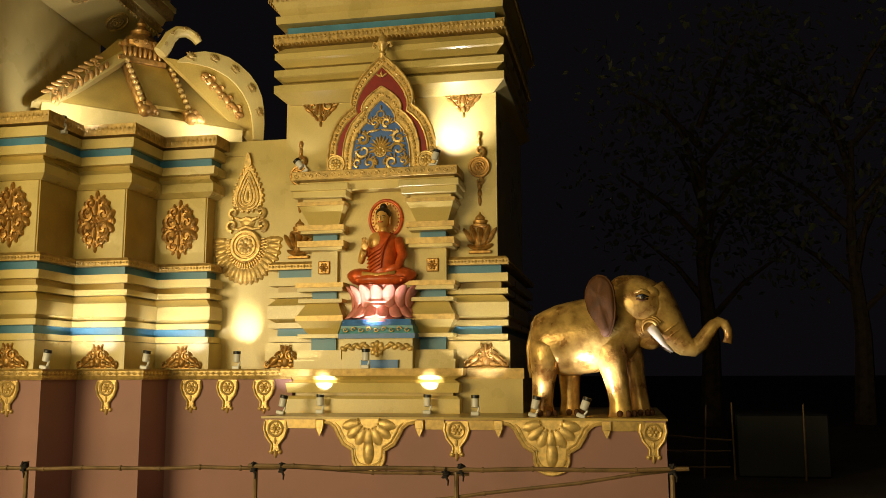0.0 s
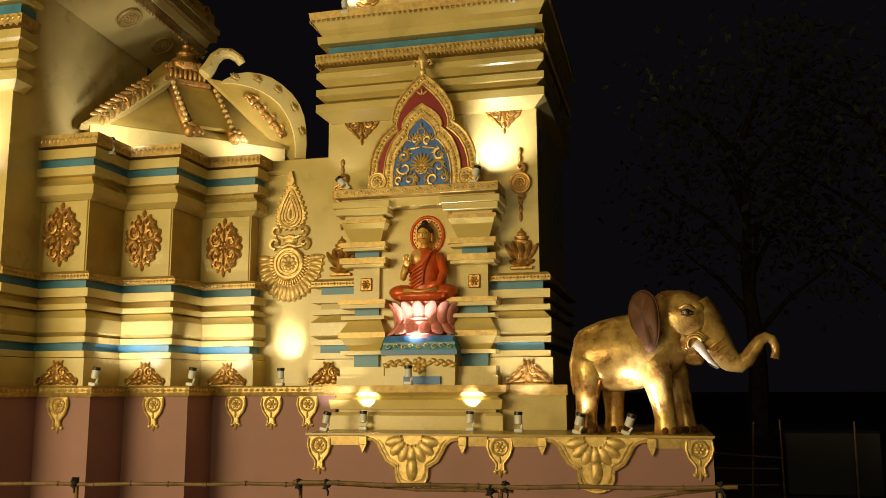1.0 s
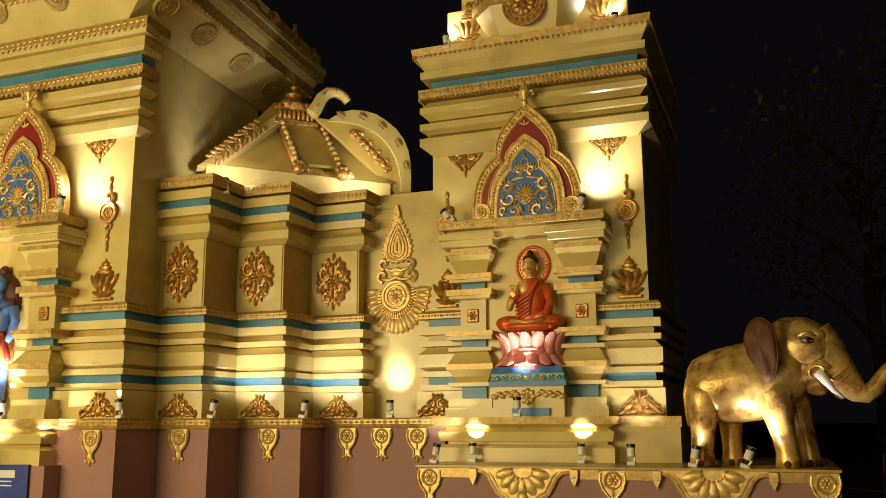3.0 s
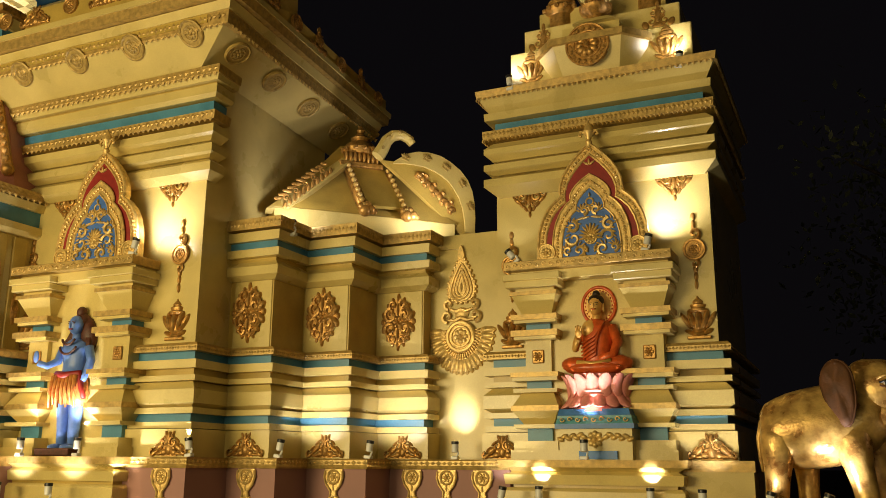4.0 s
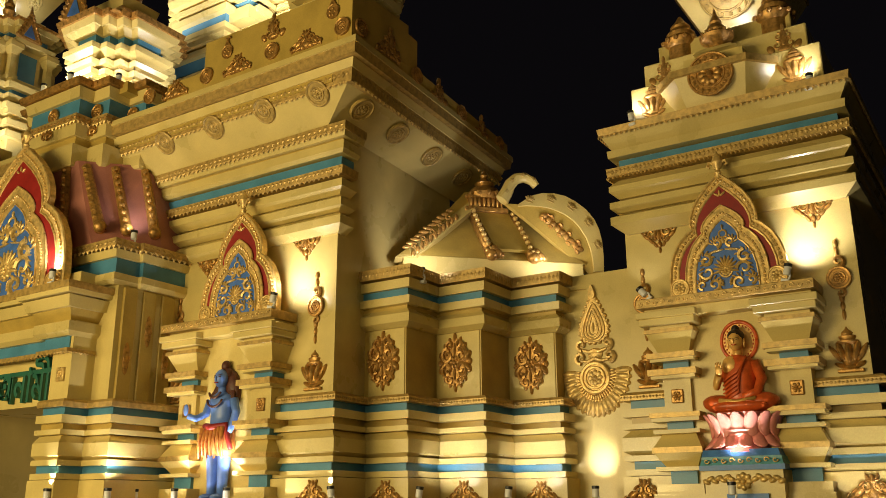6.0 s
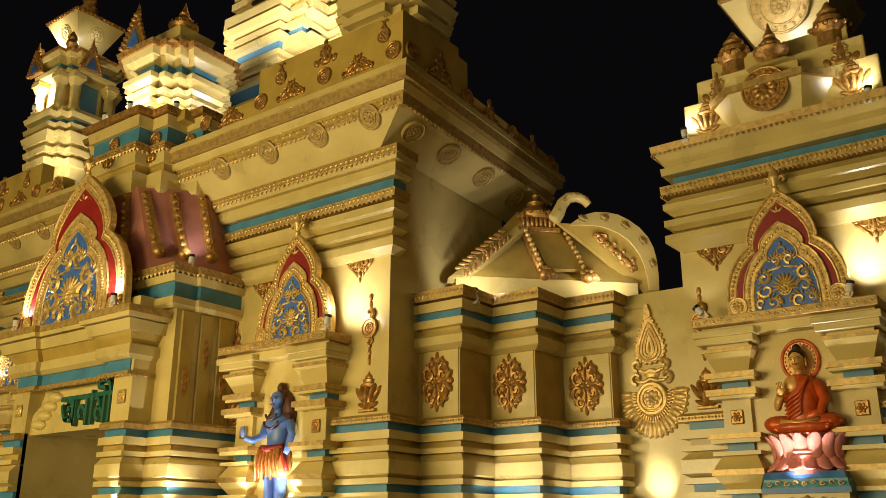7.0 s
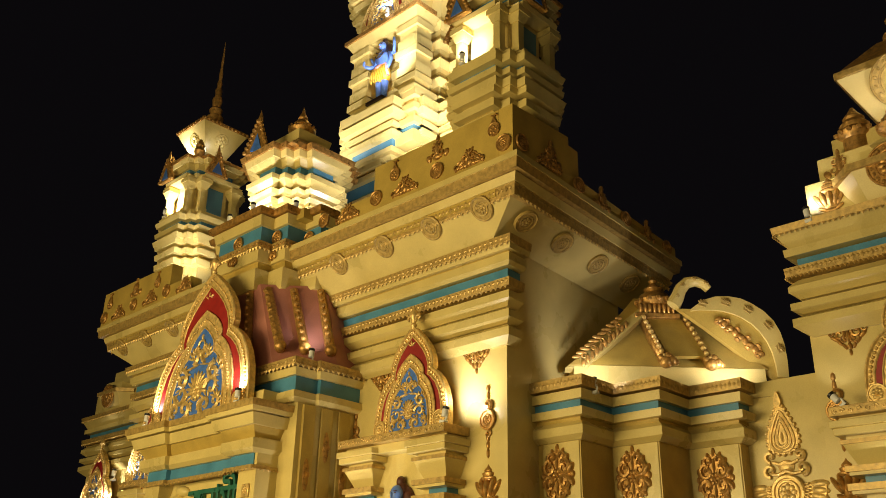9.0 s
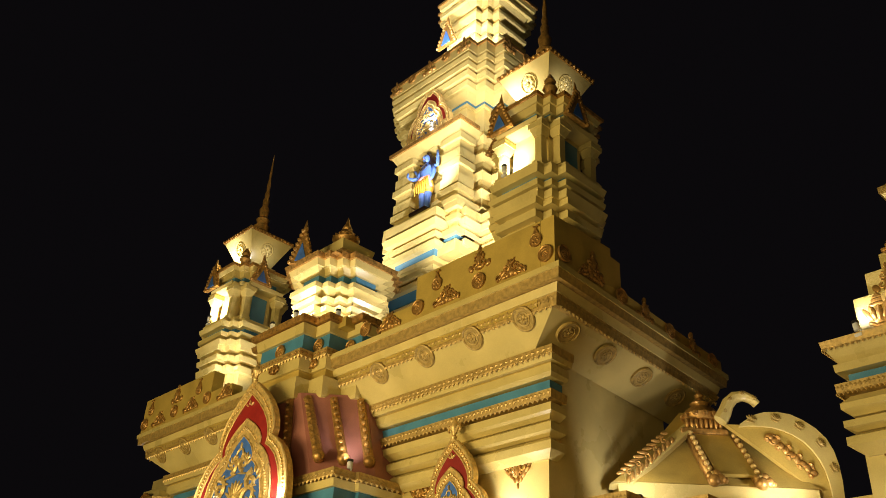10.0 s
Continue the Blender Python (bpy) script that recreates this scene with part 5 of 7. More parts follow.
def block(parent, plan, z0, z1, mat, name="storey"):
    bm = bmesh.new()
    a = [bm.verts.new((x, y, z0)) for x, y in plan]
    b = [bm.verts.new((x, y, z1)) for x, y in plan]
    bm.faces.new(a[::-1])
    bm.faces.new(b)
    for i in range(len(plan)):
        j = (i + 1) % len(plan)
        bm.faces.new((a[i], a[j], b[j], b[i]))
    part(name, bm, mat, parent)


def courses(parent, plan, z, steps):
    """Stack of projecting courses; each step: height, lower and upper projection, material."""
    for hgt, o0, o1, mat in steps:
        part("blue_band" if mat is BLUE else "rim" if mat in (COPPER, STRIP) else "course", band(plan, z, z + hgt, o0, o1, True, -0.3), mat, parent)
        z += hgt
    return z


def gablet(parent, x, y, z, w, h, rz):
    """Small pointed gable with beaded edges and a blue field."""
    m = pose(x, y, z, 0, 0, rz)
    bm = bmesh.new()
    slab(bm, [(-w, 0), (w, 0), (0, h)], -0.05, 0.05)
    o = part("gablet", bm, COPPER, parent, smooth=False)
    o.matrix_world = m
    bm = bmesh.new()
    slab(bm, [(-w * 0.5, 0.04), (w * 0.5, 0.04), (0, h * 0.55)], -0.065, -0.04)
    p = part("field", bm, PANEL, o)
    bm = bmesh.new()
    for s in (-1, 1):
        for i in range(8):
            f = (i + 0.3) / 8
            bmesh.ops.create_icosphere(bm, subdivisions=1, radius=0.055, matrix=Matrix.Translation((s * w * (1 - f), -0.04, h * f)))
    bmesh.ops.create_cone(bm, segments=8, radius1=0.06, radius2=0.005, depth=0.25, cap_ends=True, matrix=Matrix.Translation((0, 0, h + 0.08)))
    part("bead_edge", bm, COPPER, o, smooth=True)


def turret(x, y, z, slim=0.9):
    """Square corner turret: stepped foot, pillared storey, cornice, flaring cup and spire."""
    root = thing("corner_turret", "small brightly lit cream turret with flaring roof and copper spire", "turret", "corner turrets")
    P = redent(x, y, 0.66, 0.36)
    F = redent(x, y, 0.72, 0.40)
    block(root, F, z - 2.2, z - 0.25, CREAM, "foot")
    courses(root, F, z - 0.85, [(0.14, 0.14, 0.16, CREAM), (0.12, 0.02, 0.02, OCHRE), (0.12, 0.16, 0.18, CREAM), (0.12, 0.04, 0.04, CREAM), (0.10, 0.18, 0.2, CREAM)])
    zz = courses(root, P, z - 0.25, [(0.12, 0.26, 0.30, CREAM), (0.10, 0.14, 0.14, OCHRE), (0.10, 0.26, 0.28, CREAM), (0.15, 0.12, 0.12, BLUE), (0.12, 0.26, 0.30, CREAM), (0.1, 0.2, 0.24, CREAM)])
    top = zz + 0.92
    block(root, redent(x, y, 0.56, 0.22), zz - 0.4, top + 0.6, CREAM)
    for face in range(4):
        for s in (-1, 1):
            m = pose(x, y, 0, 0, 0, 90 * face) @ Matrix.Translation((s * 0.46, -0.70, 0))
            bm = bmesh.new()
            box(bm, -0.075, 0.075, -0.075, 0.075, zz, top - 0.2)
            frustum(bm, -0.09, 0.09, -0.09, 0.09, top - 0.32, top - 0.17, -0.06, -0.06)
            box(bm, -0.17, 0.17, -0.17, 0.17, top - 0.17, top - 0.07)
            frustum(bm, -0.11, 0.11, -0.11, 0.11, top - 0.07, top - 0.02, -0.05, -0.05)
            box(bm, -0.12, 0.12, -0.12, 0.12, zz, zz + 0.10)
            part("pillar", bm, CREAM, root).matrix_world = m
        bm = bmesh.new()
        box(bm, -0.22, 0.22, -0.585, -0.5, zz + 0.12, top - 0.15)
        part("niche_panel", bm, BLUE if face in (1, 3) else CREAM, root).matrix_world = pose(x, y, 0, 0, 0, 90 * face)
    zz = courses(root, P, top - 0.04, [(0.09, 0.20, 0.22, CREAM), (0.07, 0.10, 0.10, OCHRE), (0.11, 0.06, 0.06, BLUE), (0.11, 0.12, 0.18, CREAM), (0.10, 0.22, 0.26, CREAM), (0.06, 0.30, 0.31, COPPER)])
    for k, (dx, dy, rz) in enumerate(((-0.30, -0.98, 0), (0.98, -0.30, 90), (-0.98, -0.3, -90))):
        gablet(root, x + dx, y + dy, top + 0.02, 0.30, 0.62, rz)
    block(root, rect(x - 0.42, x + 0.42, y - 0.42, y + 0.42), zz, zz + 0.32, CREAM, "neck")
    zz += 0.22
    bm = bmesh.new()
    frustum(bm, x - 0.30, x + 0.30, y - 0.30, y + 0.30, zz + 0.10, zz + 0.80, -0.37, -0.37)
    part("cup", bm, CREAM, root)
    for rz in (0, 90, -90):
        bm = bmesh.new()
        flower(bm, 0, 0, 0.15, 8)
        ring(bm, 0, 0, 0.18, 0.012)
        part("cup_rosette", bm, CREAM, root, smooth=True).matrix_world = pose(x, y, 0, 0, 0, rz) @ pose(0, -0.512, zz + 0.48, 28, 0, 0)
    bm = bmesh.new()
    box(bm, x - 0.70, x + 0.70, y - 0.70, y + 0.70, zz + 0.80, zz + 0.88)
    part("rim", bm, COPPER, root)
    bm = bmesh.new()
    for rz in (0, 90, 180, 270):
        q = pose(x, y, zz + 0.84, 0, 0, rz)
        for i in range(12):
            bmesh.ops.create_icosphere(bm, subdivisions=1, radius=0.045, matrix=q @ Matrix.Translation((-0.66 + 0.12 * i, -0.70, 0)))
    part("rim_beads", bm, COPPER, root, smooth=True)
    bm = bmesh.new()
    frustum(bm, x - 0.66, x + 0.66, y - 0.66, y + 0.66, zz + 0.88, zz + 1.06, 0.38, 0.38)
    part("roof", bm, ROSE, root)
    bm = bmesh.new()
    lathe(bm, [(0.28, 0), (0.31, 0.10), (0.20, 0.16), (0.24, 0.30), (0.14, 0.36), (0.19, 0.52), (0.11, 0.6), (0.15, 0.82), (0.08, 0.95), (0.10, 1.12), (0.06, 1.2), (0.075, 1.32), (0.045, 1.42), (0.055, 1.6), (0.03, 1.85), (0.04, 1.95), (0.005, 2.6)], x, y, zz + 1.04, 12)
    part("spire", bm, COPPER, root, smooth=True)
    # corner finials on the cornice
    for sx, sy in ((-1, -1), (1, -1)):
        bm = bmesh.new()
        lathe(bm, [(0.10, 0), (0.15, 0.1), (0.1, 0.2), (0.12, 0.26), (0.03, 0.42)], x + sx * 0.70, y + sy * 0.70, zz - 0.22, 10)
        part("finial", bm, COPPER, root, smooth=True)
    root.matrix_basis = Matrix.Translation((x, y, 0)) @ Matrix.Diagonal((slim, slim, 1, 1)) @ Matrix.Translation((-x, -y, 0))
    return root


turret(MX + 4.70, 9.75, 9.80)
turret(MX - 4.76, 9.75, 9.96)

# pavilion over the portal
pav = thing("roof_pavilion", "brightly lit stepped cream pavilion with hipped roof over the portal", "pavilion")
VX, VY, VH = -13.08, 9.15, 0.72
VP = star(VX, VY, VH)
block(pav, VP, 8.4, 10.1, CREAM)
courses(pav, VP, 8.5, [(0.16, 0.10, 0.10, CREAM), (0.10, 0.18, 0.18, CREAM), (0.14, 0.012, 0.012, CREAM), (0.08, 0.10, 0.14, CREAM), (0.10, 0.012, 0.012, OCHRE), (0.08, 0.12, 0.16, CREAM), (0.08, 0.03, 0.03, CREAM), (0.10, 0.05, 0.18, CREAM), (0.10, 0.20, 0.20, CREAM), (0.24, 0.03, 0.03, BLUE), (0.10, 0.08, 0.18, CREAM), (0.12, 0.22, 0.26, CREAM), (0.10, 0.30, 0.33, COPPER)])
bm = bmesh.new()
frustum(bm, VX - 0.85, VX + 0.85, VY - 0.85, VY + 0.85, 9.95, 10.40, 0.45, 0.45)
part("roof", bm, COPPER, pav)
bm = bmesh.new()
frustum(bm, VX - 0.36, VX + 0.36, VY - 0.36, VY + 0.36, 10.40, 10.62, -0.05, -0.05)
part("cap", bm, CREAM, pav)
p2 = copy_thing(pt, pose(VX, VY - 0.05, 10.62) @ Matrix.Scale(1.2, 4))
p2["label"] = "copper pot finial on top of the pavilion roof"
gablet(pav, VX - 0.10, VY - 0.97, 9.98, 0.25, 0.78, 25)

# central tower
ct = thing("central_tower", "tall tapering cream tower with niches, zigzag cornices and copper crests", "tower")
CX, CY = MX, 13.0
block(ct, star(CX, CY, 2.75), 7.5, 10.2, CREAM)
z = courses(ct, star(CX, CY, 2.75), 9.3, [(0.48, 0.1, 0.1, CREAM), (0.32, 0.012, 0.012, BLUE), (0.12, 0.15, 0.15, CREAM), (0.10, 0.03, 0.03, OCHRE), (0.12, 0.18, 0.18, CREAM)])
block(ct, star(CX, CY, 2.25), 9.5, 12.4, CREAM)
z = courses(ct, star(CX, CY, 2.3), 10.6, [(0.12, 0.2, 0.22, CREAM), (0.10, 0.06, 0.06, OCHRE), (0.12, 0.2, 0.2, CREAM), (0.26, 0.06, 0.06, BLUE), (0.12, 0.22, 0.25, CREAM), (0.13, 0.1, 0.1, CREAM), (0.10, 0.2, 0.22, CREAM), (0.10, 0.08, 0.08, OCHRE), (0.15, 0.3, 0.35, CREAM), (0.1, 0.2, 0.2, CREAM), (0.2, 0.3, 0.3, CREAM)])
BP = redent(CX, CY, 1.7, 0.7)
block(ct, BP, 12, 17.2, CREAM)
for zz in (12.2, 12.7, 13.2, 13.7, 14.2):
    courses(ct, BP, zz, [(0.14, 0.02, 0.14, CREAM), (0.12, 0.14, 0.04, CREAM), (0.10, 0.012, 0.012, OCHRE)])
# projecting front bay for the statue
FY = CY - 1.7
for x0, x1 in ((-1.25, -0.62), (0.62, 1.25)):
    for i in range(9):
        z0 = 12.37 + i * 0.235
        bm = bmesh.new()
        k = (0.0, 0.08, 0.04)[i % 3]
        box(bm, CX + x0 - k, CX + x1 + k, FY - 0.42 - k, FY + 0.1, z0, z0 + (0.235 if i % 3 != 1 else 0.16))
        part("pier_course", bm, CREAM, ct)
bm = bmesh.new()
box(bm, CX - 1.42, CX + 1.42, FY - 0.62, FY + 0.2, 12.24, 12.37)
part("bay_floor", bm, CREAM, ct)
for s in (-1, 1):
    for z0, z1, k, mat in ((11.0, 11.28, 0.10, CREAM), (11.28, 11.45, 0.0, BLUE), (11.45, 11.6, 0.12, CREAM), (11.6, 11.78, 0.02, CREAM), (11.78, 11.92, 0.14, CREAM), (11.92, 12.08, 0.03, CREAM), (12.08, 12.24, 0.16, CREAM)):
        bm = bmesh.new()
        c = CX + s * 0.95
        box(bm, c - 0.34 - k, c + 0.34 + k, FY - 0.45 - k, FY + 0.1, z0, z1)
        part("bay_support", bm, mat, ct)
bm = bmesh.new()
frustum(bm, CX - 1.1, CX + 1.1, FY - 0.2, FY + 0.2, 11.8, 12.25, -0.25, -0.25)
part("bay_corbel", bm, CREAM, ct)
bm = bmesh.new()
frustum(bm, CX - 1.25, CX + 1.25, FY - 0.45, FY + 0.2, 14.20, 14.43, -0.15, -0.15)
part("bay_lintel", bm, CREAM, ct)
bm = bmesh.new()
box(bm, CX - 1.45, CX + 1.45, FY - 0.65, FY + 0.1, 14.43, 14.53)
part("rim", bm, COPPER, ct)
ar = arch(CX, FY - 0.22, 14.53, 0.74, 1.55, "")
ar["label"] = "small ogee arch panel on the upper tower bay"
z = courses(ct, BP, 15.24, [(0.08, 0.06, 0.06, CREAM), (0.10, 0.03, 0.03, BLUE), (0.12, 0.06, 0.26, CREAM), (0.13, 0.40, 0.44, CREAM), (0.09, 0.36, 0.36, OCHRE), (0.13, 0.50, 0.54, CREAM), (0.09, 0.45, 0.45, OCHRE), (0.13, 0.58, 0.60, CREAM), (0.09, 0.50, 0.50, OCHRE), (0.13, 0.60, 0.62, CREAM), (0.09, 0.52, 0.52, OCHRE), (0.26, 0.62, 0.62, CREAM), (0.08, 0.66, 0.66, COPPER)])
for i in range(1, 6):
    for rz, dx, dy in ((0, -1.83 + i * 0.61, -2.085), (90, 1.985, -1.93 + i * 0.61)):
        copy_thing(kinds["c"] if i % 2 else kinds["r"], pose(CX + dx, CY + dy, 16.62, 0, 0, rz))
UP = redent(CX, CY, 0.98, 0.5)
block(ct, UP, 16, 22.5, CREAM)
zz = 17.0
for k in range(5):
    zz = courses(ct, UP, zz, [(0.14, 0.05, 0.22 - 0.02 * k, CREAM), (0.10, 0.22 - 0.02 * k, 0.22 - 0.02 * k, CREAM), (0.12, 0.1, 0.02, CREAM), (0.10, 0.012, 0.012, OCHRE)])
zz = courses(ct, UP, 19.3, [(0.14, 0.1, 0.2, CREAM), (0.12, 0.3, 0.3, CREAM), (0.10, 0.2, 0.2, OCHRE), (0.14, 0.36, 0.38, CREAM), (0.08, 0.42, 0.42, COPPER)])
zz = courses(ct, UP, 20.3, [(0.16, -0.1, 0.1, CREAM), (0.14, 0.1, 0.1, CREAM), (0.12, 0.012, 0.012, OCHRE), (0.16, 0.15, 0.2, CREAM), (0.3, -0.1, -0.1, CREAM), (0.14, 0.1, 0.14, CREAM)])
gablet(ct, CX - 0.52, CY - 1.24, 18.3, 0.4, 0.9, 0)
bm = bmesh.new()
lathe(bm, [(1.0, 22.5), (1.2, 23.0), (1.1, 23.6), (0.7, 24.2), (0.8, 24.5), (0.3, 24.9), (0.35, 25.3), (0.1, 25.6), (0.02, 27.0)], CX, CY, 0, 20)
part("spire", bm, COPPER, ct, smooth=True)
ct.matrix_basis = Matrix.Translation((CX, CY - 0.1, 0)) @ Matrix.Diagonal((0.85, 0.85, 1, 1)) @ Matrix.Translation((-CX, -CY, 0))
# ---------------------------------------------------------------- statues


def ball(bm, c, r, mi=0, rot=None, seg=14, rings=9):
    m = Matrix.Translation(c)
    if rot is not None:
        m = m @ rot
    g = bmesh.ops.create_uvsphere(bm, u_segments=seg, v_segments=rings, radius=1, matrix=m @ Matrix.Diagonal((*r, 1)))
    for f in {f for w in g["verts"] for f in w.link_faces}:
        f.material_index, f.smooth = mi, True


def loft(bm, rows, mi=0, n=16):
    """Skin over ellipses: centre, two radii and the frame (tangent given by neighbours)."""
    P = [Vector(r[0]) for r in rows]
    rings = []
    for i, (c, ra, rb) in enumerate(rows):
        d = (P[min(i + 1, len(P) - 1)] - P[max(i - 1, 0)]).normalized()
        side = d.cross(Vector((0, 1, 0)))
        side = side.normalized() if side.length > 0.05 else Vector((1, 0, 0))
        dep = side.cross(d).normalized()
        rings.append([bm.verts.new(P[i] + side * math.cos(a) * ra + dep * math.sin(a) * rb) for a in (2 * math.pi * j / n for j in range(n))])
    for a, b in zip(rings, rings[1:]):
        for j in range(n):
            f = bm.faces.new((a[j], a[(j + 1) % n], b[(j + 1) % n], b[j]))
            f.material_index, f.smooth = mi, True
    for r in (rings[0], rings[-1]):
        f = bm.faces.new(r)
        f.material_index, f.smooth = mi, True


# elephant, side on, head to the right; x along its body, local origin between its feet
bm = bmesh.new()
loft(bm, [((-0.82, 0, 0.88), 0.05, 0.06), ((-0.81, 0, 0.88), 0.15, 0.14), ((-0.78, 0, 0.88), 0.26, 0.25), ((-0.71, 0, 0.89), 0.35, 0.33), ((-0.60, 0, 0.90), 0.395, 0.37), ((-0.44, 0, 0.925), 0.435, 0.40), ((-0.28, 0, 0.945), 0.455, 0.42), ((-0.10, 0, 0.975), 0.46, 0.42), ((0.08, 0, 1.02), 0.45, 0.39), ((0.22, 0, 1.08), 0.42, 0.34), ((0.36, 0, 1.15), 0.36, 0.28), ((0.5, 0, 1.2), 0.26, 0.22)], 0, 28)
# legs: top point, knee and foot, flowing out of flank and shoulder
for tx, lx, ly, w in ((-0.60, -0.67, -0.19, 1.0), (-0.36, -0.35, 0.20, 0.92), (0.13, 0.27, -0.19, 1.0), (0.36, 0.51, 0.20, 0.85)):
    rows = []
    for f, z, ra, rb in ((0.0, 0.98, 0.17, 0.13), (0.12, 0.84, 0.205, 0.19), (0.3, 0.68, 0.19, 0.18), (0.55, 0.50, 0.152, 0.145), (0.8, 0.32, 0.132, 0.125), (0.95, 0.18, 0.128, 0.12), (1.0, 0.08, 0.14, 0.13), (1.02, 0.0, 0.155, 0.145)):
        rows.append(((tx + (lx - tx) * f, ly, z), ra * w, rb * w))
    loft(bm, rows, 0, 20)
    for i in range(3):
        a = -math.pi / 2 + (i - 1) * 0.75 + 0.5
        ball(bm, (lx + 0.02 + 0.135 * w * math.cos(a), ly + 0.13 * w * math.sin(a), 0.035), (0.04, 0.04, 0.045), 1, None, 8, 6)
# head, brow, cheeks, jaw
ball(bm, (0.50, 0, 1.37), (0.38, 0.29, 0.34), 0, Matrix.Rotation(0.35, 4, "Y"), 24, 16)
ball(bm, (0.42, 0, 1.55), (0.25, 0.20, 0.165), 0, Matrix.Rotation(0.2, 4, "Y"), 18, 12)
ball(bm, (0.66, -0.13, 1.48), (0.13, 0.12, 0.10), 0, Matrix.Rotation(0.5, 4, "Y"))
ball(bm, (0.66, 0.13, 1.48), (0.13, 0.12, 0.10), 0, Matrix.Rotation(0.5, 4, "Y"))
ball(bm, (0.50, 0, 1.10), (0.24, 0.24, 0.22), 0, None, 18, 12)
ball(bm, (0.58, 0, 0.94), (0.20, 0.13, 0.12), 0, Matrix.Rotation(0.55, 4, "Y"))
# trunk that droops, then rises and curls
T1 = [((0.60, 0, 1.48), 0.27, 0.22), ((0.70, 0, 1.34), 0.27, 0.215), ((0.79, 0, 1.19), 0.245, 0.20), ((0.88, 0, 1.05), 0.205, 0.175), ((0.97, 0, 0.93), 0.165, 0.15), ((1.06, 0, 0.845), 0.135, 0.125), ((1.15, 0, 0.82), 0.115, 0.11), ((1.24, 0, 0.87), 0.098, 0.098), ((1.32, 0, 0.99), 0.085, 0.085), ((1.39, 0, 1.085), 0.073, 0.073), ((1.46, 0, 1.125), 0.065, 0.065), ((1.52, 0, 1.105), 0.058, 0.058), ((1.56, 0, 1.03), 0.052, 0.052), ((1.565, 0, 0.95), 0.047, 0.047), ((1.545, 0, 0.87), 0.056, 0.05)]
loft(bm, T1, 0, 20)
for i in range(3, 11):
    for h in (0.0, 0.5):
        c, d = Vector(T1[i][0]).lerp(Vector(T1[i + 1][0]), h), Vector(T1[i + 1][0]) - Vector(T1[i - 1][0])
        r = T1[i][1] + (T1[i + 1][1] - T1[i][1]) * h
        rr = T1[i][2] + (T1[i + 1][2] - T1[i][2]) * h
        ball(bm, c, (r * 1.0, rr * 1.035, r * 0.14), 0, d.to_track_quat("Z", "Y").to_matrix().to_4x4(), 14, 6)
for s in (-1, 1):
    # ear: thin curved flap with folds and a gold rim
    q = Matrix.Rotation(s * 0.32, 4, "Z")
    n, edge = 22, []
    for i in range(n):
        a = 2 * math.pi * i / n
        ru, rv = 0.18, 0.27 if math.sin(a) > 0 else 0.46
        u, v = ru * math.cos(a) * (1.0 if math.sin(a) > 0 else 1 - 0.26 * math.sin(a) ** 2), rv * math.sin(a)
        edge.append((u + (0.07 * (-v / 0.46) if v < 0 else 0), v))
    rings = []
    for f, dep in ((1.0, 0.0), (1.0, 0.03), (0.85, 0.055), (0.5, 0.04), (0.15, 0.06)):
        rings.append([bm.verts.new(Matrix.Translation((0.06, s * 0.36, 1.41)) @ q @ Vector((u * f, s * (dep + (0.016 * math.sin(7 * u / 0.18 + 3 * v) if 0.3 < f < 0.9 else 0)), v * f))) for u, v in edge])
    for ra, rb in zip(rings, rings[1:]):
        for j in range(n):
            fc = bm.faces.new((ra[j], ra[(j + 1) % n], rb[(j + 1) % n], rb[j]))
            fc.material_index, fc.smooth = 1, True
    bm.faces.new(rings[0]).material_index = 1
    bm.faces.new(rings[-1]).material_index = 1
    rim = [Matrix.Translation((0.06, s * 0.375, 1.41)) @ q @ Vector((u, 0, v)) for u, v in edge]
    tube(bm, rim + rim[:1], 0.016, 0.016, 1, 6)
    # tusk and its ringed lip
    tube(bm, [(0.66, s * 0.17, 1.06), (0.73, s * 0.215, 0.95), (0.80, s * 0.235, 0.85), (0.90, s * 0.225, 0.765)], 0.068, 0.014, 2, 12)
    for k in range(4):
        R = 0.085 + 0.028 * k
        tube(bm, [(0.64 + R * math.cos(a), s * (0.235 - 0.02 * k), 1.05 + R * math.sin(a)) for a in (0.35 + i * math.pi / 9 for i in range(11))], 0.022, 0.014, 0, 6)
    # eye with lids and brow
    ball(bm, (0.56, s * 0.275, 1.415), (0.042, 0.018, 0.022), 2, None, 10, 6)
    ball(bm, (0.565, s * 0.293, 1.415), (0.024, 0.008, 0.024), 3, None, 8, 6)
    tube(bm, [(0.49, s * 0.278, 1.425), (0.56, s * 0.292, 1.450), (0.63, s * 0.27, 1.42)], 0.014, 0.010, 3)
    tube(bm, [(0.49, s * 0.280, 1.395), (0.56, s * 0.290, 1.376), (0.63, s * 0.27, 1.40)], 0.014, 0.010, 1)
    tube(bm, [(0.46, s * 0.275, 1.47), (0.55, s * 0.285, 1.51), (0.65, s * 0.255, 1.47)], 0.020, 0.014, 0)
tube(bm, [(-0.80, 0, 1.04), (-0.85, 0.02, 0.84), (-0.84, 0.04, 0.60), (-0.82, 0.05, 0.46)], 0.03, 0.02, 0, 8)
solid("elephant_statue", bm, [ELE, EAR, IVORY, BLACK], "gilded elephant statue with raised curling trunk and white tusks", "statue", at=pose(-0.30, 10.72, 1.125) @ Matrix.Scale(0.95, 4))

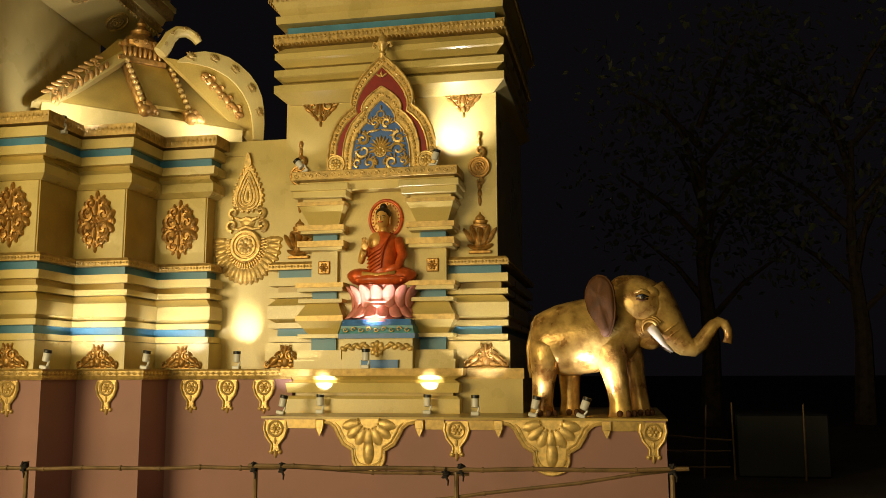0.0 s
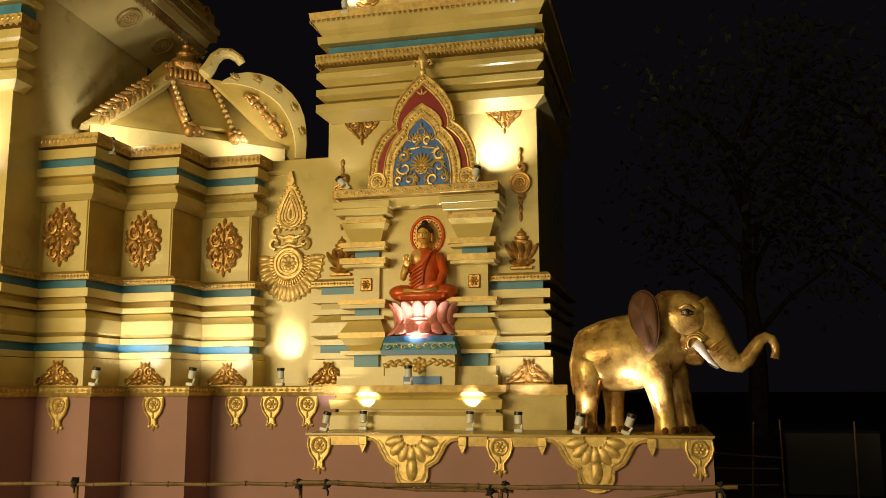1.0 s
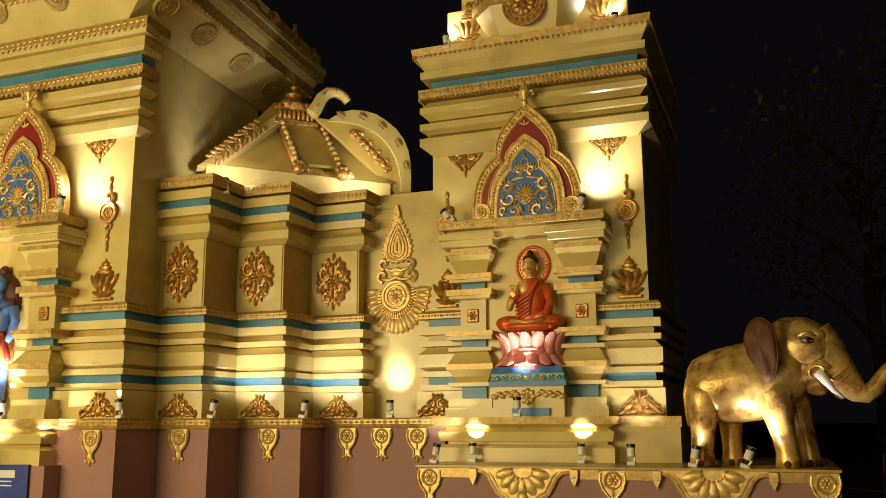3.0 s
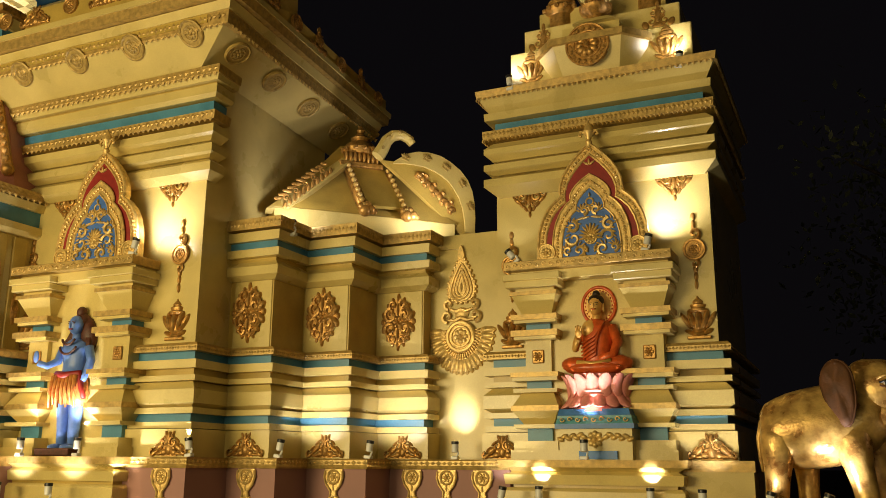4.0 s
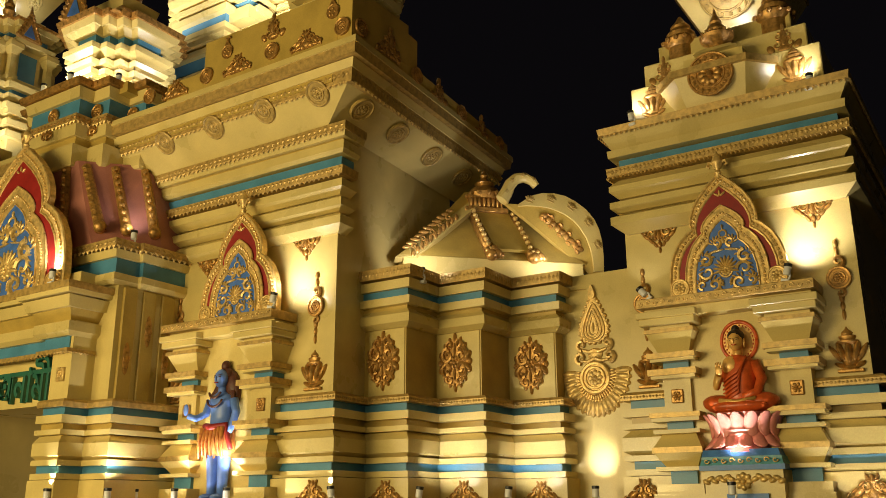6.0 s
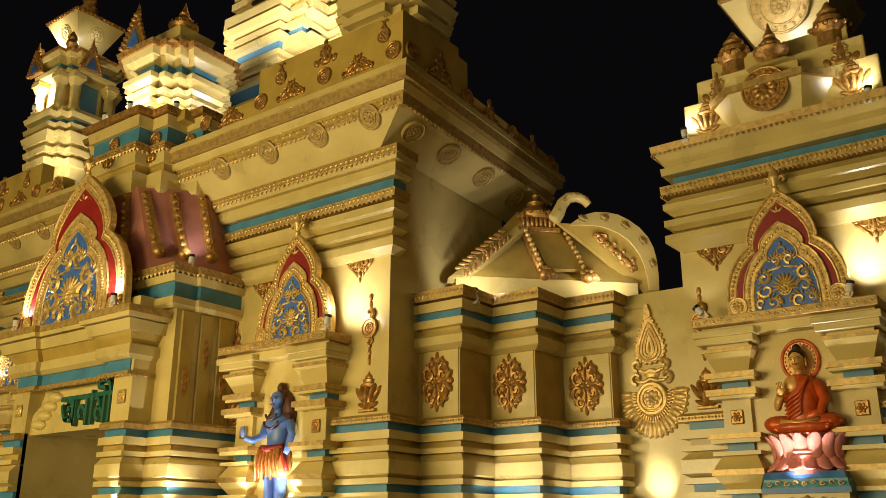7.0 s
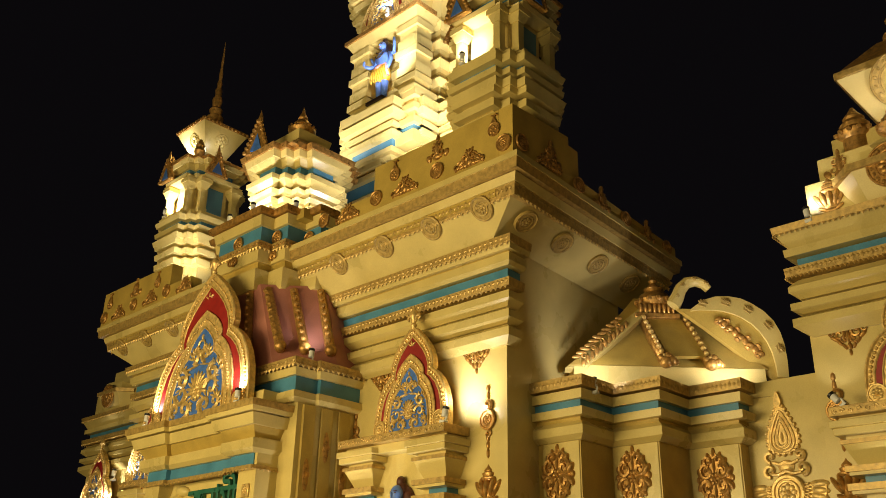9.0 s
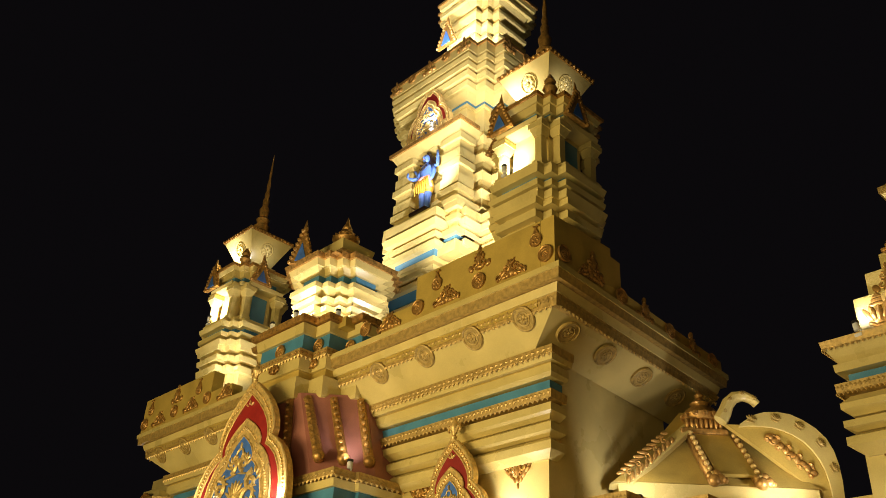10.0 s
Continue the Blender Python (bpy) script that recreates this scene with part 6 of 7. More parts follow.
# seated statue in the tower niche: one mesh, plain forms
bm = bmesh.new()
for s in (-1, 1):
    ball(bm, (s * 0.27, -0.05, 0.13), (0.26, 0.20, 0.12), 1, Matrix.Rotation(-s * 0.12, 4, "Y"))
ball(bm, (0, -0.16, 0.09), (0.42, 0.14, 0.09), 1)
for k in range(6):
    tube(bm, [(-0.34 + 0.06 * k, -0.20, 0.05), (-0.1 + 0.05 * k, -0.27, 0.04 + 0.02 * k), (0.2 + 0.04 * k, -0.22, 0.10)], 0.014, 0.008, 1)
tube(bm, [(-0.24, -0.23, 0.16), (0.0, -0.26, 0.13), (0.26, -0.23, 0.17)], 0.032, 0.028, 0)
loft(bm, [((0, 0, 0.08), 0.26, 0.2), ((0, 0, 0.25), 0.22, 0.17), ((0, 0, 0.45), 0.23, 0.16), ((0, 0, 0.60), 0.25, 0.14), ((0, 0, 0.68), 0.20, 0.12), ((0, 0, 0.73), 0.08, 0.08)], 1)
ball(bm, (-0.08, -0.045, 0.59), (0.14, 0.11, 0.14), 0)
for k in range(6):
    tube(bm, [(0.16 - 0.02 * k, -0.13, 0.68 - 0.02 * k), (0.02, -0.19, 0.50 - 0.05 * k), (-0.2, -0.14, 0.40 - 0.05 * k)], 0.014, 0.012, 1)
tube(bm, [(0.22, 0, 0.62), (0.31, -0.04, 0.42), (0.26, -0.15, 0.24), (0.08, -0.22, 0.18)], 0.085, 0.05, 1, 10)
tube(bm, [(-0.23, 0, 0.60), (-0.30, -0.05, 0.42), (-0.28, -0.17, 0.34), (-0.22, -0.22, 0.46)], 0.07, 0.04, 0, 10)
ball(bm, (-0.21, -0.23, 0.53), (0.05, 0.03, 0.06), 0)
for k in range(4):
    tube(bm, [(-0.245 + 0.023 * k, -0.235, 0.56), (-0.245 + 0.023 * k, -0.24, 0.64 - 0.01 * abs(k - 1.5))], 0.012, 0.009, 0)
tube(bm, [(0, 0, 0.70), (0, -0.01, 0.80)], 0.065, 0.06, 0, 10)
ball(bm, (0, -0.04, 0.905), (0.10, 0.115, 0.13), 0)
ball(bm, (0, 0.0, 0.975), (0.118, 0.125, 0.088), 2)
ball(bm, (0, 0.01, 1.065), (0.058, 0.055, 0.055), 2)
ball(bm, (0, -0.155, 0.895), (0.016, 0.02, 0.034), 0, None, 8, 6)
for s in (-1, 1):
    ball(bm, (s * 0.112, -0.02, 0.88), (0.018, 0.025, 0.06), 0, None, 8, 6)
    tube(bm, [(s * 0.02, -0.148, 0.925), (s * 0.05, -0.142, 0.932), (s * 0.075, -0.125, 0.922)], 0.0035, 0.003, 2)
    ball(bm, (s * 0.045, -0.142, 0.906), (0.016, 0.007, 0.004), 2, None, 8, 6)
tube(bm, [(-0.035, -0.148, 0.848), (0, -0.154, 0.843), (0.035, -0.148, 0.848)], 0.008, 0.008, 1)
g = bmesh.ops.create_cone(bm, segments=32, radius1=0.235, radius2=0.235, depth=0.03, cap_ends=True, matrix=Matrix.Translation((0, 0.14, 0.93)) @ Matrix.Rotation(math.pi / 2, 4, "X"))
for f in {f for w in g["verts"] for f in w.link_faces}:
    f.material_index = 0
tube(bm, [(0.25 * math.cos(i * math.pi / 16), 0.13, 0.93 + 0.25 * math.sin(i * math.pi / 16)) for i in range(33)], 0.026, 0.026, 1, 8)
for i in range(26):
    ball(bm, (0.205 * math.cos(i * math.pi / 13), 0.125, 0.93 + 0.205 * math.sin(i * math.pi / 13)), (0.014, 0.012, 0.014), 1, None, 6, 4)
solid("seated_statue", bm, [SKIN, ROBE, HAIR], "seated statue in glossy orange robe with a round halo", "statue", at=pose(-3.05, 11.28, 2.73) @ Matrix.Diagonal((0.88, 1, 1, 1)))

lot = thing("statue_pedestal", "pink double lotus pedestal on a turquoise and blue drum", "pedestal", at=pose(-3.05, 11.28, 0))
for row, (zc, rr, tilt, hh) in enumerate(((2.61, 0.38, 0.28, 0.155), (2.40, 0.38, -0.55, 0.135))):
    bm = bmesh.new()
    lathe(bm, [(0.33, zc - 0.13), (0.27, zc), (0.33, zc + 0.13)], 0, 0, 0, 20)
    part("lotus_core", bm, LOTUS, lot, smooth=True)
    for i in range(15):
        a = 2 * math.pi * (i + 0.5 * row) / 15 - math.pi / 2
        bm = bmesh.new()
        bmesh.ops.create_uvsphere(bm, u_segments=10, v_segments=8, radius=1, matrix=Matrix.Diagonal((0.045, 0.092, hh, 1)))
        for v in bm.verts:
            v.co.x += 0.06 * (v.co.z / hh) ** 2 * (1 if row == 0 or v.co.z < 0 else 0.3)
        o = part("petal", bm, LOTUS, lot, smooth=True)
        o.matrix_local = Matrix.Translation((rr * math.cos(a), rr * 0.75 * math.sin(a), zc)) @ Matrix.Rotation(a, 4, "Z") @ Matrix.Rotation(tilt, 4, "Y")
for z0, z1, r0, r1, mat in ((2.22, 2.30, 0.44, 0.42, DRUM), (2.12, 2.22, 0.47, 0.44, AQUA), (2.06, 2.12, 0.48, 0.48, DRUM)):
    bm = bmesh.new()
    sweep(bm, rect(-r0, r0, -0.3, 0.3), [(0, z0), (0.02, z0), (r1 - r0 + 0.02, z1), (0, z1)], True)
    box(bm, -r0 + 0.01, r0 - 0.01, -0.29, 0.29, z0, z1)
    part("drum", bm, mat, lot)
bm = bmesh.new()
for i in range(9):
    spiral(bm, -0.4 + 0.1 * i, 2.17, 0.035, 0, 1.0, 1 if i % 2 else -1, 0.009, -0.335)
part("drum_scroll", bm, GOLD, lot)
bm = bmesh.new()
box(bm, -0.46, 0.46, -0.26, 0.3, 1.68, 2.06)
part("core", bm, CREAM, lot)
bm = bmesh.new()
box(bm, -0.2, 0.28, -0.30, -0.2, 1.69, 1.79)
part("name_plate", bm, DRUM, lot)
bm = bmesh.new()
flower(bm, 0, 0, 0.11, 8)
for s in (-1, 1):
    for k in range(7):
        ell(bm, s * (0.14 + 0.05 * k), 0.03 - 0.005 * k + 0.03 * (k % 2), 0.05, 0.03, 0.03, s * (0.5 if k % 2 else -0.5))
o = part("flower_spray", bm, GOLD, lot, smooth=True)
o.matrix_world = pose(-3.05, 11.01, 1.93)

# standing statue in the gate niche: one mesh, plain forms
def standing(x, y, z, k, mats, label, arms=0):
    bm = bmesh.new()
    for s in (-1, 1):
        loft(bm, [((s * 0.085, 0, 0.05), 0.055, 0.06), ((s * 0.085, 0, 0.2), 0.06, 0.065), ((s * 0.09, 0, 0.42), 0.075, 0.08), ((s * 0.09, 0, 0.7), 0.10, 0.10)], 0, 12)
        ball(bm, (s * 0.09, -0.06, 0.04), (0.055, 0.12, 0.045), 0)
    loft(bm, [((0, 0, 0.52), 0.19, 0.13), ((0.01, 0, 0.62), 0.21, 0.15), ((0, 0, 0.78), 0.19, 0.14), ((0, 0, 0.86), 0.165, 0.125)], 2, 16)
    for i in range(7):
        tube(bm, [(-0.17 + 0.055 * i, -0.12, 0.84), (-0.19 + 0.06 * i, -0.15, 0.66), (-0.20 + 0.065 * i, -0.13, 0.48 + 0.03 * (i % 2))], 0.03, 0.012, 2)
    tube(bm, [(-0.17, -0.08, 0.86), (0, -0.14, 0.84), (0.17, -0.08, 0.87), (0.2, -0.06, 0.7), (0.24, -0.05, 0.58)], 0.045, 0.03, 3, 8)
    loft(bm, [((0, 0, 0.84), 0.15, 0.11), ((0, 0, 0.98), 0.145, 0.105), ((0, 0, 1.14), 0.19, 0.12), ((0, 0, 1.22), 0.16, 0.1), ((0, 0, 1.27), 0.06, 0.06)], 0, 16)
    tube(bm, [(0, 0, 1.25), (0, -0.01, 1.34)], 0.055, 0.05, 0, 10)
    ball(bm, (0, -0.03, 1.43), (0.085, 0.095, 0.115), 0)
    ball(bm, (0, -0.125, 1.42), (0.014, 0.02, 0.032), 0, None, 8, 6)
    tube(bm, [(-0.03, -0.118, 1.375), (0, -0.125, 1.372), (0.03, -0.118, 1.375)], 0.008, 0.008, 3)
    for s in (-1, 1):
        ball(bm, (s * 0.036, -0.108, 1.445), (0.02, 0.01, 0.009), 1, None, 8, 6)
        tube(bm, [(s * 0.015, -0.115, 1.462), (s * 0.06, -0.10, 1.468)], 0.006, 0.004, 1)
        for j in range(5):
            x1 = s * (0.08 + 0.022 * j)
            tube(bm, [(s * 0.06, 0.02, 1.50 - 0.02 * j), (x1, 0.03, 1.36 - 0.02 * j), (x1 + s * 0.02, 0.0, 1.24), (x1 + s * (0.0 if j % 2 else 0.03), -0.02, 1.14 - 0.02 * j)], 0.032, 0.012, 1, 7)
    ball(bm, (0.0, 0.045, 1.48), (0.11, 0.09, 0.11), 1)
    ball(bm, (0.0, 0.03, 1.59), (0.06, 0.06, 0.07), 1)
    ball(bm, (0.10, 0.07, 1.33), (0.12, 0.08, 0.22), 1, Matrix.Rotation(-0.25, 4, "Y"))
    ball(bm, (-0.09, 0.08, 1.28), (0.06, 0.05, 0.16), 1)
    for r, zz in ((0.10, 1.20), (0.13, 1.12)):
        tube(bm, [(r * math.sin(a), -0.12 - 0.02 * math.cos(a), zz - r * 0.9 * math.cos(a) + 0.08) for a in (-1.3 + 0.26 * i for i in range(11))], 0.014, 0.014, 1)
    tube(bm, [(0.19, 0, 1.18), (0.235, 0.01, 1.02), (0.22, -0.03, 0.86), (0.2, -0.06, 0.78)], 0.055, 0.035, 0, 10)
    tube(bm, [(-0.19, 0, 1.18), (-0.25, -0.02, 1.02), (-0.31, -0.12, 0.96), (-0.37, -0.2, 0.99)], 0.055, 0.035, 0, 10)
    ball(bm, (-0.385, -0.215, 1.06), (0.04, 0.02, 0.07), 0)
    if arms:
        tube(bm, [(0.17, 0.02, 1.2), (0.32, 0.02, 1.16), (0.36, -0.02, 1.34), (0.35, -0.03, 1.5)], 0.05, 0.03, 0, 10)
        tube(bm, [(-0.17, 0.02, 1.2), (-0.32, 0.02, 1.14), (-0.38, -0.02, 1.28)], 0.05, 0.03, 0, 10)
    box(bm, -0.28, 0.24, -0.2, 0.16, -0.05, 0.03, 1, 0.01)
    return solid("standing_statue", bm, mats, label, "statue", at=pose(x, y, z) @ Matrix.Scale(k, 4))


standing(-9.64, 8.92, 1.75, 1.17, [BODYBLUE, BROWN, PELT, RED], "blue painted standing statue with brown hair and orange pelt")
standing(2 * MX + 9.72, 8.92, 1.73, 1.10, [BODYBLUE, BROWN, LOTUS, RED], "blue painted standing statue with pink and red cloth")
standing(CX, FY - 0.22, 12.42, 1.05, [BODYBLUE, HAIR, YELLOW, LOTUS], "blue painted statue with raised arms and yellow cloth", 1)

# ---------------------------------------------------------------- lettering on the signboard
txt = bpy.data.curves.new("sign_lettering", "FONT")
txt.body, txt.size, txt.extrude, txt.bevel_depth, txt.align_x = "অনামী", 0.72, 0.03, 0.010, "CENTER"
txt.materials.append(GREEN)
tagged(new("sign_lettering", txt), "dark green raised lettering on the portal signboard", "sign").matrix_world = pose(MX + 0.45, PF - 0.09, 3.17, 90, 0, 0) @ Matrix.Diagonal((0.70, 1, 1, 1))

# ---------------------------------------------------------------- spotlights


def lamp_body():
    root = thing("spotlight", "small white plastic spotlight with black collar on the ledge", "spotlight", "ledge spotlights")
    bm = bmesh.new()
    box(bm, -0.05, 0.05, -0.04, 0.04, 0, 0.045, bevel=0.008)
    part("base", bm, SOCKET, root)
    bm = bmesh.new()
    tube(bm, [(0.03, 0, 0.04), (0.045, 0, 0.09), (0.02, 0, 0.14)], 0.014, 0.014, 0, 6)
    part("bracket", bm, SOCKET, root, smooth=True)
    bm = bmesh.new()
    lathe(bm, [(0.025, 0.09), (0.045, 0.10), (0.046, 0.19), (0.04, 0.203)], n=14)
    part("socket", bm, SOCKET, root, smooth=True)
    bm = bmesh.new()
    lathe(bm, [(0.046, 0.200), (0.05, 0.203), (0.05, 0.236), (0.044, 0.24)], n=14)
    part("collar", bm, BLACK, root, "black collar", smooth=True)
    return root


first = None


# body=False: a spot with no fixture, added only to brighten what it aims at
def lamp(x, y, z, aim, power, cone=80, blend=0.7, lean=0.0, turn=0, body=True, color=WHITE, size=0.03):
    global first
    m = pose(x, y, z, 0, lean, turn)
    if body:
        if first is None:
            first = lamp_body()
            first.matrix_world = m
        else:
            copy_thing(first, m)
    data = bpy.data.lights.new("spot", "SPOT")
    data.energy, data.spot_size, data.spot_blend, data.color, data.shadow_soft_size = power, radians(cone), blend, color, size
    p = m @ Vector((0, 0, 0.29))
    new("spot", data).matrix_world = look(p, aim)


K = 1.8
# ledge, in front of wing, plain wall and gate
lamp(-7.66, 9.02, 1.68, (-7.60, 9.8, 2.5), 46 * K, 95, 1, lean=-8)
lamp(-6.90, 9.82, 1.68, (-6.75, 10.75, 2.5), 36 * K, 85, 1, lean=10)
lamp(-5.98, 10.54, 1.68, (-5.95, 11.5, 2.5), 36 * K, 85, 1, lean=8)
lamp(-5.03, 11.22, 1.68, (-5.12, 11.75, 2.30), 36 * K, 52, 1)
lamp(-8.45, 8.60, 1.13, (-8.4, 9.1, 2.4), 30 * K, 90, 1, body=False)
lamp(-7.75, 9.05, 1.68, (-7.45, 9.95, 2.6), 30 * K, body=False)
# platform, at the foot of the tower
lamp(-4.16, 10.6, 1.125, (-4.35, 11.5, 2.1), 9 * K, lean=12)
lamp(-3.76, 10.93, 1.125, (-3.76, 11.10, 1.56), 26 * K, 72, 0.6)
lamp(-2.38, 10.93, 1.125, (-2.38, 11.10, 1.56), 26 * K, 72, 0.6)
lamp(-1.73, 10.6, 1.125, (-1.70, 11.6, 2.6), 28 * K)
lamp(-1.03, 10.32, 1.125, (-0.60, 10.8, 1.95), 3 * K, 120, 1, lean=14, size=0.06)
lamp(-0.49, 10.22, 1.125, (0.15, 10.6, 2.3), 34 * K, 125, 1, lean=22, size=0.06)
lamp(-3.11, 10.72, 1.68, (-3.05, 11.12, 3.55), 60 * K, 66, color=(1.0, 0.93, 0.8))
# lintel of each niche, beside the arch
lamp(-2.36, 11.17, 4.28, (-2.08, 11.58, 4.98), 58 * K, 100, 1, lean=14)
lamp(-4.08, 11.15, 4.28, (-4.2, 11.6, 5.2), 3 * K, 90, lean=-40)
lamp(-8.62, 8.74, 4.28, (-8.42, 9.2, 4.9), 36 * K, 140, 1, lean=14, size=0.06)
lamp(-17.45, 8.45, 4.28, (-17.2, 8.75, 4.75), 30 * K, 120)
lamp(2 * MX + 3.85, 10.63, 4.28, (2 * MX + 3.5, 10.8, 4.8), 50 * K, 120)
lamp(2 * MX + 2.3, 10.63, 4.28, (2 * MX + 2.6, 10.8, 4.8), 30 * K, 120)
# gate niche
lamp(-10.06, 8.55, 1.68, (-9.85, 9.0, 3.2), 60 * K, 95, 1, color=(1.0, 0.93, 0.8))
lamp(-9.24, 8.72, 1.68, (-9.42, 9.2, 3.4), 55 * K, 90, 1)
lamp(-10.72, 8.42, 1.68, (-10.95, 8.9, 3.4), 50 * K, 100, 1)
lamp(-10.1, 8.30, 1.12, (-10.1, 8.6, 1.66), 14 * K, 90)
lamp(-9.2, 8.30, 1.12, (-9.2, 8.6, 1.66), 14 * K, 90)
lamp(-11.3, 7.45, 1.68, (-11.2, 7.8, 2.8), 30 * K)
lamp(-10.52, 7.82, 1.68, (-10.95, 8.4, 3.6), 50 * K, 100, 1)
# inside the gate passage, and the far niche
lamp(2 * MX + 9.66, 8.45, 1.68, (2 * MX + 9.66, 9.0, 3.0), 40 * K, 100)
# wing roof
lamp(-7.02, 10.10, 4.70, (-7.3, 10.7, 5.4), 30 * K, 150, 1, lean=-4, size=0.1)
lamp(-5.66, 11.66, 4.70, (-6.0, 12.0, 5.6), 34 * K, 150, 1, lean=4, size=0.1)
# tower roof tiers
lamp(-4.22, 11.32, 6.88, (-4.0, 11.6, 7.4), 13 * K, 130, 1, lean=-6, size=0.08)
lamp(-1.84, 11.36, 6.80, (-2.0, 11.6, 7.4), 16 * K, 130, 1, lean=6, size=0.08)
lamp(-2.95, 11.75, 8.12, (-2.95, 12.5, 9.1), 16 * K, 110, body=False)
# portal arch and roof
lamp(MX + 1.36, 7.36, 4.76, (MX + 1.15, 7.6, 5.3), 30 * K, 100)
lamp(MX - 1.36, 7.36, 4.76, (MX - 1.15, 7.6, 5.3), 30 * K, 100)
lamp(MX + 1.98, 8.22, 5.46, (MX + 1.66, 8.36, 6.2), 12 * K, 120, 1)
# roof storeys; those without a body are unseen spots added to brighten the walls
lamp(VX + 0.30, 7.98, 8.5, (VX + 0.2, 8.5, 9.2), 30 * K, 165, 1)
lamp(VX - 0.45, 7.98, 8.5, (VX - 0.3, 8.5, 9.2), 30 * K, 165, 1)
lamp(VX + 0.95, 8.45, 8.5, (VX + 0.5, 8.9, 9.2), 13 * K, 165, 1)
lamp(VX + 1.7, 9.6, 8.5, (VX + 0.6, 9.3, 9.6), 36 * K, 140, 1, body=False)
for tx, tz, gain in ((MX + 4.62, 9.80, 1.0), (MX - 4.84, 9.96, 1.5)):
    lamp(tx - 0.9, 8.50, 8.1, (tx - 0.1, 9.4, 10.4), 130 * K * gain, 110, 1, body=False)
    lamp(tx + 1.25, 8.75, 8.2, (tx + 0.4, 9.6, 10.4), 90 * K, 110, 1, body=False)
    lamp(tx - 0.15, 8.93, tz + 0.44, (tx - 0.15, 9.30, tz + 0.95), 50 * K * gain, 150, 1)
    lamp(tx - 0.3, 8.96, tz + 1.90, (tx - 0.2, 9.4, tz + 2.5), 44 * K, 130, 1, body=False)
    lamp(tx + 0.86, 9.6, tz + 1.90, (tx + 0.3, 9.7, tz + 2.5), 4 * K, 130, 1, body=False)
lamp(CX + 1.9, 9.8, 9.7, (CX + 0.6, 11.2, 13.2), 380 * K, 90, 1, body=False)
lamp(CX - 1.7, 9.8, 9.7, (CX - 0.6, 11.2, 13.2), 280 * K, 90, 1, body=False)
lamp(CX + 0.8, 10.5, 12.60, (CX + 0.3, 11.3, 13.8), 70 * K, 130, 1, body=False)
lamp(CX + 0.3, 10.86, 14.53, (CX, 11.0, 15.6), 34 * K, 120)
lamp(CX + 2.0, 10.2, 14.0, (CX + 0.9, 11.2, 15.6), 110 * K, 130, 1, body=False)
lamp(CX + 3.1, 10.8, 9.8, (CX + 1.8, 12.0, 13.5), 420 * K, 100, 1, body=False)
lamp(CX - 0.7, 10.95, 16.8, (CX - 0.3, 12.0, 18.5), 300 * K, 120, 1, body=False)
lamp(CX + 1.2, 10.95, 16.8, (CX + 0.6, 12.2, 18.8), 300 * K, 120, 1, body=False)
lamp(CX + 0.2, 11.3, 19.9, (CX, 12.2, 21.3), 200 * K, 120, 1, body=False)
# no lamp is known here; added to light the inner walls of the passage
lamp(MX + 0.9, 10.2, 0.02, (MX - 0.5, 10.5, 3.0), 20 * K, 120)
lamp(2 * MX + 7.05, 9.98, 4.88, (2 * MX + 7.5, 10.9, 5.4), 26 * K, 130)
lamp(2 * MX + 5.58, 11.45, 4.88, (2 * MX + 5.9, 12.0, 5.3), 18 * K, 130)

# ---------------------------------------------------------------- bamboo fence in front
fence = thing("bamboo_fence", "rough bamboo rail fence tied with black rags", "fence")


def cane(p, q, r, parent=None, name="rail"):
    bm = bmesh.new()
    p, q = Vector(p), Vector(q)
    n = max(int((q - p).length / 0.35), 2)
    pts, d = [], (q - p)
    for i in range(n + 1):
        f = i / n
        sag = Vector((0, 0, -0.012 * math.sin(f * math.pi) + 0.006 * math.sin(i * 2.3)))
        pts.append(p + d * f + sag)
    tube(bm, pts, r, r * 0.85, 0, 8)
    for v in pts[1:-1]:
        m = Matrix.Translation(v) @ d.to_track_quat("Z", "Y").to_matrix().to_4x4()
        bmesh.ops.create_cone(bm, segments=8, radius1=r * 1.22, radius2=r * 1.22, depth=0.016, cap_ends=True, matrix=m)
    if parent is None:
        return bm
    part(name, bm, BAMBOO, parent, smooth=True)


cane((-9.5, 7.0, 0.76), (-2.72, 7.0, 0.865), 0.018, fence)
cane((-3.0, 6.98, 0.875), (0.45, 6.98, 0.905), 0.019, fence)
cane((-2.75, 7.03, 0.87), (-1.2, 7.03, 0.835), 0.015, fence)
cane((-2.2, 7.05, 0.55), (0.4, 7.05, 0.90), 0.015, fence, "brace")
for x in (-5.05, -2.96, -1.30, 0.33):
    cane((x, 7.03, 0), (x, 7.03, 0.88), 0.022, fence, "post")
for x, z in ((-5.05, 0.83), (-2.96, 0.86), (-2.72, 0.86), (-1.38, 0.84), (-1.26, 0.875), (0.33, 0.90)):
    bm = bmesh.new()
    for k in range(4):
        ell(bm, 0.008 * (k % 2), -0.02 + 0.016 * k, 0.034, 0.014, 0.036, 0.2 * (k - 1.5))
    tube(bm, [(0.01, -0.03, -0.02), (0.03, -0.04, -0.05), (0.025, -0.035, -0.085)], 0.012, 0.006)
    tube(bm, [(0.0, -0.03, 0.02), (0.012, -0.04, 0.05)], 0.010, 0.006)
    o = part("rag_tie", bm, RAG, fence, "knotted black rag", True)
    o.location = (x, 6.995, z)

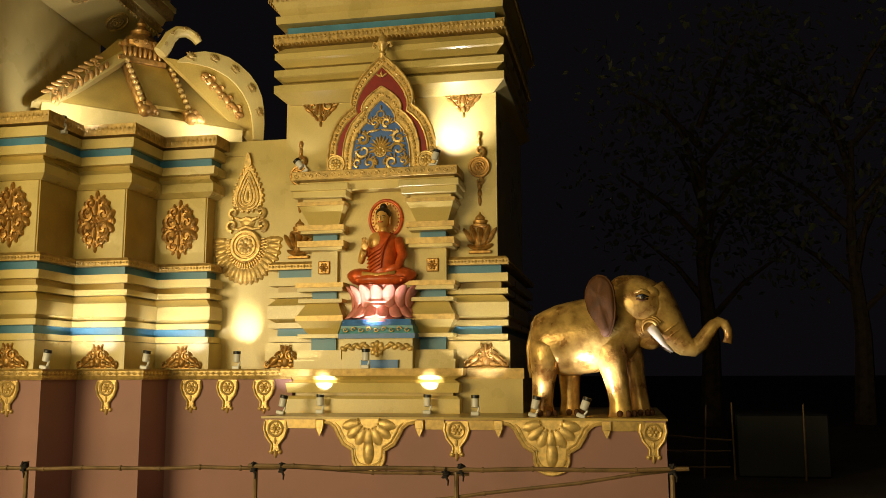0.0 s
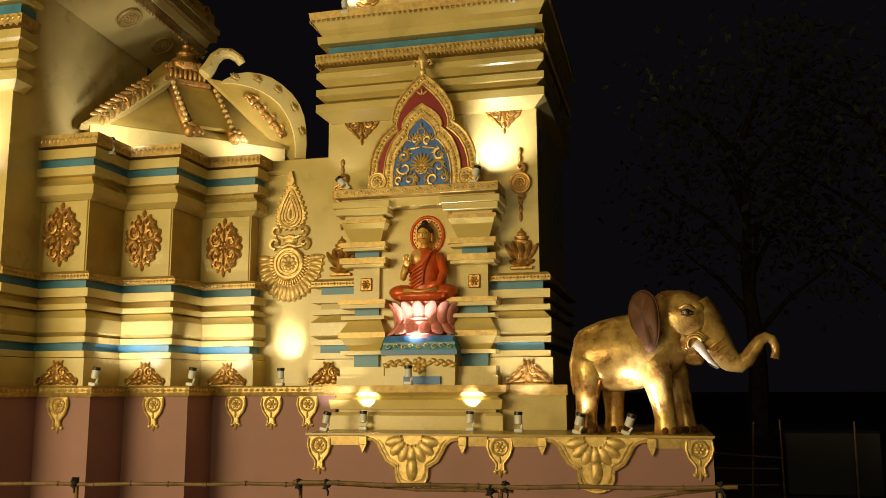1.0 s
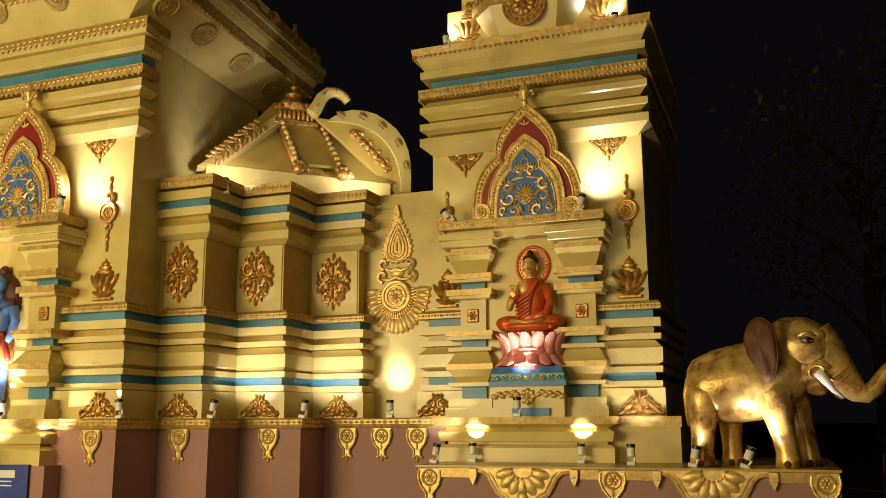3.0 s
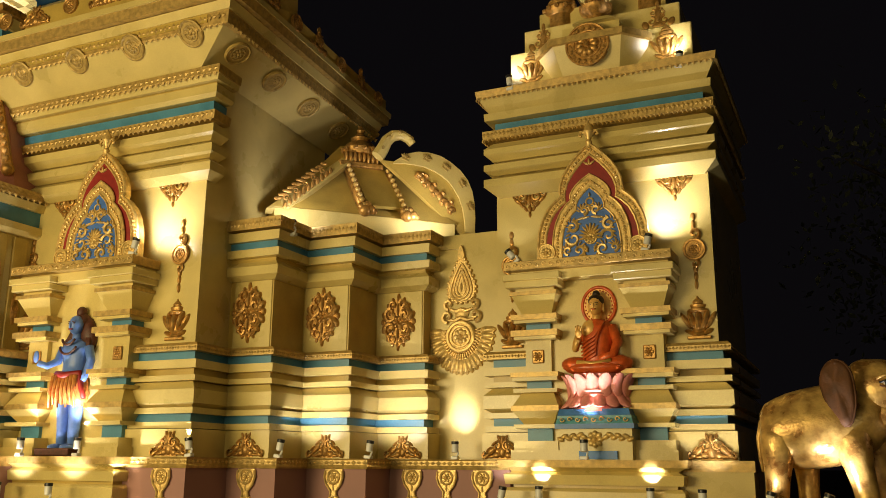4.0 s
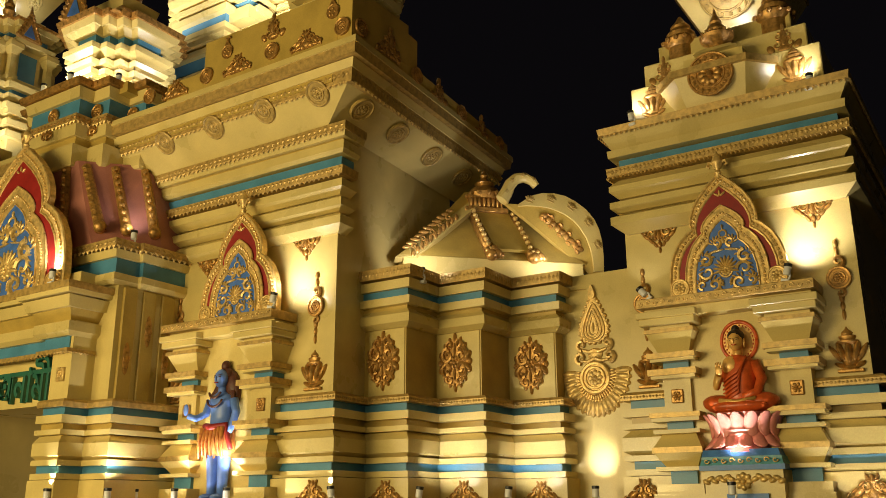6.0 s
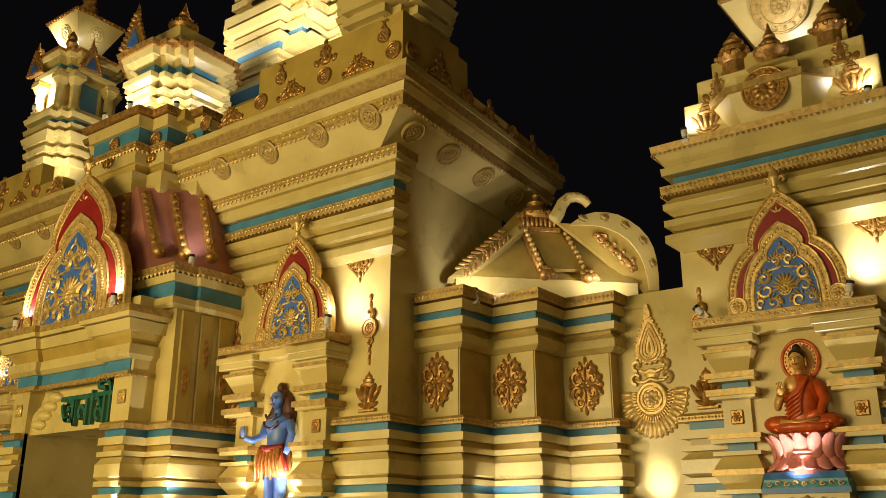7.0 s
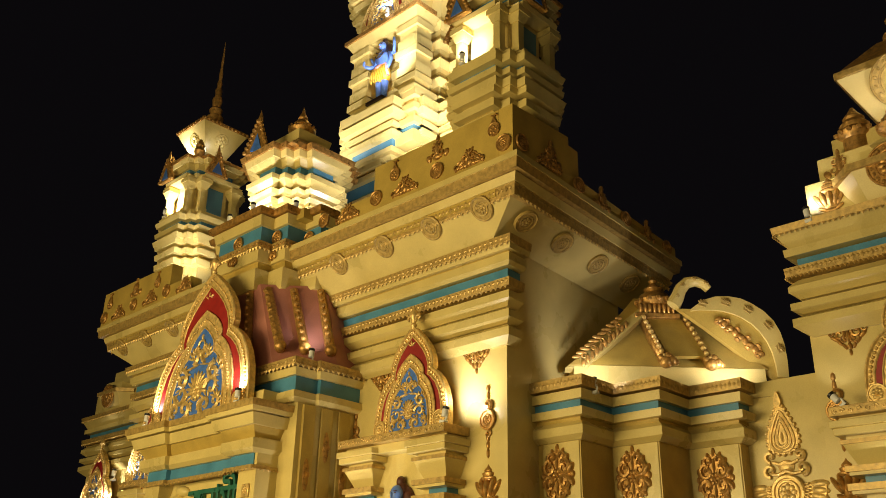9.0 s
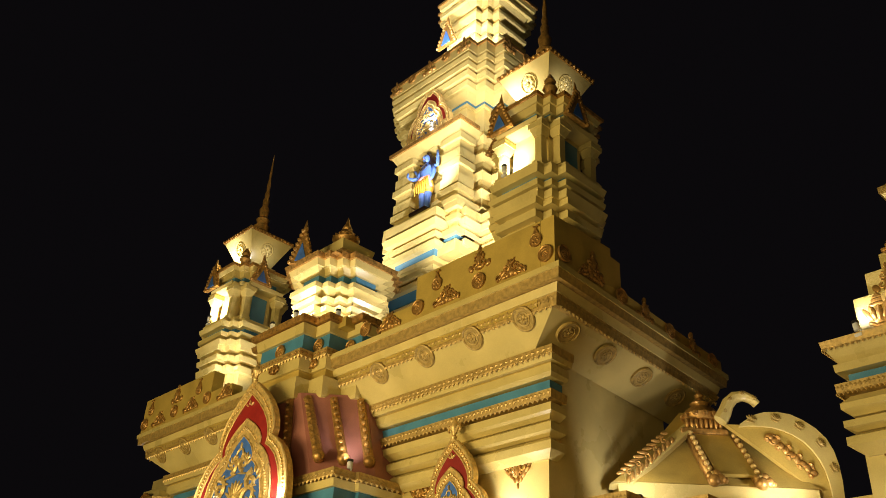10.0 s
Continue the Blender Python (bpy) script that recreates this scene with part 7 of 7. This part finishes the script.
# banner on the plinth below the gate niche
ban = thing("banner", "blue vinyl banner with a white printed block", "banner", at=pose(-8.95, 8.62, 0.98))
bm = bmesh.new()
slab(bm, [(-0.32, -0.5), (0.33, -0.5), (0.32, 0.16), (-0.32, 0.15)], -0.008, 0.0)
part("sheet", bm, BANNER, ban)
bm = bmesh.new()
slab(bm, [(-0.16, 0.0), (0.12, 0.0), (0.12, 0.09), (-0.16, 0.09)], -0.012, -0.006)
part("print_block", bm, PAPER, ban)
for i in range(2):
    bm = bmesh.new()
    slab(bm, [(-0.12, -0.05 - 0.05 * i), (0.08, -0.05 - 0.05 * i), (0.08, -0.035 - 0.05 * i), (-0.12, -0.035 - 0.05 * i)], -0.012, -0.006)
    part("print_line", bm, PAPER, ban)
# low pink plinth under the gate niche, on which the banner hangs
bm = bmesh.new()
box(bm, -10.9, -8.42, 8.65, 9.2, 0, 1.12)
solid("niche_plinth", bm, PINK, "pink cloth-covered plinth under the gate niche", "plinth")

# ---------------------------------------------------------------- night background: scaffold and trees
scaf = thing("bamboo_scaffold", "pale bamboo scaffold standing in the dark behind the platform", "scaffold")
for p, q in (((1.17, 14.7, 0), (1.24, 14.7, 1.12)), ((0.62, 14.68, 0.66), (1.60, 14.68, 0.60)), ((0.62, 14.68, 0.43), (1.58, 14.68, 0.44)), ((0.62, 14.68, 0.18), (1.56, 14.68, 0.20)), ((1.63, 14.7, 0), (1.62, 14.7, 1.16)), ((2.66, 14.7, 0), (2.67, 14.7, 1.14))):
    cane(p, q, 0.016, scaf, "pole")
bm = bmesh.new()
box(bm, 1.7, 3.1, 15.0, 16.2, 0, 0.98, bevel=0.03)
solid("stall", bm, TARP, "dark tarpaulin-covered stall on the bare earth", "stall")

rng = np.random.default_rng(4)


def tree(x, y, h, spread):
    root = thing("tree", "dark leafy tree barely lit at night", "tree", "trees behind the gate")
    bm = bmesh.new()
    tube(bm, [(x, y, 0), (x + 0.1, y, h * 0.25), (x - 0.1, y, h * 0.5), (x + 0.1, y, h * 0.8)], 0.35, 0.08, 0, 8)
    tips = []
    for i in range(11):
        a, f = i * 2.4, 0.3 + 0.06 * i
        e = Vector((x + spread * 0.8 * math.cos(a), y + spread * 0.6 * math.sin(a), h * (f + 0.22)))
        tube(bm, [(x, y, h * f), (x + spread * 0.35 * math.cos(a), y + spread * 0.25 * math.sin(a), h * (f + 0.12)), e], 0.12, 0.03, 0, 6)
        tips.append(e)
    part("trunk", bm, BARK, root, smooth=True)
    n = 2000
    c = np.array([tuple(t) for t in tips])[rng.integers(0, len(tips), n)] + rng.normal(0, 1, (n, 3)) * np.array([spread * 0.28, spread * 0.28, h * 0.09])
    u = rng.normal(0, 1, (n, 3))
    u /= np.linalg.norm(u, axis=1)[:, None]
    v = np.cross(u, rng.normal(0, 1, (n, 3)))
    v /= np.linalg.norm(v, axis=1)[:, None]
    s = rng.uniform(0.10, 0.2, (n, 1))
    vs = np.stack([c - u * s, c + v * s * 0.45, c + u * s, c - v * s * 0.45], 1).reshape(-1, 3)
    me = bpy.data.meshes.new("crown")
    me.from_pydata(vs.tolist(), [], np.arange(4 * n).reshape(-1, 4).tolist())
    me.materials.append(LEAF)
    ob = new("crown", me)
    ob.parent = root
    tagged(ob, kind="stuff")


tree(2.6, 29, 10.5, 3.2)
tree(7.5, 31, 11.5, 4.0)
tree(12.5, 30, 9.5, 3.5)
